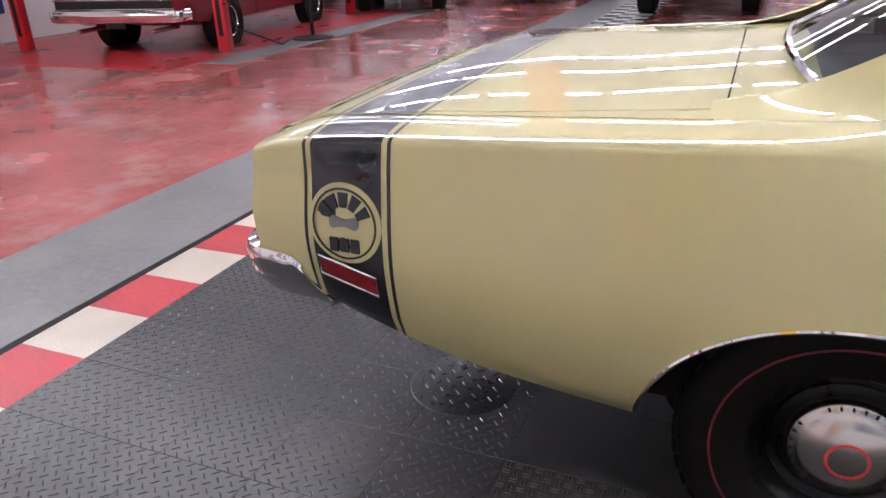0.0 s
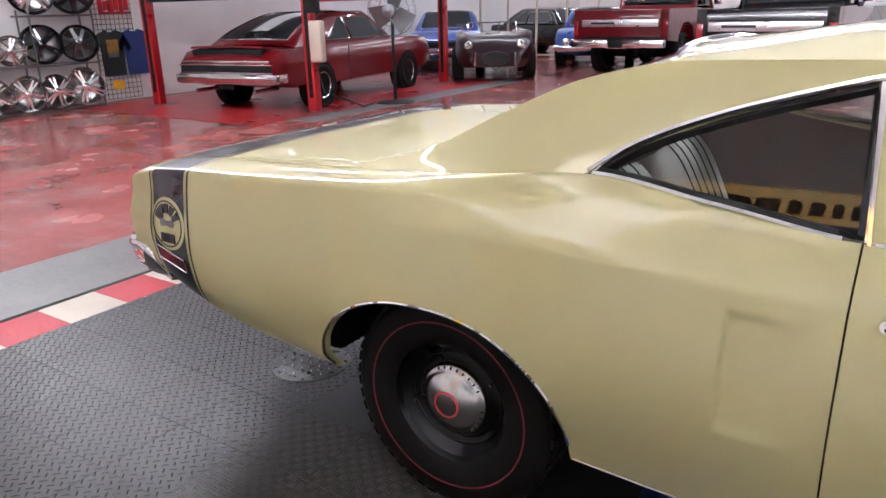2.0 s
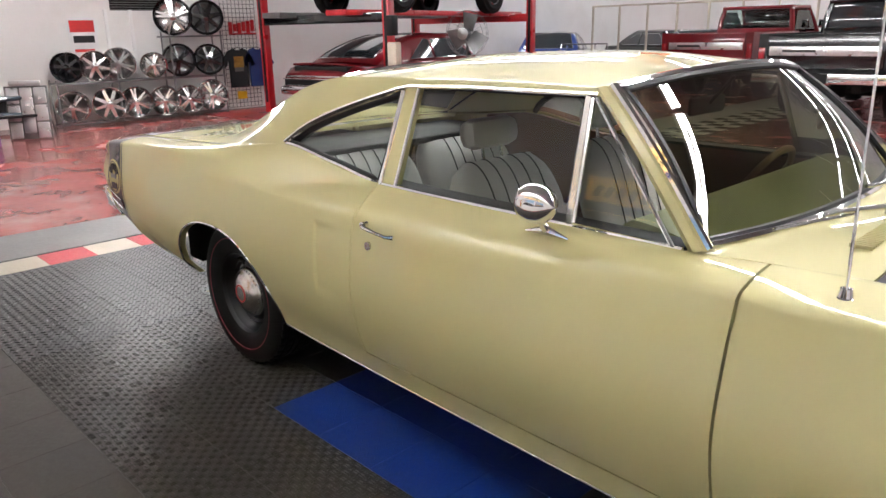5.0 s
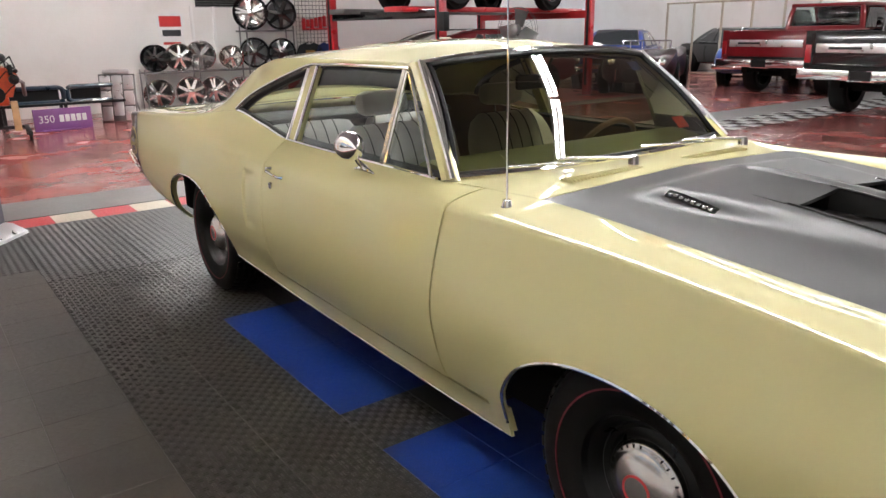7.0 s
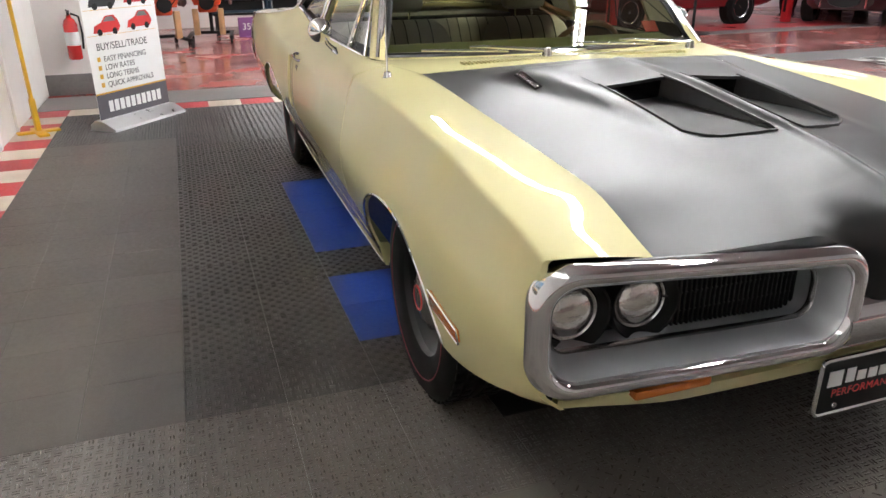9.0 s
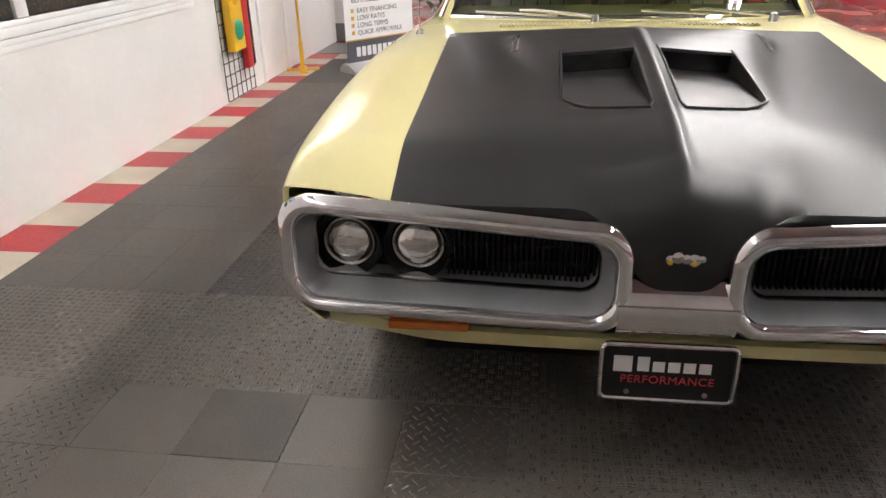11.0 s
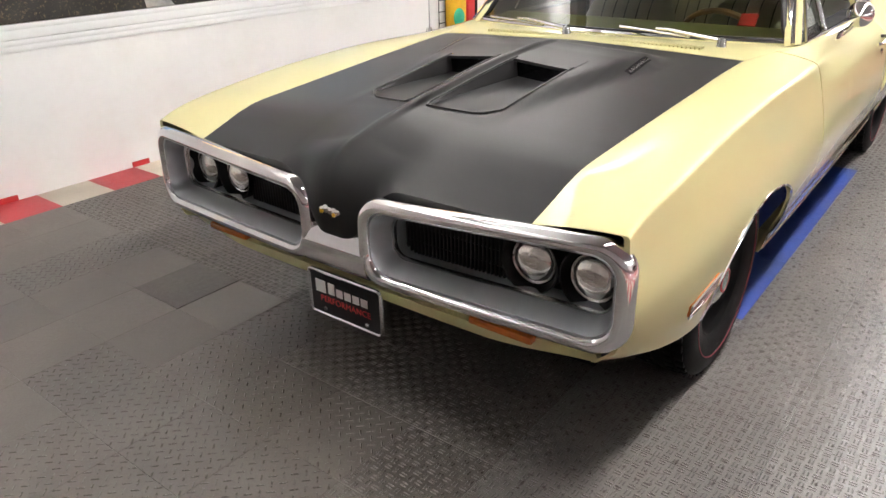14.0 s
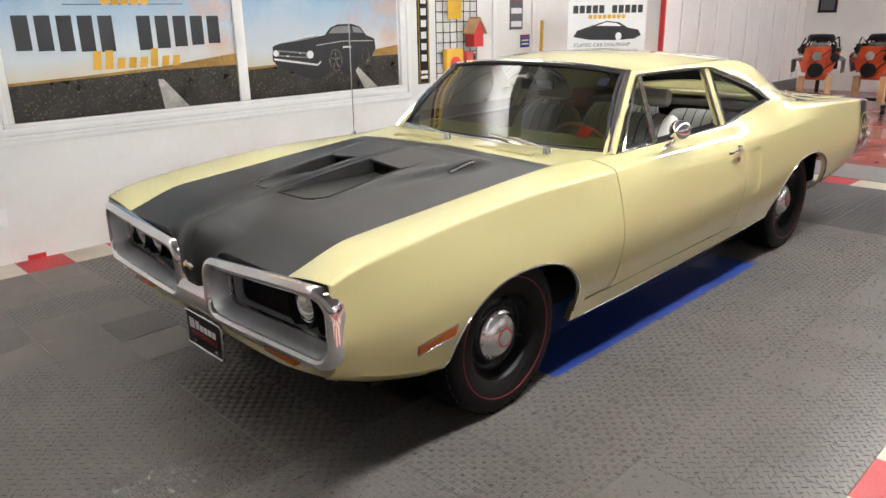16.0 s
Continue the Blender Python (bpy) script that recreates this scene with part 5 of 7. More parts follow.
part("mullion", box(0.455, 0.545, WY, WY + 0.026, 0.945, 2.1, 0.006), WHITE, frame_thing)


def poster(x0, x1, z0, z1, label):
    p = thing("poster", label, "poster", (0, 0, 0))
    p.matrix_basis = wall_pose(x1, z0)
    w, h = x1 - x0, z1 - z0
    part("print", flat([(0, 0), (w, 0), (w, h), (0, h)], 0.001, 0.004), SKY, p, "printed evening sky")
    part("print_field", flat([(0, 0.26), (0.3 * w, 0.28), (0.62 * w, 0.31), (w, 0.38), (w, 0.24), (0, 0.24)], 0.004, 0.0052), HILL, p)
    part("print_road", flat([(0, 0), (w, 0), (w, 0.29), (0.6 * w, 0.285), (0, 0.24)], 0.005, 0.0062), ROAD, p)
    return p, w, h


p1, w, h = poster(0.545, 2.225, 0.945, 2.1, "poster of a sunset road with dark and gold lettering shapes")
part("lane_mark", flat([(1.04, 0.0), (1.24, 0.0), (1.055, 0.22), (1.015, 0.22)], 0.006, 0.0072), LANE, p1)
for k in range(11):
    if k != 5:
        x = 0.09 + k * 0.137
        z0, z1 = 0.43 + 0.007 * abs(k - 5), 0.69 - 0.002 * k
        part("letter_shape", flat([(x, z0), (x + 0.100, z0), (x + 0.100, z1), (x, z1)], 0.004, 0.006), INK, p1)
for k in range(8):
    x = 0.56 + k * 0.083
    hh = 0.055 if k in (0, 1, 5) else 0
    part("letter_shape", flat([(x, 0.315), (x + 0.055, 0.315), (x + 0.07, 0.39 + hh), (x + 0.015, 0.39 + hh)], 0.0062, 0.0075), GOLD, p1)
part("print_line", flat([(0.42, 0.755), (1.28, 0.755), (1.28, 0.76), (0.42, 0.76)], 0.004, 0.006), INK, p1)
for k in range(5):
    part("print_star", flat([(0.68 + k * 0.07, 0.755), (0.73 + k * 0.07, 0.755), (0.74 + k * 0.07, 0.80), (0.67 + k * 0.07, 0.80)], 0.006, 0.0072), GOLD, p1)
p2, w, h = poster(-1.195, 0.455, 0.945, 2.1, "poster of a black classic car on a sunset road")
part("lane_mark", flat([(1.22, 0.0), (1.38, 0.0), (1.13, 0.22), (1.09, 0.22)], 0.006, 0.0072), LANE, p2)
low_print = lambda o: [(x, z * 0.72) for x, z in o]
carp = part("print_car", flat(low_print([(0.25, 0.42), (0.26, 0.58), (0.33, 0.61), (0.55, 0.66), (0.80, 0.69), (0.86, 0.77), (0.95, 0.81), (1.10, 0.81), (1.20, 0.77), (1.26, 0.67), (1.36, 0.62), (1.37, 0.50), (1.32, 0.40), (1.20, 0.36), (1.10, 0.20), (1.02, 0.18), (0.95, 0.24), (0.90, 0.30), (0.72, 0.165), (0.62, 0.17), (0.42, 0.28), (0.30, 0.35)]), 0.0065, 0.0078), INK, p2, "printed black car")
part("print_glass", flat(low_print([(0.84, 0.705), (0.89, 0.765), (0.96, 0.785), (1.08, 0.785), (1.09, 0.70)]), 0.0078, 0.009), STEELGREY, carp)
for dx in (0.0, 0.11):
    part("print_stripe", flat([(0.335 + dx, 0.437 + 0.09 * dx), (0.395 + dx, 0.444 + 0.09 * dx), (0.70 + dx, 0.497), (0.665 + dx, 0.496)], 0.0078, 0.009), PAPER, carp)
part("print_grille", flat([(0.305, 0.335), (0.61, 0.305), (0.60, 0.355), (0.31, 0.385)], 0.0078, 0.0085), STEELGREY, carp)
part("print_slot", flat([(0.32, 0.345), (0.585, 0.318), (0.58, 0.342), (0.32, 0.372)], 0.0085, 0.0095), INK, carp)
part("print_bumper", flat([(0.262, 0.305), (0.70, 0.235), (0.74, 0.262), (0.74, 0.275), (0.70, 0.252), (0.262, 0.322)], 0.0078, 0.009), SILVERCLOTH, carp)
part("print_crease", flat([(0.70, 0.405), (0.98, 0.432), (1.34, 0.425), (1.34, 0.431), (0.98, 0.440), (0.70, 0.412)], 0.0078, 0.009), LANE, carp)
part("print_side_glass", flat([(1.115, 0.508), (1.105, 0.562), (1.19, 0.545), (1.235, 0.500)], 0.0078, 0.009), STEELGREY, carp)
for k in range(5):
    part("letter_shape", flat([(0.99 + k * 0.02, 0.375), (1.003 + k * 0.02, 0.376), (1.003 + k * 0.02, 0.392), (0.99 + k * 0.02, 0.391)], 0.0078, 0.009), PAPER, carp)
part("print_wheel", tube([(1.245 + 0.04 * math.cos(a), -0.0085, 0.295 + 0.075 * math.sin(a)) for a in spread(0, 2 * math.pi, 21)[:-1]], 0.004, 5, True), DULL, carp)
for k in range(5):
    a = 1.257 * k + 0.3
    part("print_spoke", flat([(0.90 + 0.05 * math.cos(a) - 0.008 * math.sin(a), 0.274 + 0.075 * math.sin(a) + 0.008 * math.cos(a)), (0.90, 0.282), (0.90, 0.266), (0.90 + 0.05 * math.cos(a) + 0.008 * math.sin(a), 0.274 + 0.075 * math.sin(a) - 0.008 * math.cos(a))], 0.0078, 0.009), DULL, carp)
for cx, cz, r in ((0.285, 0.36, 0.026), (0.63, 0.335, 0.034)):
    part("print_lamp", flat([(cx + r * math.cos(a), cz + r * math.sin(a)) for a in spread(0, 2 * math.pi, 17)[:-1]], 0.0078, 0.009), PAPER, carp)
wh = [(0.90 + 0.066 * math.cos(a), 0.38 + 0.13 * math.sin(a), ) for a in spread(0, 2 * math.pi, 25)[:-1]]
part("print_wheel", tube([(x, -0.0085, z) for x, z in low_print(wh)], 0.006, 5, True), DULL, carp)
for cx in (0.40, 0.52):
    part("print_lamp", flat([(cx + 0.018 * math.cos(a), 0.34 + 0.014 * math.sin(a)) for a in spread(0, 2 * math.pi, 13)[:-1]], 0.0078, 0.009), PAPER, carp)

sign = thing("tall_sign", "tall narrow black sign with yellow border", "sign")
sign.matrix_basis = wall_pose(-1.46, 0.93)
part("board", flat([(0, 0), (0.15, 0), (0.15, 1.15), (0, 1.15)], 0.0, 0.012), BLACK, sign)
part("border", tube([(x, -0.013, z) for x, z in ((0.012, 0.012), (0.138, 0.012), (0.138, 1.138), (0.012, 1.138))], 0.005, 4, True), GOLD, sign)
for k in range(8):
    part("letter_shape", flat([(0.04, 0.22 + k * 0.11), (0.11, 0.22 + k * 0.11), (0.11, 0.285 + k * 0.11), (0.04, 0.285 + k * 0.11)], 0.012, 0.014), PAPER, sign)
for k in range(2):
    part("letter_shape", flat([(0.03, 0.05 + k * 0.05), (0.12, 0.05 + k * 0.05), (0.12, 0.08 + k * 0.05), (0.03, 0.08 + k * 0.05)], 0.012, 0.014), PAPER, sign)


def wire_panel(name, label, w, h, step, m, z0=0.02):
    g = thing(name, label, "wire rack")
    g.matrix_basis = m
    for k in range(int(w / step) + 1):
        part("wire", tube([(k * step, -0.02, z0), (k * step, -0.02, h)], 0.0045, 5), BLACK, g)
    for k in range(int((h - z0) / step) + 1):
        part("wire", tube([(0, -0.027, z0 + k * step), (int(w / step) * step, -0.027, z0 + k * step)], 0.0045, 5), BLACK, g)
    return g


wire_panel("wire_panel", "black wire grid display panel on the wall", 0.62, 2.1, 0.10, wall_pose(-1.70, 0.0))
sig = thing("signal_sign", "yellow traffic light decoration hung on the wire grid", "sign")
sig.matrix_basis = wall_pose(-1.78, 0.40, WY + 0.03)
part("housing", box(0, 0.24, -0.07, 0, 0, 0.86, 0.012), YELLOW, sig)
for k, mt in enumerate((PRINTGREEN, GOLD, PRINTRED)):
    part("lamp", xf(lathe([(0.001, -0.03), (0.05, -0.026), (0.075, -0.012), (0.082, 0.0)], 20), pose(0.12, -0.07, 0.16 + k * 0.27)), mt, sig)
rb = thing("tool_board", "tall dark red board on the wire grid", "board")
rb.matrix_basis = wall_pose(-2.08, 0.22, WY + 0.03)
part("board", box(0, 0.12, -0.05, 0, 0, 1.0, 0.008), PRINTRED, rb)
part("edge", box(0.10, 0.14, -0.055, -0.05, 0.02, 0.98, 0.002), GLOSSB, rb)
bh = thing("bird_house", "small red wooden bird house on the wire grid", "bird house")
bh.matrix_basis = wall_pose(-2.12, 1.27, WY + 0.035)
part("box_body", prism([(0, 0), (0.14, 0), (0.14, 0.16), (0.07, 0.26), (0, 0.16)], "y", -0.12, 0), PRINTRED, bh)
part("roof", join(xf(box(-0.10, 0.10, -0.14, 0.01, -0.006, 0.006), pose(0.02, 0, 0.21, 0, -55, 0)), xf(box(-0.10, 0.10, -0.14, 0.01, -0.006, 0.006), pose(0.12, 0, 0.21, 0, 55, 0))), PINEWOOD, bh)
tag = thing("hang_tag", "yellow card hung on the wire grid", "card")
tag.matrix_basis = wall_pose(-1.86, 1.55, WY + 0.03)
part("card", flat([(0, 0), (0.2, 0), (0.2, 0.3), (0, 0.3)], 0, 0.003), YELLOW, tag)
for x, z, w, h, mt, lab in ((-2.86, 1.42, 0.22, 0.5, PRINTGREY, "dark grey metal wall sign with bars of print"), (-3.05, 1.22, 0.16, 0.14, BLUEPAINT, "small blue and white wall print")):
    sg = thing("wall_sign", lab, "sign")
    sg.matrix_basis = wall_pose(x, z)
    part("plate", flat([(0, 0), (w, 0), (w, h), (0, h)], 0, 0.006), mt, sg)
    for k in range(3):
        part("print_bar", flat([(0.02, 0.03 + k * h * 0.28), (w - 0.02, 0.03 + k * h * 0.28), (w - 0.02, 0.03 + k * h * 0.28 + h * 0.12), (0.02, 0.03 + k * h * 0.28 + h * 0.12)], 0.006, 0.0072), PAPER if k < 2 else PRINTRED, sg)
outlet = whole("wall_outlet", box(-0.035, 0.035, -0.006, 0, -0.055, 0.055, 0.004), WHITE, "white wall socket plate", "socket")
outlet.matrix_basis = wall_pose(2.42, 0.33)
for x in (1.42, 2.25):
    whole("paint_chip", box(x - 0.06, x + 0.06, WY, WY + 0.012, 0.0, 0.035, 0.006), PRINTRED, "dusty red scrap at the foot of the wall", "scrap")
for x0, x1 in ((-2.62, -2.56), (-3.30, -3.24)):
    setting("trim", box(x0, x1, WY, WY + 0.02, 0.0, 5.3, 0.004), WHITE, "white upright trim on the wall", "trim")
setting("trim", box(-5.10, -5.06, -2.26, -2.2, 0.2, 5.3, 0.004), PRINTRED, "dark red corner edge of the return wall", "trim")

stand_y = thing("steel_stand", "yellow painted steel stand with a flat foot", "stand", (-3.17, -2.68, 0.0), 20)
part("foot", join(box(-0.13, 0.22, -0.04, 0.04, 0, 0.02, 0.005), box(-0.03, 0.05, -0.16, 0.16, 0, 0.018, 0.005)), YELLOW, stand_y)
part("pole", xf(box(-0.03, 0.03, -0.012, 0.012, 0, 1.5, 0.004), pose(0, 0, 0.015, 0, -4, 0)), YELLOW, stand_y)
part("bracket", xf(box(-0.04, 0.04, -0.02, 0.02, 0, 0.26, 0.006), pose(0, 0, 0.015, 0, -4, 0)), YELLOW, stand_y)
fe = thing("fire_extinguisher", "red fire extinguisher hung on the white return wall", "extinguisher", (-5.0, -2.52, 0.36))
part("cylinder", stand([(0.001, 0.0), (0.06, 0.0), (0.068, 0.015), (0.068, 0.34), (0.05, 0.39), (0.024, 0.41), (0.02, 0.44)], 24), FIRERED, fe)
part("instructions", stand([(0.069, 0.14), (0.0695, 0.142), (0.0695, 0.27), (0.069, 0.272)], 24), PAPER, fe)
part("valve", join(box(-0.03, 0.03, -0.012, 0.012, 0.43, 0.48, 0.004), tube([(0.02, 0, 0.46), (0.11, 0, 0.49)], 0.008, 6)), BLACK, fe)
part("hose", tube([(0, 0.02, 0.45), (0, 0.09, 0.42), (0, 0.10, 0.25), (0, 0.085, 0.10)], 0.011, 8), BLACK, fe)
part("hook", box(-0.10, -0.065, -0.02, 0.02, 0.3, 0.36), STEELGREY, fe)

# roll-up banner
ban = thing("banner_stand", "white roll-up dealer banner on a silver base", "banner")
ban.matrix_basis = Matrix.Translation((-3.02, -2.20, 0)) @ pose(0, 0, 0, 0, 0, 142)
part("base", prism([(0.10, 0.0), (-0.16, 0.0), (-0.155, 0.02), (-0.05, 0.075), (0.04, 0.085), (0.09, 0.05)], "x", 0.0, 0.90), SILVERCLOTH, ban, "brushed silver base")
part("sheet", box(0.02, 0.88, -0.003, 0.0, 0.07, 1.86), PAPER, ban, "white printed sheet")
part("top_rail", box(0.01, 0.89, -0.012, 0.012, 1.86, 1.89, 0.006), SILVERCLOTH, ban)
part("pole", tube([(0.45, 0.03, 0.07), (0.45, 0.03, 1.87)], 0.01, 8), STEELGREY, ban)


def drop(z):
    """Heights on the sheet, close together above the lowest band."""
    return z if z < 0.3 else 0.3 + (z - 0.3) * 0.80


def ban_text(text, x, z, size, mat=INK):
    lettering("print_text", text, size * 0.92, mat, ban, pose(x, -0.0045, drop(z), 90, 0, 0), 0.0005)


def ban_flat(outline, d, mat, name="print_shape"):
    return part(name, prism([(x, drop(z)) for x, z in outline], "y", -0.003 - d, -0.003), mat, ban)


rect = lambda x, z, w, h: [(x, z), (x + w, z), (x + w, z + h), (x, z + h)]
ban_flat(rect(0.02, 0.085, 0.86, 0.20), 0.001, PRINTGREY, "print_band")
ban_flat(rect(0.02, 0.285, 0.86, 0.012), 0.001, GOLD, "print_band")
for k in range(10):
    ban_flat(rect(0.14 + k * 0.066, 0.135, 0.048, 0.09), 0.002, PAPER)
for text, z in (("EASY FINANCING", 0.60), ("LOW RATES", 0.515), ("LONG TERMS", 0.43), ("QUICK APPROVALS", 0.345)):
    ban_text(text, 0.17, z, 0.069)
    ban_flat(rect(0.10, z + 0.005, 0.035, 0.045), 0.001, GOLD)
ban_text("BUY/SELL/TRADE", 0.11, 0.715, 0.087)
ban_text("CLASSIC CAR DEALERSHIP", 0.09, 1.47, 0.058)
ban_text("COME SEE OUR SHOWROOM!", 0.09, 1.385, 0.056)
for k, (cx, cz, mt) in enumerate(((0.10, 1.13, INK), (0.50, 1.15, PRINTRED), (0.11, 0.88, PRINTRED), (0.50, 0.90, PRINTRED))):
    ban_flat([(cx, cz), (cx + 0.02, cz + 0.07), (cx + 0.10, cz + 0.10), (cx + 0.15, cz + 0.16), (cx + 0.25, cz + 0.165), (cx + 0.29, cz + 0.11), (cx + 0.31, cz + 0.05), (cx + 0.28, cz)], 0.001, mt, "print_car")
    ban_flat([(cx + 0.12, cz + 0.105), (cx + 0.16, cz + 0.15), (cx + 0.23, cz + 0.15), (cx + 0.26, cz + 0.105)], 0.002, STEELGREY)
    for dx in (0.07, 0.24):
        ban_flat([(cx + dx + 0.028 * math.cos(a), cz + 0.005 + 0.034 * math.sin(a)) for a in spread(0, 2 * math.pi, 13)[:-1]], 0.002, BLACK)
for z in (0.855, 1.10, 1.345):
    ban_flat(rect(0.04, z, 0.80, 0.004), 0.001, GOLD, "print_line")
ban_flat([(0.08, 1.60), (0.12, 1.68), (0.30, 1.75), (0.44, 1.80), (0.58, 1.78), (0.68, 1.71), (0.80, 1.68), (0.83, 1.61), (0.76, 1.565), (0.55, 1.55), (0.26, 1.56)], 0.001, INK, "print_car")
ban_flat([(0.33, 1.74), (0.44, 1.785), (0.55, 1.77), (0.61, 1.73)], 0.002, PAPER)
ban_flat([(0.58 + 0.035 * math.cos(a), 1.60 + 0.05 * math.sin(a)) for a in spread(0, 2 * math.pi, 15)[:-1]], 0.002, PAPER)
for k in range(8):
    ban_flat(rect(0.24 + k * 0.052, 1.83, 0.04, 0.05), 0.001, GOLD)
for k in range(11):
    if k != 5:
        ban_flat(rect(0.07 + k * 0.071, 1.90, 0.055, 0.10), 0.001, INK)

# ---- the back of the hall ----
BX = -12.7


def alloy(name, label, r, w, spokes, mat, lip, at, turn, group="rack wheels", tyre=False):
    """A bare road wheel standing on its edge, facing local -y."""
    t = thing(name, label, "wheel", at, turn, group)
    part("rim", lathe([(r * 0.98, w * 0.5), (r, w * 0.46), (r * 0.9, w * 0.35), (r * 0.87, 0), (r * 0.9, -w * 0.35), (r, -w * 0.47), (r * 0.985, -w * 0.5), (r * 0.93, -w * 0.44), (r * 0.85, -w * 0.1), (r * 0.84, w * 0.3)], 32), lip, t)
    part("barrel", lathe([(r * 0.84, -w * 0.08), (r * 0.80, w * 0.36), (r * 0.70, w * 0.44), (r * 0.40, w * 0.46), (0.001, w * 0.46)], 28), STEELGREY if mat is GLOSSB else DULL, t, "inside of the wheel barrel")
    twin = (-8, 8) if spokes < 7 else (0,)
    for k in range(spokes * len(twin)):
        a = 360 * (k // len(twin)) / spokes + twin[k % len(twin)] + r * 400
        sp = [[(sx * ((0.30 if len(twin) > 1 else 0.5) * r * 0.34 * (1 - 0.35 * u)), -w * (0.30 - 0.12 * u) + dy, r * (0.12 + 0.78 * u)) for sx, dy in ((-1, 0.03), (-0.7, 0), (0.7, 0), (1, 0.03))] for u in spread(0, 1, 4)]
        part("spoke", xf(thick(sp, 0.02, lambda p: p + Vector((0, 1, 0))), pose(0, 0, 0, 0, a, 0)), mat, t)
    part("hub", lathe([(0.001, -w * 0.36), (r * 0.12, -w * 0.35), (r * 0.20, -w * 0.30), (r * 0.22, -w * 0.1)], 20), mat, t)
    if tyre:
        part("tyre", lathe([(r * 0.98, w * 0.5), (r * 1.12, w * 0.56), (r * 1.2, w * 0.45), (r * 1.22, 0), (r * 1.2, -w * 0.45), (r * 1.12, -w * 0.56), (r * 0.98, -w * 0.5)], 32), RUBBER, t)
    return t


rack = thing("wheel_rack", "galvanised steel wheel display rack along the white wall", "rack", (-12.28, 0, 0))
for y in (1.72, 2.75, 3.78, 4.80):
    for x in (-0.18, 0.18):
        part("upright", box(x - 0.012, x + 0.012, y - 0.012, y + 0.012, 0.0, 0.78 if y < 3.5 else 1.55, 0.002), STEELGREY, rack)
for z, y0 in ((0.03, 1.70), (0.72, 1.70), (1.46, 3.70)):
    for x in (-0.18, 0.18):
        part("beam", box(x - 0.015, x + 0.015, y0, 4.82, z - 0.02, z + 0.01, 0.002), STEELGREY, rack)
    for k in range(int((4.82 - y0) / 0.35)):
        part("shelf_bar", box(-0.18, 0.18, y0 + 0.1 + k * 0.35, y0 + 0.115 + k * 0.35, z - 0.01, z + 0.004), STEELGREY, rack)
specs = [(1.98, 0.04, 0.27, 5, POLISH, POLISH), (2.58, 0.04, 0.29, 8, POLISH, POLISH), (3.08, 0.04, 0.28, 6, POLISH, POLISH), (3.60, 0.04, 0.27, 5, POLISH, POLISH), (4.10, 0.04, 0.26, 6, POLISH, POLISH), (4.56, 0.04, 0.30, 5, POLISH, POLISH),
         (1.98, 0.73, 0.25, 8, GLOSSB, GLOSSB), (2.42, 0.73, 0.26, 7, DULL, POLISH), (2.86, 0.73, 0.28, 5, STEELGREY, POLISH), (3.46, 0.73, 0.23, 5, DULL, POLISH), (3.98, 0.73, 0.30, 5, GLOSSB, GLOSSB), (4.56, 0.73, 0.29, 8, GLOSSB, GLOSSB),
         (3.96, 1.47, 0.34, 5, DULL, GLOSSB), (4.58, 1.47, 0.32, 7, GLOSSB, GLOSSB)]
for k, (y, z, r, n, mt, lp) in enumerate(specs):
    kind = {True: "gloss black", False: "chrome"}[mt is GLOSSB]
    alloy("road_wheel", f"{kind} alloy wheel standing on the rack", r, 0.25, n, mt, lp, (-12.26 + 0.06 * (k % 2), y, z + r + 0.002), 90 + (-30, -20, -26)[k % 3])
rad = thing("metal_panels", "tall quilted aluminium radiator panels standing beside the bench", "panels", (-11.0, 0.92, -0.012), 60)
part("back_sheet", xf(box(-0.30, 0.30, 0.0, 0.02, 0.0, 0.80, 0.004), pose(0, 0, 0.0, -7, 0, 0)), STEELGREY, rad)
for k in range(3):
    for q in range(3):
        z0 = 0.02 + q * 0.26 + (0.08 if k == 1 and q < 2 else 0.0)
        part("panel", xf(box(-0.085, 0.085, -0.03, 0.0, z0, z0 + 0.235, 0.014), pose(-0.19 + k * 0.19, 0.0, 0.0, -7, 0, 0)), SILVERCLOTH, rad)
part("top_tank", xf(box(-0.22, 0.22, -0.04, 0.03, 0.80, 0.88, 0.02), pose(0, 0, 0.0, -7, 0, 0)), SILVERCLOTH, rad, "rounded top tank")
for x in (-0.27, 0.27):
    part("prop_leg", tube([(x, 0.03, 0.5), (x, 0.34, 0.0)], 0.012, 6), STEELGREY, rad)


def west(y, z, x=BX):
    """On the back wall: local x to the viewer's right, local -y out of the wall."""
    return Matrix.Translation((x, y, z)) @ pose(0, 0, 0, 0, 0, 90)


ad = thing("wall_advert", "small red and white advert print on the back wall", "poster")
ad.matrix_basis = west(2.22, 1.12)
part("sheet", flat(rect(0, 0, 0.5, 0.68), 0, 0.004), PAPER, ad)
part("print_block", flat(rect(0.04, 0.44, 0.42, 0.20), 0.004, 0.0052), PRINTRED, ad)
part("print_block", flat(rect(0.08, 0.26, 0.36, 0.12), 0.004, 0.0052), INK, ad)
part("print_block", flat(rect(0.08, 0.10, 0.34, 0.05), 0.004, 0.0052), PRINTRED, ad)
vent = thing("air_vent", "dark slatted air vent in the back wall", "vent")
vent.matrix_basis = west(3.0, 1.93)
part("backing", flat(rect(0, 0, 1.1, 0.3), 0, 0.004), BLACK, vent)
for k in range(7):
    part("slat", box(0, 1.1, -0.03, -0.004, 0.01 + k * 0.042, 0.022 + k * 0.042), STEELGREY, vent)
for y in (2.9, 3.35):
    setting("trim", box(BX, BX + 0.03, y - 0.03, y + 0.03, 0.8, 1.95, 0.004), WHITE, "white conduit on the back wall", "conduit")
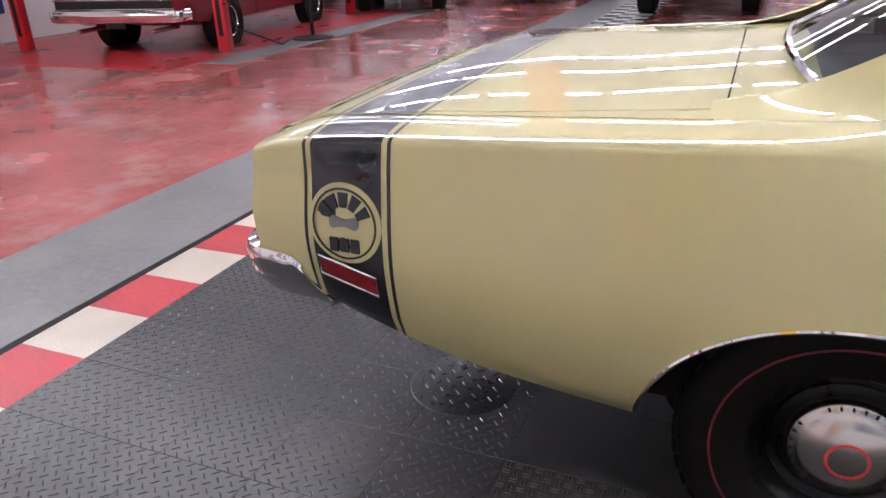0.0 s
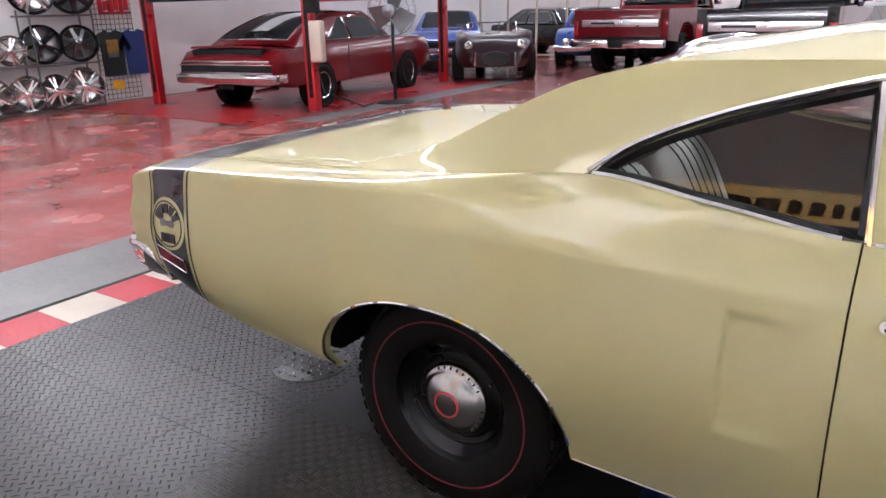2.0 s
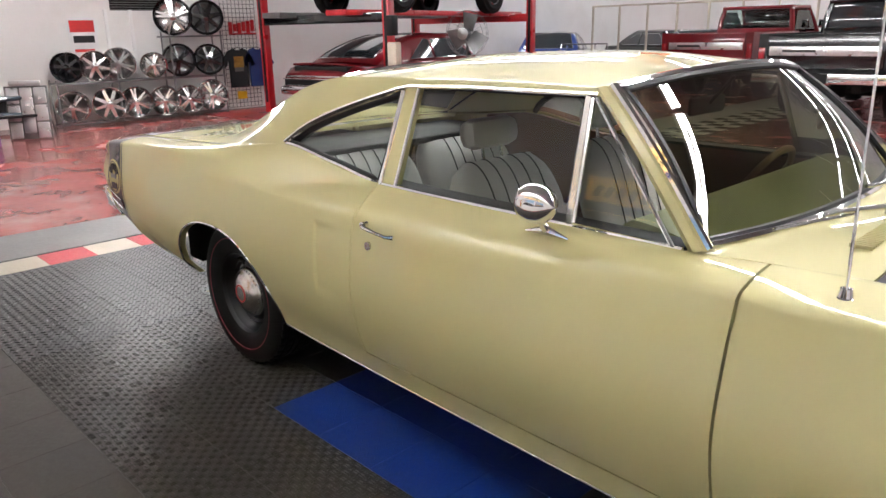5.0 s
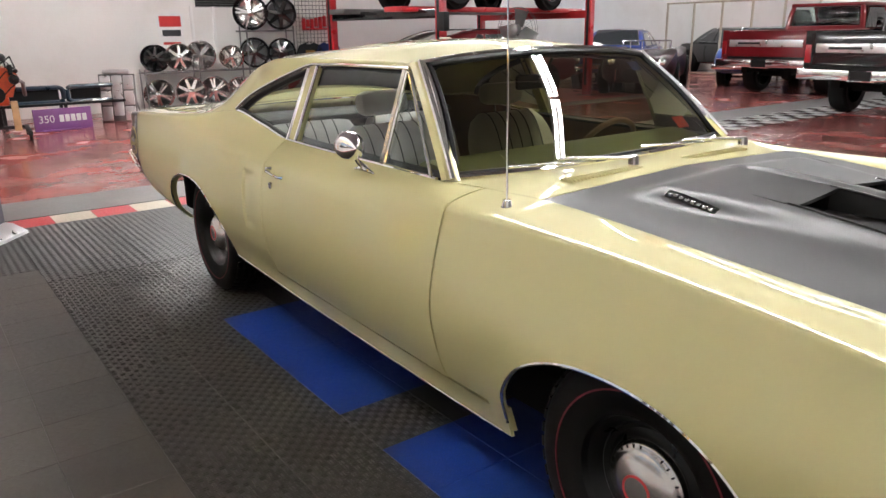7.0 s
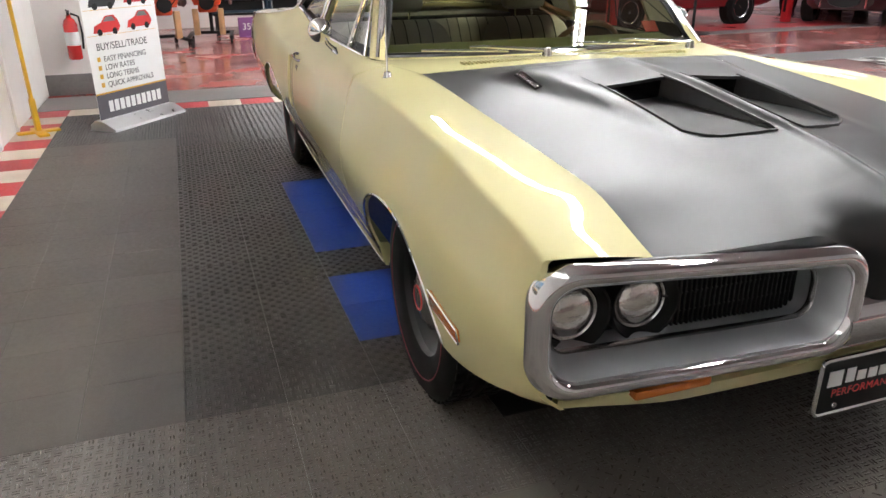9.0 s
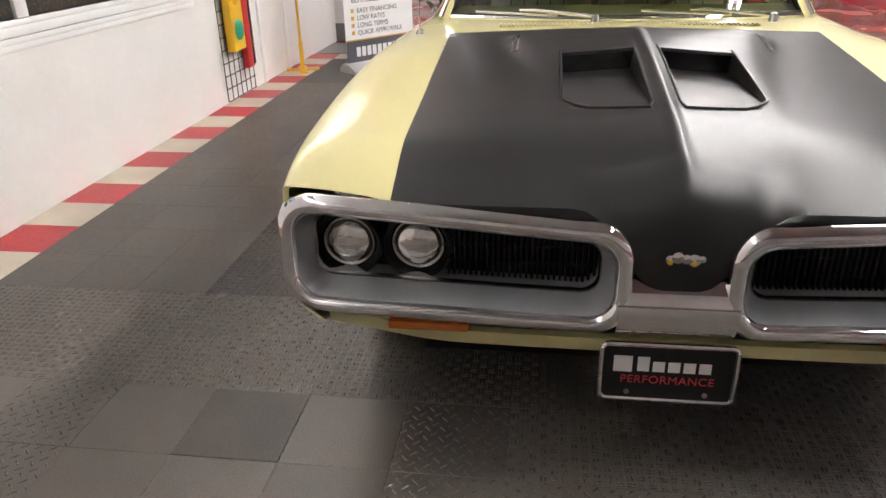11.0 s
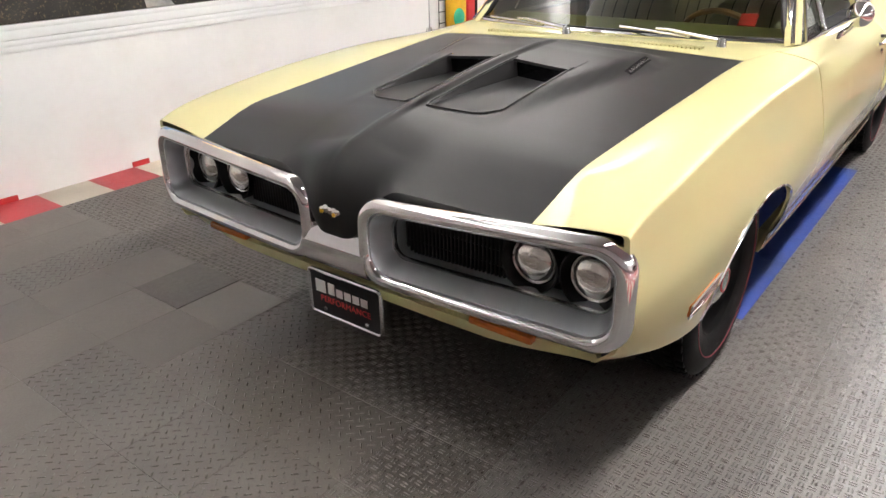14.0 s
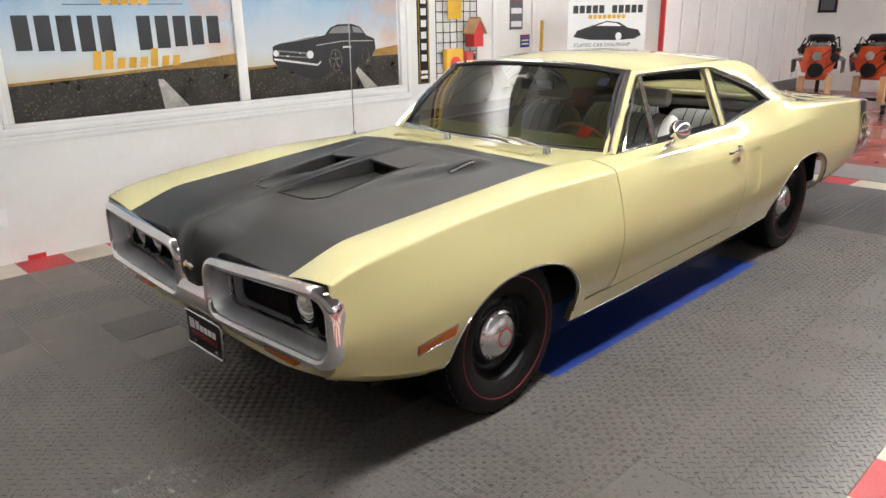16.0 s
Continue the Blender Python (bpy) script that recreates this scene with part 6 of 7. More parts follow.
wire_panel("wire_panel", "black wire grid panel against the back wall", 0.85, 2.5, 0.085, west(5.15, 0.0))
cs = thing("script_sign", "red script sign shape hung on the wire grid", "sign")
cs.matrix_basis = west(5.28, 1.5, BX + 0.04)
for k in range(6):
    part("letter_shape", box(0.10 * k, 0.10 * k + 0.085, -0.02, 0, 0.03 * (k % 2), 0.16 + 0.05 * (k == 0) + 0.02 * k, 0.008), LIFTRED, cs)
part("swash", box(0.0, 0.62, -0.016, -0.004, -0.03, 0.0, 0.004), LIFTRED, cs)


def shirt(y, mat, label, chest):
    s = thing("t_shirt", label, "shirt", group="hung shirts")
    s.matrix_basis = west(y, 0.42, BX + 0.05)
    out = [(-0.20, 0.0), (-0.21, 0.55), (-0.30, 0.40), (-0.37, 0.46), (-0.24, 0.72), (-0.10, 0.78), (-0.05, 0.745), (0.05, 0.745), (0.10, 0.78), (0.24, 0.72), (0.37, 0.46), (0.30, 0.40), (0.21, 0.55), (0.20, 0.0)]
    part("cloth", prism(out, "y", -0.035, 0.0), mat, s)
    if chest:
        part("chest_print", flat(rect(-0.11, 0.40, 0.22, 0.22), 0.035, 0.037), HILL, s)
        part("chest_print", flat(rect(-0.10, 0.32, 0.20, 0.08), 0.035, 0.037), STEELGREY, s)
    part("hanger", tube([(-0.22, 0.0, 0.70), (0, 0.0, 0.80), (0.22, 0.0, 0.70)], 0.006, 5), DULL, s)


shirt(5.42, CLOTHBLACK, "black t-shirt with a chest print on the wire grid", True)
shirt(5.88, CLOTHBLUE, "plain blue t-shirt on the wire grid", False)
yc = whole("price_card", box(0, 0.22, -0.004, 0, 0, 0.16), YELLOW, "yellow card low on the wire grid", "card")
yc.matrix_basis = west(5.35, 0.18, BX + 0.04)

# engines on stands
def engine(at, turn, label):
    e = thing("engine_on_stand", label, "engine", at, turn, "display engines")
    part("block", join(prism([(-0.20, 0.62), (0.20, 0.62), (0.30, 0.92), (0.16, 1.02), (-0.16, 1.02), (-0.30, 0.92)], "x", -0.32, 0.32), box(-0.30, 0.26, -0.15, 0.15, 0.50, 0.63, 0.03)), ENGINERED, e, "orange engine block")
    for s in (-1, 1):
        part("rocker_cover", xf(box(-0.28, 0.28, -0.07, 0.07, 0, 0.08, 0.02), pose(0, s * 0.22, 0.96, s * -38, 0, 0)), GLOSSB, e)
        for k in range(4):
            part("exhaust_pipe", tube([(-0.21 + k * 0.14, s * 0.26, 0.86), (-0.21 + k * 0.14, s * 0.36, 0.80), (-0.1 + k * 0.07, s * 0.36, 0.62)], 0.024, 8), STEELGREY, e)
    part("intake", box(-0.2, 0.2, -0.12, 0.12, 1.0, 1.08, 0.02), STEELGREY, e)
    part("air_cleaner", xf(stand([(0.001, 0.0), (0.19, 0.0), (0.20, 0.02), (0.20, 0.07), (0.17, 0.10), (0.001, 0.11)], 28), pose(0, 0, 1.10)), BLACK, e)
    part("pulley", xf(lathe([(0.001, -0.03), (0.11, -0.03), (0.115, 0.0), (0.10, 0.03), (0.001, 0.03)], 24), pose(0.38, 0, 0.66, 0, 0, 90)), BLACK, e)
    part("fan_pulley", xf(lathe([(0.001, -0.03), (0.07, -0.03), (0.075, 0.0), (0.001, 0.03)], 20), pose(0.38, 0, 0.88, 0, 0, 90)), DULL, e)
    part("carburettor", join(box(-0.09, 0.09, -0.07, 0.07, 1.07, 1.13, 0.01), box(-0.16, 0.16, -0.10, 0.10, 1.05, 1.08, 0.01)), DULL, e)
    part("distributor", xf(stand([(0.001, 0.15), (0.045, 0.14), (0.055, 0.08), (0.03, 0.06), (0.025, 0.0)], 16), pose(-0.30, 0.0, 1.02)), BLACK, e)
    for s in (-1, 1):
        part("alternator", xf(lathe([(0.001, -0.07), (0.06, -0.06), (0.07, 0.0), (0.06, 0.06), (0.001, 0.07)], 18), pose(0.34, s * 0.25, 0.86, 0, 0, 90)), DULL if s < 0 else BLACK, e)
        part("bracket", box(0.24, 0.36, s * 0.22 - 0.03, s * 0.22 + 0.03, 0.92, 1.06, 0.01), BLACK, e)
        part("mount_plate", box(-0.34, -0.30, s * 0.17 - 0.10, s * 0.17 + 0.10, 0.64, 0.98, 0.01), BLACK, e)
    part("belt", tube([(0.40, 0.11 * math.cos(a) + (0.16 if math.cos(a) > 0 else 0), 0.66 + 0.11 * math.sin(a) + (0.2 if math.cos(a) > 0 else 0)) for a in spread(0, 2 * math.pi, 21)[:-1]], 0.008, 5, True), RUBBER, e)
    for k in range(4):
        part("plug_lead", tube([(-0.30, 0.0, 1.15), (-0.2 + 0.12 * k, 0.12, 1.17), (-0.2 + 0.13 * k, 0.27, 1.0)], 0.006, 5), BLACK, e)
        part("plug_lead", tube([(-0.30, 0.0, 1.15), (-0.2 + 0.12 * k, -0.12, 1.17), (-0.2 + 0.13 * k, -0.27, 1.0)], 0.006, 5), BLACK, e)
    for k in range(6):
        part("hose", tube([(-0.1 + 0.05 * k, 0.1 - 0.05 * k, 1.05), (0.0 + 0.06 * k, 0.25 - 0.09 * k, 1.16), (0.2, 0.3 - 0.12 * k, 0.95)], 0.012, 6), RUBBER, e)
    st = part("engine_stand", join(box(-0.5, 0.5, -0.36, -0.30, 0.10, 0.15, 0.006), box(-0.5, 0.5, 0.30, 0.36, 0.10, 0.15, 0.006), box(-0.5, -0.44, -0.36, 0.36, 0.10, 0.15, 0.006), box(-0.48, -0.42, -0.03, 0.03, 0.15, 0.85, 0.006)), BLACK, e, "black wheeled engine stand")
    for x in (-0.46, 0.46):
        for y in (-0.33, 0.33):
            part("caster", xf(lathe([(0.001, -0.02), (0.045, -0.02), (0.05, 0.0), (0.045, 0.02), (0.001, 0.02)], 16), pose(x, y, 0.05)), RUBBER, st)
    for y in (-0.2, 0.2):
        part("wood_prop", box(0.20, 0.30, y - 0.045, y + 0.045, 0.15, 0.56, 0.006), PINEWOOD, st, "pine prop block")


engine((-9.30, -1.75, -0.012), 15, "orange V8 engine with black covers on a wheeled stand")
engine((-9.75, -0.98, -0.012), -5, "orange V8 engine on a black stand with pine props")
b350 = thing("engine_sign", "purple board sign with white lettering on the red floor", "sign", (-10.4, -0.48, -0.012), 97)
part("board", box(0, 0.86, -0.02, 0.02, 0.0, 0.34, 0.004), PURPLE, b350)
lettering("print_text", "350", 0.16, PAPER, b350, pose(0.06, -0.022, 0.13, 90, 0, 0), 0.001)
for k in range(5):
    part("letter_shape", box(0.37 + k * 0.085, 0.435 + k * 0.085, -0.023, -0.02, 0.13, 0.24), PAPER, b350)
part("foot", box(0.1, 0.76, -0.08, 0.10, 0, 0.02), PURPLE, b350)
tb = thing("bumper_bench", "low dark bench carrying teal car body parts", "bench", (-11.2, -0.9, -0.012), 90)
part("bench_top", box(0, 2.1, -0.25, 0.25, 0.34, 0.38, 0.006), BLACK, tb)
for x in (0.1, 1.0, 2.0):
    for y in (-0.2, 0.2):
        part("leg", box(x - 0.025, x + 0.025, y - 0.025, y + 0.025, 0, 0.34), BLACK, tb)
for k, x in enumerate((0.02, 1.08)):
    bl = thing("grille_shell", "dark teal painted car grille shell on a bench", "car part", (-11.2, -0.9 + x, 0.37), 90, "grille shells")
    part("shell", join(*[tube([(u, -0.1 + dy, v) for u, v in rounded(0.0, 1.0, 0.0, 0.24, 0.08)], 0.035, 8, True) for dy in (0.0, 0.07)]), TEAL, bl)
    part("recess", box(0.06, 0.94, 0.0, 0.02, 0.03, 0.21), BLACK, bl)
pic = thing("framed_picture", "small dark framed pictures on the back wall", "picture")
pic.matrix_basis = west(-3.05, 1.5)
part("frame", flat(rect(0, 0, 0.36, 0.6), 0, 0.02), BLACK, pic)
part("print", flat(rect(0.05, 0.05, 0.26, 0.5), 0.02, 0.022), PRINTGREY, pic)

# the long yellow sign high on the south wall, which the side windows mirror
strip = thing("sign_board", "long yellow sign strip with dark lettering shapes above a blue band", "sign", (-0.05, WY, 2.36))
# Glow is added so the yellow shows brightly enough in the side glass.
part("board", box(-1.5, 1.5, 0.0, 0.018, 0.0, 0.28, 0.003), SIGNGLOW, strip, "yellow sign face with added glow")
part("lower_band", box(-1.5, 1.5, 0.018, 0.022, 0.0, 0.07), BLUEPAINT, strip, "blue lower band")
rnd = random.Random(77)
x = 1.3
while x > -1.35:
    wide = 0.05 + 0.03 * rnd.random()
    part("letter_shape", prism(rounded(x - wide, x, 0.115, 0.205, 0.016), "y", 0.018, 0.021), INK, strip)
    x -= wide + 0.035


# ---- lift and far cars ----
DARKGLASS = surface("dark_car_glass", (0.03, 0.035, 0.04), 0.05, 0, 0.1, 4, 40, coat=1.0)
TAILRED = surface("red_tail_lens", (0.35, 0.01, 0.015), 0.2, 0, 0.1, 20, 200, coat=0.6)


def road_wheel(parent, x, y, r, w, s, rim=CHROME):
    t = part("wheel", lathe([(r * 0.62, -w * 0.5 * s), (r * 0.86, -w * 0.56 * s), (r * 0.97, -w * 0.45 * s), (r, -w * 0.3 * s), (r, w * 0.3 * s), (r * 0.97, w * 0.45 * s), (r * 0.62, w * 0.5 * s)], 36), RUBBER, parent, "black tyre")
    part("rim", lathe([(r * 0.64, -w * 0.49), (r * 0.58, -w * 0.46), (r * 0.52, -w * 0.2), (r * 0.30, -w * 0.22), (r * 0.16, -w * 0.36), (0.001, -w * 0.38)], 30), rim, t, "bright wheel rim")
    for k in range(5):
        part("spoke", xf(box(-r * 0.07, r * 0.07, -w * 0.36, -w * 0.22, r * 0.1, r * 0.6, 0.01), pose(0, 0, 0, 0, 72 * k, 0)), rim, t)
    t.matrix_basis = pose(x, y, r, 0, 0, 0 if s > 0 else 180)
    return t


def saloon(name, label, L, W, zs, cab, paint, at, turn, base=0.30, belt=0.92, wheel_r=0.33, wb=2.85, group="", nose=0.72, tail=0.80):
    """A parked two-door seen across the hall: lower shell, glasshouse, bumpers and wheels."""
    c = thing(name, label, "car", at, turn, group)
    hx = L / 2
    top = rail((-hx, tail - 0.06), (-hx + 0.12, tail + 0.04), (-hx + 0.9, zs[0]), (cab[0], belt), (cab[3], belt), (hx - 0.5, zs[1]), (hx - 0.05, nose + 0.05), (hx, nose))
    low = rail((-hx, 0.46), (-hx + 0.5, 0.34), (-wb / 2, base), (wb / 2, base), (hx - 0.4, 0.32), (hx, 0.42))
    wid = rail((-hx, W * 0.455), (-hx + 0.15, W * 0.49), (-0.4, W * 0.49), (hx - 0.6, W * 0.495), (hx - 0.08, W * 0.47), (hx, W * 0.43))
    rows = []
    for x in spread(-hx, hx, 34):
        w, zt, zl = wid(x), top(x), low(x)
        sec = [(0.0, zl), (0.80, zl), (0.95, zl + 0.05), (0.99, zl + (zt - zl) * 0.4), (1.0, zl + (zt - zl) * 0.62), (0.975, zl + (zt - zl) * 0.85), (0.93, zt - 0.02), (0.84, zt), (0.45, zt + 0.02), (0.0, zt + 0.028)]
        rows.append([(x, -a * w, z) for a, z in sec] + [(x, a * w, z) for a, z in reversed(sec[:-1])])
    V, F = grid(rows)
    n = len(rows[0])
    F += [tuple(range(n)), tuple(range(len(V) - 1, len(V) - n - 1, -1))]
    shell = part("body", (V, F), paint, c)
    x0, x1, x2, x3 = cab
    zr = zs[2]
    wbm, wtm = W * 0.43, W * 0.335
    top_z_at = rail((x0, belt - 0.02), (x0 * 0.72 + x1 * 0.28, belt + (zr - belt) * 0.40), (x1, zr - 0.015), ((x1 + x2) / 2, zr + 0.012), (x2, zr - 0.015), (x2 * 0.42 + x3 * 0.58, belt + (zr - belt) * 0.45), (x3, belt - 0.02))
    half_at = lambda x: wtm + (wbm - wtm) * max(0.0, min(1.0, 1 - (top_z_at(x) - belt) / (zr - belt)))
    g = []
    for x in spread(x0, x3, 30):
        z, w = top_z_at(x), half_at(x)
        half_row = [(wbm, belt - 0.04), (max(w, wbm - (wbm - wtm) * max(0, z - 0.06 - belt) / (zr - belt)), max(belt - 0.035, z - 0.06)), (w * 0.975, max(belt - 0.03, z - 0.022)), (w * 0.86, z), (w * 0.45, z + 0.02), (0, z + 0.026)]
        g.append([(x, -y, zz) for y, zz in half_row] + [(x, y, zz) for y, zz in reversed(half_row[:-1])])
    roof = part("roof", grid(g), paint, c)
    for s in (-1, 1):
        xm = (x1 + x2) / 2 - 0.25
        for xa, xb, xc, xd, nm in ((max(x0 + 0.32, x1 - 0.45), xm - 0.03, xm - 0.03, x1 + 0.10, "quarter_window"), (xm + 0.03, x3 - 0.24, x2 - 0.06, xm + 0.03, "door_window")):
            q = [(xa, s * (wbm - 0.004), belt + 0.03), (xb, s * (wbm - 0.004), belt + 0.03), (xc, s * (wtm + 0.022), zr - 0.085), (xd, s * (wtm + 0.022), zr - 0.085)]
            q = [(x, y + s * 0.012, z) for x, y, z in q]
            part(nm, (q, [(0, 1, 2, 3)]), DARKGLASS, roof)
            part("window_trim", tube(q, 0.008, 5, True), CHROME, roof)
    for xa, xb, nm in ((x0 + 0.12, x1 - 0.05, "rear_window"), (x3 - 0.05, x2 + 0.04, "windscreen")):
        rows_g = [[(x, y, top_z_at(x) + 0.030 - 0.02 * (abs(y) / half_at(x)) ** 2 + 0.004) for y in spread(-half_at(x) * 0.84, half_at(x) * 0.84, 7)] for x in spread(xa, xb, 9)]
        part(nm, grid(rows_g), DARKGLASS, roof)
        part("window_trim", tube(rows_g[0] + [r[-1] for r in rows_g[1:-1]] + rows_g[-1][::-1] + [r[0] for r in rows_g[-2:0:-1]], 0.011, 5, True), CHROME, roof)
    for x in (-wb / 2, wb / 2):
        for s in (-1, 1):
            wl = xf(lathe([(0.02, 0.0), (wheel_r * 1.14, 0.0), (wheel_r * 1.16, 0.02), (wheel_r * 1.16, 0.2)], 30), pose(x, s * (wid(x) - 0.045 + 0.05), wheel_r, 0, 0, 0 if s < 0 else 180))
            part("wheel_arch", wl, UNDER, c, "dark wheel opening")
            road_wheel(c, x, s * (wid(x) - 0.08), wheel_r, 0.21, 1 if s < 0 else -1)
    for end, z in ((-1, 0.52), (1, 0.50)):
        bx = end * (hx + 0.03)
        part("bumper", tube([(bx - end * 0.22, -W * 0.49, z), (bx - end * 0.04, -W * 0.47, z), (bx, -W * 0.3, z), (bx, W * 0.3, z), (bx - end * 0.04, W * 0.47, z), (bx - end * 0.22, W * 0.49, z)], 0.055, 10, squash=1.1), CHROME, c, "chrome bumper")
    part("tail_trim", box(-hx - 0.012, -hx + 0.02, -W * 0.43, W * 0.43, tail - 0.13, tail - 0.09, 0.005), CHROME, c)
    for s in (-1, 1):
        part("tail_light", box(-hx - 0.016, -hx + 0.02, s * W * 0.32 - 0.14, s * W * 0.32 + 0.14, tail - 0.19, tail - 0.135, 0.008), TAILRED, c)
        part("headlight", xf(lathe([(0.001, -0.03), (0.07, -0.02), (0.085, 0.0)], 20), pose(hx, s * W * 0.34, nose - 0.08, 0, 0, 90)), LENS, c)
        part("door_seam", box(-0.62, -0.612, s * W * 0.492 - 0.004, s * W * 0.492 + 0.004, 0.35, belt - 0.04), BLACK, c)
        part("exhaust", tube([(-hx - 0.06, s * 0.55, 0.33), (-hx + 0.5, s * 0.55, 0.33)], 0.03, 10), DULL, c)
    part("plate", box(-hx - 0.03, -hx - 0.015, -0.15, 0.15, 0.36, 0.50, 0.004), BLACK, c, "dark plate")
    part("grille", box(hx - 0.02, hx + 0.012, -W * 0.26, W * 0.26, nose - 0.15, nose - 0.03, 0.006), BLACK, c)
    return c


LT = 8.0
lift = thing("car_lift", "red four-post car lift on a red mat", "car lift", (-9.75, 5.55, 0), LT)
for x in (-1.62, 1.55):
    for y in (0.0, 4.5):
        post = part("post", join(box(x - 0.075, x + 0.075, y - 0.07, y + 0.07, -0.01, 2.3, 0.006)), LIFTRED, lift, "red steel lift post")
        part("foot_plate", box(x - 0.17, x + 0.17, y - 0.17, y + 0.17, -0.012, 0.0, 0.002), STEELGREY, lift)
        part("ladder", box(x - 0.03, x + 0.03, y - 0.076, y - 0.07, 0.2, 2.2), BLACK, post)
for y in (0.0, 4.5):
    part("crossbeam", box(-1.6, 1.53, y - 0.06, y + 0.06, 1.62, 1.78, 0.008), GLOSSB if y == 0 else LIFTRED, lift, "steel crossbeam")
for x in (-0.85, 0.80):
    part("runway", box(x - 0.24, x + 0.24, -0.45, 4.95, 1.74, 1.83, 0.006), STEELGREY if x < 0 else LIFTRED, lift)
part("control_box", box(1.62, 1.78, -0.16, -0.02, 1.40, 1.72, 0.012), BLACK, lift, "black motor control box")
part("oil_tank", xf(box(-0.1, 0.1, -0.07, 0.07, 0, 0.58, 0.025), pose(1.74, -0.09, 0.72)), MATCREAM, lift, "cream plastic oil tank")
part("hose", tube([(1.7, -0.1, 0.72), (1.82, -0.12, 0.3), (2.1, 0.5, 0.02), (1.9, 1.2, 0.0)], 0.012, 6), BLACK, lift)
setting("trim", box(-12.4, -7.95, 4.35, 11.2, -0.012, -0.006), surface("red_mat", (0.42, 0.03, 0.035), 0.3, 0, 0.2, 1.5, 20, place="World", stain=(0.2, 0.02, 0.02), stain_amount=0.5), "bright red painted bay under the lift", "floor mat")
setting("trim", box(-7.95, -7.45, 4.9, 11.2, -0.012, -0.007), CONC, "bare concrete strip beside the lift bay", "floor")
lift_car = saloon("red_coupe", "red classic coupe with open trunk under the lift", 5.1, 1.93, (0.93, 0.95, 1.42), (-2.0, -0.62, 0.42, 1.10), REDPAINT, (-9.70, 7.62, -0.012), 90 + LT, wb=2.84, belt=0.97, tail=0.86, nose=0.80)
lid = part("trunk_lid", thick([[(x, y, 0.895 + 0.075 * (-1.62 - x) / 0.9 + 0.02 * (1 - (y / 0.7) ** 2)) for y in spread(-0.68, 0.68, 9)] for x in spread(-2.50, -1.78, 6)], 0.03, lambda p: p - Vector((0, 0, 1))), REDPAINT, lift_car, "slightly raised trunk lid")
part("trunk_gap", box(-2.50, -1.8, -0.66, 0.66, 0.80, 0.925, 0.01), BLACK, lift_car, "dark open trunk gap")
part("bumper_face", join(box(-2.60, -2.54, -0.90, 0.90, 0.43, 0.585, 0.02), box(-2.60, -2.30, -0.955, -0.90, 0.44, 0.58, 0.02), box(-2.60, -2.30, 0.90, 0.955, 0.44, 0.58, 0.02)), CHROME, lift_car, "broad chrome bumper face")
part("tail_band", box(-2.572, -2.55, -0.86, 0.86, 0.60, 0.70, 0.006), BLACK, lift_car, "black tail band")
for z in (0.595, 0.71):
    part("tail_strip", box(-2.580, -2.55, -0.88, 0.88, z - 0.008, z + 0.008, 0.003), CHROME, lift_car)
upper = saloon("black_coupe", "black classic car raised on the lift", 5.0, 1.9, (0.9, 0.9, 1.32), (-1.5, -0.7, 0.5, 1.0), GLOSSB, (-9.78, 7.75, 1.83), 90 + LT, wb=2.8)
fanm = thing("pedestal_fan", "large grey pedestal fan with a wire guard", "fan", (-7.75, 7.15, -0.012), 200)
part("base", stand([(0.001, 0.05), (0.06, 0.05), (0.30, 0.02), (0.32, 0.0)], 28), BLACK, fanm)
part("pole", tube([(0, 0, 0.04), (0, 0, 1.35)], 0.025, 10), BLACK, fanm)
part("motor", xf(lathe([(0.001, 0.02), (0.09, 0.03), (0.10, 0.2), (0.001, 0.22)], 20), pose(0, 0, 1.42)), STEELGREY, fanm)
for k in range(3):
    bl = [[(u * 0.34, 0.02 * math.sin(v * 2) + 0.05 * v, v * (0.10 + 0.08 * u)) for v in spread(-1, 1, 4)] for u in spread(0.15, 1, 5)]
    part("blade", xf(thick(bl, 0.004, lambda p: p + Vector((0, 1, 0))), pose(0, -0.03, 1.42, 0, 120 * k + 20, 0)), STEELGREY, fanm)
for k in range(24):
    a = 2 * math.pi * k / 24
    part("guard_wire", tube([(0.05 * math.cos(a), -0.10, 1.42 + 0.05 * math.sin(a)), (0.25 * math.cos(a), -0.09, 1.42 + 0.25 * math.sin(a)), (0.38 * math.cos(a), -0.03, 1.42 + 0.38 * math.sin(a))], 0.0025, 4), STEELGREY, fanm)
for r, y in ((0.38, -0.03), (0.25, -0.09), (0.38, 0.05)):
    part("guard_ring", tube([(r * math.cos(a), y, 1.42 + r * math.sin(a)) for a in spread(0, 2 * math.pi, 37)[:-1]], 0.005, 5, True), STEELGREY, fanm)


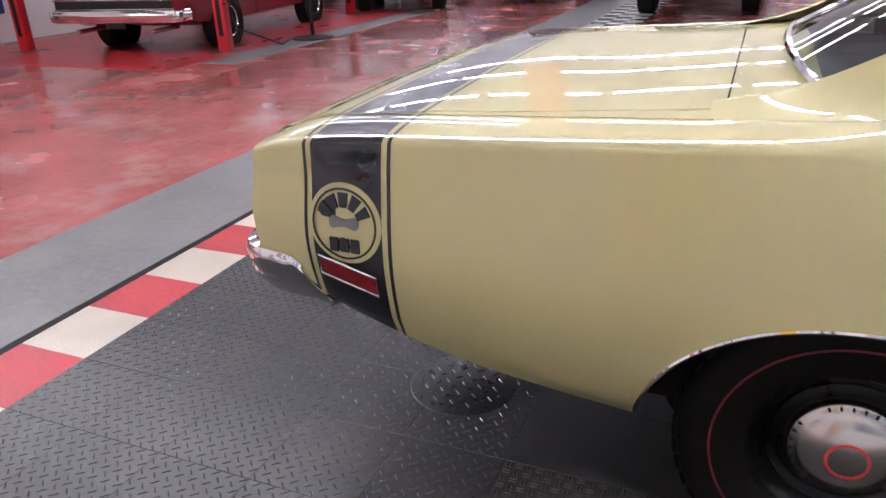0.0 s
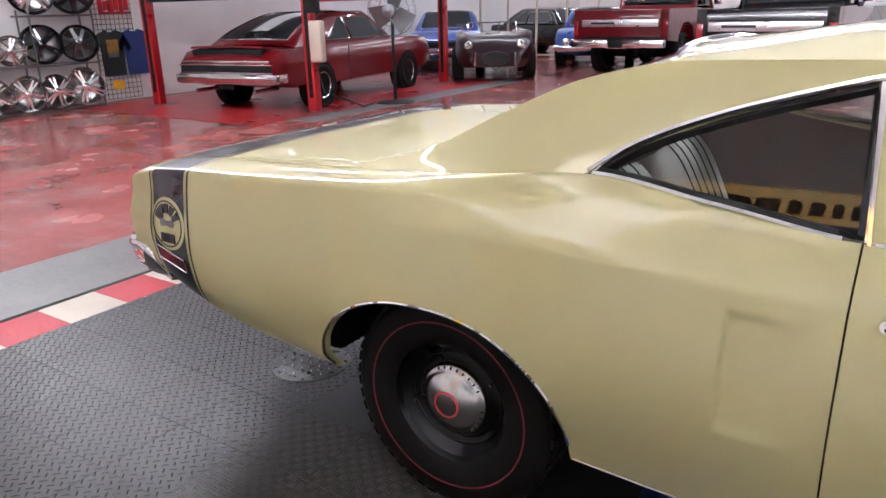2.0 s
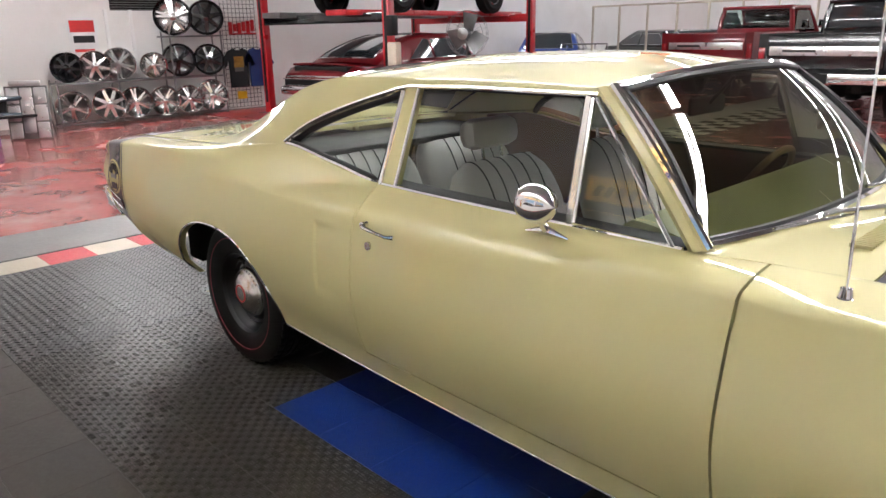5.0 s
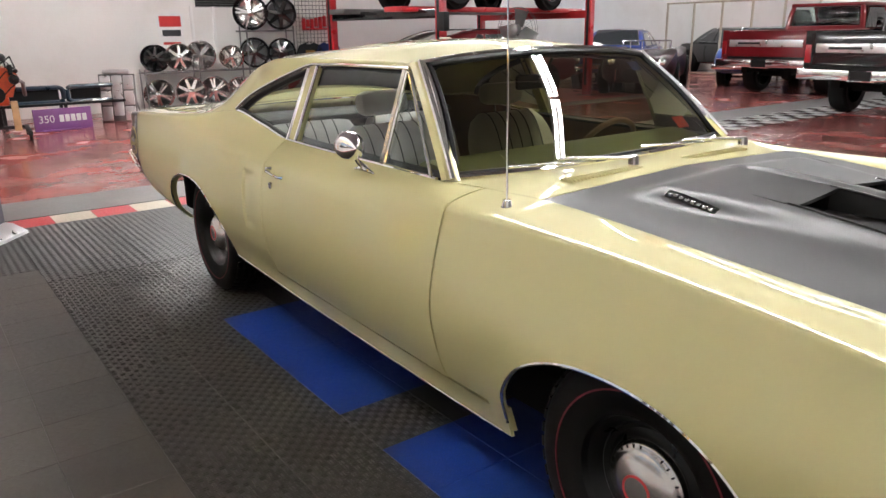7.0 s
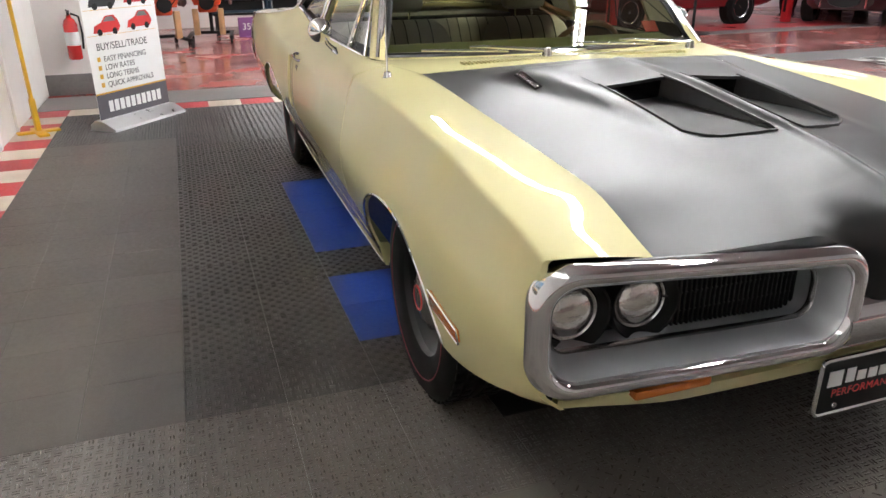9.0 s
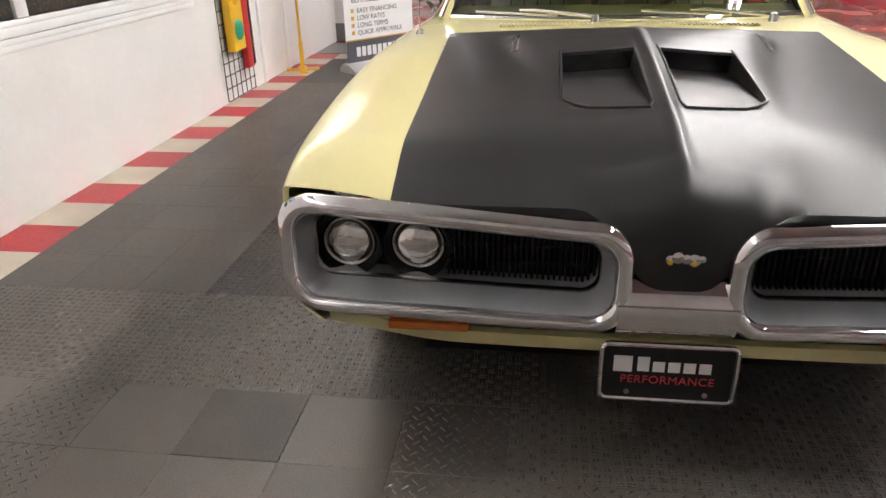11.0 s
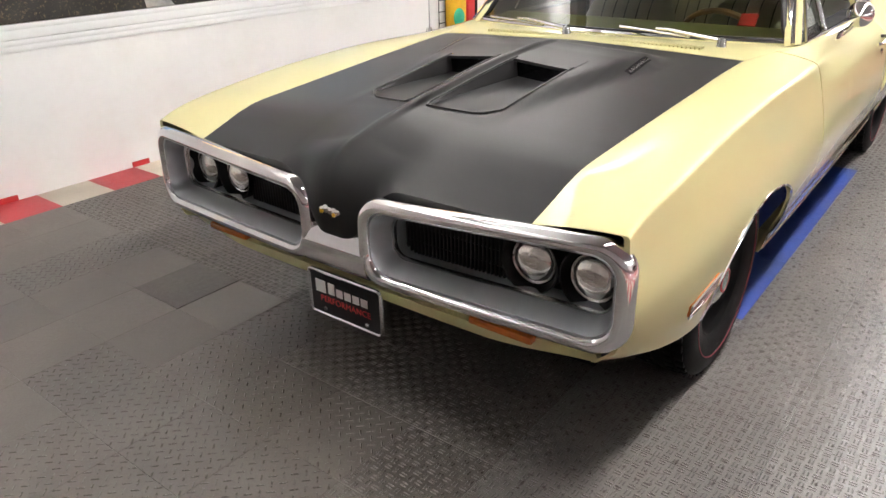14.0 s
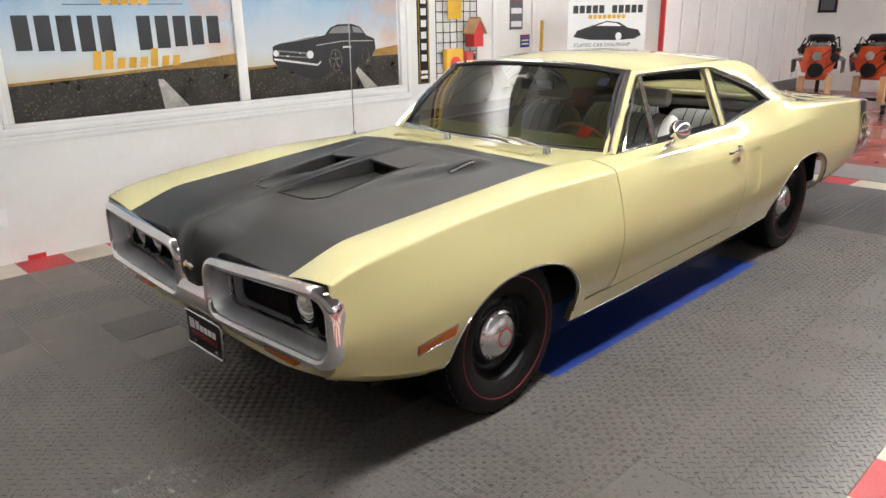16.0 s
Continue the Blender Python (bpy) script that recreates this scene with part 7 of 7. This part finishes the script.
def pickup(label, paint, second, at, turn, pane_mat):
    """A lifted pickup truck seen from behind; local x points forward."""
    t = thing("pickup_truck", label, "truck", at, turn, "parked pickups")
    hx = 2.6
    for s in (-1, 1):
        part("bed_side", prism([(-hx, 0.74), (-hx, 1.33), (-0.35, 1.33), (-0.35, 0.66), (-0.7, 0.66), (-0.95, 0.98), (-1.25, 1.06), (-1.6, 1.04), (-1.85, 0.84), (-1.9, 0.68)], "y", s * 0.99, s * 0.84), paint, t, "bed side")
        part("front_side", prism([(-0.35, 0.66), (-0.35, 1.30), (1.15, 1.30), (2.5, 1.24), (2.62, 1.15), (2.62, 0.72), (2.1, 0.70), (1.95, 0.98), (1.6, 1.06), (1.3, 0.98), (1.15, 0.66)], "y", s * 0.98, s * 0.6), paint, t)
        part("tail_light", box(-hx - 0.02, -hx + 0.05, s * 0.93 - 0.05, s * 0.93 + 0.05, 0.84, 1.12, 0.01), TAILRED, t)
        for x in (-1.42, 1.62):
            road_wheel(t, x, s * 0.80, 0.41, 0.28, 1 if s < 0 else -1, DULL)
        part("side_window", prism([(-0.2, 1.36), (0.95, 1.36), (0.55, 1.76), (-0.12, 1.76)], "y", s * 0.835, s * 0.828), pane_mat, t)
        part("door_mirror", box(0.85, 0.95, s * 1.02 - 0.08, s * 1.02 + 0.08, 1.38, 1.56, 0.015), CHROME, t)
    part("bed_floor", box(-hx, -0.35, -0.86, 0.86, 0.74, 0.80), BLACK, t)
    gate = part("tailgate", box(-hx - 0.03, -hx + 0.03, -0.84, 0.84, 0.80, 1.32, 0.012), paint, t, "tailgate with a bright band")
    part("gate_band", box(-hx - 0.04, -hx - 0.03, -0.80, 0.80, 1.00, 1.14, 0.004), second, gate)
    part("gate_mark", box(-hx - 0.046, -hx - 0.04, 0.1, 0.60, 1.05, 1.09), INK, gate)
    part("hood", box(1.1, 2.6, -0.85, 0.85, 1.1, 1.26, 0.04), paint, t)
    cab = part("cab", box(-0.37, -0.30, -0.86, 0.86, 0.80, 1.40, 0.02), paint, t)
    part("cab_roof", box(-0.33, 0.74, -0.80, 0.80, 1.80, 1.88, 0.035), paint, cab)
    for s in (-1, 1):
        part("cab_pillar", tube([(-0.325, s * 0.83, 1.28), (-0.30, s * 0.80, 1.60), (-0.26, s * 0.75, 1.83)], [0.06, 0.055, 0.05], 8), paint, cab)
        part("cab_pillar", tube([(1.14, s * 0.85, 1.26), (0.93, s * 0.81, 1.55), (0.68, s * 0.75, 1.83)], [0.045, 0.04, 0.045], 8), paint, cab)
    part("rear_glass", xf(box(-0.006, 0.006, -0.77, 0.77, 0, 0.42, 0.002), pose(-0.325, 0, 1.39, 0, 8, 0)), pane_mat, cab)
    part("front_glass", xf(box(-0.006, 0.006, -0.80, 0.80, 0, 0.70, 0.002), pose(1.13, 0, 1.27, 0, -40, 0)), pane_mat, cab)
    part("bench", xf(box(-0.08, 0.08, -0.74, 0.74, 0, 0.62, 0.05), pose(-0.12, 0, 0.86, 0, -8, 0)), UNDER, cab, "dark bench seat back")
    part("rear_bumper", join(box(-hx - 0.22, -hx - 0.04, -0.98, -0.16, 0.60, 0.76, 0.02), box(-hx - 0.22, -hx - 0.04, 0.16, 0.98, 0.60, 0.76, 0.02), box(-hx - 0.18, -hx - 0.04, -0.2, 0.2, 0.58, 0.68, 0.01)), CHROME, t, "chrome step bumper")
    part("plate", box(-hx - 0.20, -hx - 0.19, -0.15, 0.15, 0.60, 0.74), BLACK, t, "dark plate")
    part("chassis", join(box(-2.5, 2.5, -0.55, -0.42, 0.46, 0.62), box(-2.5, 2.5, 0.42, 0.55, 0.46, 0.62), tube([(-1.42, -0.7, 0.41), (-1.42, 0.7, 0.41)], 0.07, 10), xf(stand([(0.001, -0.15), (0.12, -0.1), (0.15, 0), (0.12, 0.1), (0.001, 0.15)], 14), pose(-1.42, 0.1, 0.41)), tube([(1.62, -0.7, 0.41), (1.62, 0.7, 0.41)], 0.07, 10)), UNDER, t)
    return t


pickup("red pickup truck with a bright tailgate band", REDPAINT, SILVERCLOTH, (-6.0, 15.0, -0.012), 90, GLASS)
pickup("black and silver lifted pickup truck", GLOSSB, SILVERCLOTH, (-2.75, 12.3, -0.012), 90, DARKGLASS)

rd = thing("open_roadster", "dark maroon open roadster with round lamps", "car", (-8.95, 12.35, -0.012), -58)
hx = 1.95
topz = rail((-hx, 0.62), (-1.5, 0.88), (-0.9, 0.86), (-0.2, 0.80), (0.5, 0.84), (1.2, 0.90), (1.6, 0.82), (hx, 0.56))
lowz = rail((-hx, 0.40), (-1.0, 0.22), (1.0, 0.22), (hx, 0.30))
wid = rail((-hx, 0.55), (-1.5, 0.84), (-0.9, 0.86), (0.0, 0.74), (0.9, 0.80), (1.3, 0.82), (1.7, 0.74), (hx, 0.52))
rows = []
for x in spread(-hx, hx, 34):
    w, zt, zl = wid(x), topz(x), lowz(x)
    hump = 0.10 * math.exp(-((x - 1.2) / 0.35) ** 2) + 0.10 * math.exp(-((x + 1.2) / 0.38) ** 2)
    sec = [(0, zl), (0.8, zl), (0.96, zl + 0.1), (1.0, zl + (zt - zl) * 0.5), (0.95, zt - 0.05 + hump), (0.80, zt + hump), (0.55, zt), (0.0, zt + 0.02)]
    rows.append([(x, -a * w, z) for a, z in sec] + [(x, a * w, z) for a, z in reversed(sec[:-1])])
V, F = grid(rows)
F += [tuple(range(len(rows[0]))), tuple(range(len(V) - 1, len(V) - len(rows[0]) - 1, -1))]
part("body", (V, F), MAROON, rd)
part("cockpit", box(-0.75, 0.25, -0.52, 0.52, 0.7, 0.87, 0.03), BLACK, rd, "black open cockpit")
part("windscreen_frame", tube([(0.30, -0.55, 0.84), (0.18, -0.52, 1.12), (0.18, 0.52, 1.12), (0.30, 0.55, 0.84)], 0.014, 8), CHROME, rd)
part("hood_scoop", box(0.7, 1.05, -0.16, 0.16, 0.84, 0.93, 0.03), MAROON, rd)
part("mouth", xf(lathe([(0.001, -0.02), (0.28, -0.02), (0.31, 0.03)], 28), pose(hx + 0.005, 0, 0.46, 0, 0, 90) @ Matrix.Diagonal((1, 1, 0.45, 1))), BLACK, rd)
for s in (-1, 1):
    part("headlight", xf(lathe([(0.001, -0.06), (0.07, -0.045), (0.09, 0.0), (0.095, 0.05)], 22), pose(1.78, s * 0.53, 0.70, 0, 0, 90)), LENS, rd)
    part("bumperette", tube([(hx + 0.06, s * 0.4, 0.33), (hx + 0.08, s * 0.4, 0.5), (hx + 0.02, s * 0.4, 0.56)], 0.02, 8), CHROME, rd)
    part("roll_hoop", tube([(-0.8, s * 0.2, 0.86), (-0.8, s * 0.2, 1.1), (-0.8, s * 0.48, 1.1), (-0.8, s * 0.48, 0.86)], 0.018, 8), CHROME, rd)
    for x in (-1.2, 1.18):
        part("wheel_arch", xf(lathe([(0.02, 0.0), (0.36, 0.0), (0.37, 0.02), (0.37, 0.2)], 28), pose(x, s * (wid(x) + 0.012), 0.33, 0, 0, 0 if s < 0 else 180)), UNDER, rd)
        road_wheel(rd, x, s * (wid(x) - 0.06), 0.33, 0.22, 1 if s < 0 else -1, DULL)
saloon("blue_coupe", "metallic blue classic coupe parked behind the roadster", 4.9, 1.85, (0.92, 0.92, 1.36), (-1.5, -0.7, 0.5, 1.05), BLUEPAINT, (-8.0, 16.2, -0.012), -70)
saloon("blue_sedan", "bright blue classic car beyond the lift", 4.9, 1.85, (0.92, 0.92, 1.36), (-1.5, -0.7, 0.5, 1.05), BLUEPAINT, (-11.3, 14.2, -0.012), -60)
saloon("black_sedan", "black classic car at the far partition", 4.9, 1.85, (0.92, 0.92, 1.36), (-1.5, -0.7, 0.5, 1.05), GLOSSB, (-10.6, 19.0, -0.012), -20)
saloon("red_sedan", "red classic car at the far end of the hall", 4.9, 1.85, (0.92, 0.92, 1.36), (-1.5, -0.7, 0.5, 1.05), REDPAINT, (-5.2, 21.5, -0.012), 200)
saloon("grey_sedan", "silver grey classic car at the far end of the hall", 4.9, 1.85, (0.92, 0.92, 1.36), (-1.5, -0.7, 0.5, 1.05), SILVER, (-2.4, 17.0, -0.012), 80)

part_frame = thing("partition", "cream metal framed glass partition across the far showroom", "partition", (0, 17.6, -0.012))
for k in range(14):
    part("post", box(-12.4 + k * 0.95, -12.35 + k * 0.95, -0.025, 0.025, 0.0, 2.1, 0.004), YELLOW if k % 5 == 9 else MATCREAM, part_frame)
for z in (0.05, 2.08):
    part("frame_bar", box(-12.4, 0.2, -0.03, 0.03, z, z + 0.05, 0.004), MATCREAM, part_frame)
# black and white checked path
check_w = surface("white_check_tile", (0.62, 0.62, 0.60), 0.25, 0, 0.1, 3, 40, place="World", stain=(0.4, 0.38, 0.36), stain_amount=0.4)
check_b = surface("black_check_tile", (0.02, 0.02, 0.02), 0.25, 0, 0.2, 3, 40, place="World")
path = setting("pavement", box(-4.40, -3.40, 6.9, 21.65, -0.0135, -0.0075), check_b, "black and white checked floor path", "checked floor")
tile_m = None
for i in range(59):
    for j in range(4):
        if (i + j) % 2:
            if tile_m is None:
                q = part("tile", box(0, 0.247, 0, 0.247, 0, 0.003, 0.001), check_w, path)
                tile_m = q.data
            else:
                q = new("tile", tile_m)
                q.parent = path
            q.location = (-4.40 + j * 0.25, 6.90 + i * 0.25, -0.0075)


# ---- orange banner hung from the ceiling, which the deck lid mirrors ----
flag = thing("hanging_banner", "orange cloth banner with a white wavy mark hung from the ceiling", "banner", (-4.9, 8.8, 2.45))
sheet = [[(x, 0.02 * math.sin(3.1 * z + 4 * x), z) for x in spread(-0.29, 0.29, 9)] for z in spread(0.0, 1.35, 14)]
part("cloth", thick(sheet, 0.003, lambda p: p + Vector((0, 1, 0))), ORANGECLOTH, flag)
part("top_rod", tube([(-0.31, 0, 1.36), (0.31, 0, 1.36)], 0.012, 8), STEELGREY, flag, "steel hanging rod")
for k in range(3):
    part("wave_mark", tube([(-0.12 + 0.08 * k + 0.05 * math.sin(5 * u), -0.025 + 0.02 * math.sin(3.1 * (0.25 + 0.6 * u) + 0.1), 0.25 + 0.6 * u + 0.05 * k) for u in spread(0, 1, 12)], 0.013, 6), PAPER, flag, "white wavy mark")
for x in (-0.29, 0.29):
    part("cord", tube([(x, 0, 1.36), (x, 0, 2.84)], 0.003, 5), STEELGREY, flag)


# ---- the tile mat ----
def ridge(cx, cy, turn, half, wide, high):
    """A low tread bar with pointed ends and a sharp back."""
    c, n = math.cos(turn), math.sin(turn)
    at = lambda u, v, z: (cx + c * u - n * v, cy + n * u + c * v, z)
    V = [at(-half, 0, 0), at(-half * 0.7, -wide, 0), at(half * 0.7, -wide, 0), at(half, 0, 0), at(half * 0.7, wide, 0), at(-half * 0.7, wide, 0), at(-half * 0.72, 0, high), at(half * 0.72, 0, high)]
    return V, [(0, 1, 6), (1, 2, 7, 6), (2, 3, 7), (3, 4, 7), (4, 5, 6, 7), (5, 0, 6)]


def tile_form(pattern):
    """One interlocking floor tile: a plain one, one with crossed slanting bars, or one with bars in crossed pairs."""
    g, c, z0 = 0.0004, 0.0008, -0.007
    a, b = g, PITCH - g
    V = [(a, a, z0), (b, a, z0), (b, b, z0), (a, b, z0), (a, a, -c), (b, a, -c), (b, b, -c), (a, b, -c), (a + c, a + c, 0), (b - c, a + c, 0), (b - c, b - c, 0), (a + c, b - c, 0)]
    F = [(0, 1, 5, 4), (1, 2, 6, 5), (2, 3, 7, 6), (3, 0, 4, 7), (4, 5, 9, 8), (5, 6, 10, 9), (6, 7, 11, 10), (7, 4, 8, 11), (8, 9, 10, 11)]
    bars = []
    if pattern == "pairs":
        n = 11
        for i in range(n):
            for j in range(n):
                cx, cy = PITCH * (i + 0.5) / n, PITCH * (j + 0.5) / n
                for d in (-0.0052, 0.0052):
                    bars.append(ridge(cx, cy + d, 0, 0.0118, 0.0027, 0.0019) if (i + j) % 2 else ridge(cx + d, cy, math.pi / 2, 0.0118, 0.0027, 0.0019))
    elif pattern in ("weave", "faint"):
        n = 14
        h = 0.0019 if pattern == "weave" else 0.0004
        for i in range(n):
            for j in range(n):
                if (i + j) % 2 == 0:
                    cx, cy = PITCH * (i + 0.5) / n, PITCH * (j + 0.5) / n
                    bars.append(ridge(cx, cy, math.pi / 4 if i % 2 else -math.pi / 4, 0.0138, 0.0028, h))
    return join((V, F), *bars)


def tile_kind(i, j):
    """Which tile lies at column i along the car and row j across it: its form and its stuff."""
    rnd = random.Random(i * 131 + j * 17)
    hidden = 5 <= i <= 17 and 0 <= j <= 3
    if i == -1 or j == -7 or j in (9, 10):
        return ("plain" if j == -7 and i > 3 else "faint"), MATCREAM if (i + j) % 2 else MATRED
    if 9 <= i <= 15 and -1 <= j <= 4 and not (i == 13 and j < 2):
        return ("plain" if hidden else "faint"), MATBLUE
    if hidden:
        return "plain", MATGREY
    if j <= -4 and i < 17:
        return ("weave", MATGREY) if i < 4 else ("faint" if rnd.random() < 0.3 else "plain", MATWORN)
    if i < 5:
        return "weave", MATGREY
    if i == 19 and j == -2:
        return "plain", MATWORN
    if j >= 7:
        return ("weave" if rnd.random() < 0.75 else "faint"), MATDUSTLIT
    # Same paired tile: painted paler on the lit side, darker beside the car.
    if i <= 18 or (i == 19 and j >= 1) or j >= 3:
        return "pairs", MATDUSTLIT if j > 3 else MATBROWN if i > 16 else MATSHADED
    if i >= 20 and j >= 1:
        return "weave", MATDUSTLIT if j > 2 else MATBROWN
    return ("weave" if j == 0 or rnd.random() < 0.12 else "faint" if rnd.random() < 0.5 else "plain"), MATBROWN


def dress(me, kind_of):
    """The bars, the only faces that lean, are worn smoother than the tile and painted darker for shading."""
    me.materials.append(kind_of)
    me.materials.append({MATDUSTLIT: BARDUST, MATGREY: BARGREY, MATSHADED: BARDARK, MATBROWN: BARBROWN}.get(kind_of, kind_of))
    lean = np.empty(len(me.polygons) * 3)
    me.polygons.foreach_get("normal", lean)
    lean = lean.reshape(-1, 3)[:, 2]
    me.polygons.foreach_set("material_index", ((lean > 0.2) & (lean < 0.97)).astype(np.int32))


mat_base = bpy.data.objects["ground"]
forms = {name: tile_form(name) for name in ("plain", "faint", "weave", "pairs")}
meshes, rest, single = {}, {}, 0
for i in range(-1, 30):
    for j in range(-7, 11):
        form, kind_of = tile_kind(i, j)
        x, y = TX + PITCH * i, TY + PITCH * j
        lift_z = 0.0025 if (i, j) == (19, -2) else 0.0
        if (j <= -2 and i <= 22 or (i >= 19 and i <= 23 and j < 7) or (i < 6 and j < 1)) and single < 300:
            single += 1
            key = (form, kind_of)
            if key not in meshes:
                me = bpy.data.meshes.new("tile")
                me.from_pydata(forms[form][0], [], forms[form][1])
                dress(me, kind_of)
                meshes[key] = me
            t = new("tile", meshes[key])
            t.parent = mat_base
            t.location = (x, y, lift_z)
        else:
            rest.setdefault(kind_of, []).append((form, x, y))
for kind_of, places in rest.items():
    m = join(*[([(a + x, b + y, c) for a, b, c in forms[form][0]], forms[form][1]) for form, x, y in places])
    me = bpy.data.meshes.new("tiles")
    me.from_pydata(m[0], [], m[1])
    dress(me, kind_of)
    ob = new("tiles", me)
    ob.parent = mat_base
    tagged(ob, kind="stuff")
# Round disc, darker than the tiles about it, with bright bars.
drain = thing("floor_plate", "round dark tread disc with bright bars", "drain cover", (-2.49, -0.385, 0.0))
part("disc", stand([(0.001, 0.003), (0.166, 0.003), (0.167, 0.0028), (0.170, 0.0005)], 40), DARKDISC, drain)
bars = []
for i in range(-6, 7):
    for j in range(-6, 7):
        cx, cy = 0.0265 * i, 0.0265 * j
        if (i + j) % 2 == 0 and math.hypot(cx, cy) < 0.148:
            bars.append(xf(ridge(cx, cy, math.pi / 4 if i % 2 else -math.pi / 4, 0.0150, 0.0026, 0.0026), pose(0, 0, 0.003)))
part("tread", join(*bars), DULL, drain, "bright tread bars")
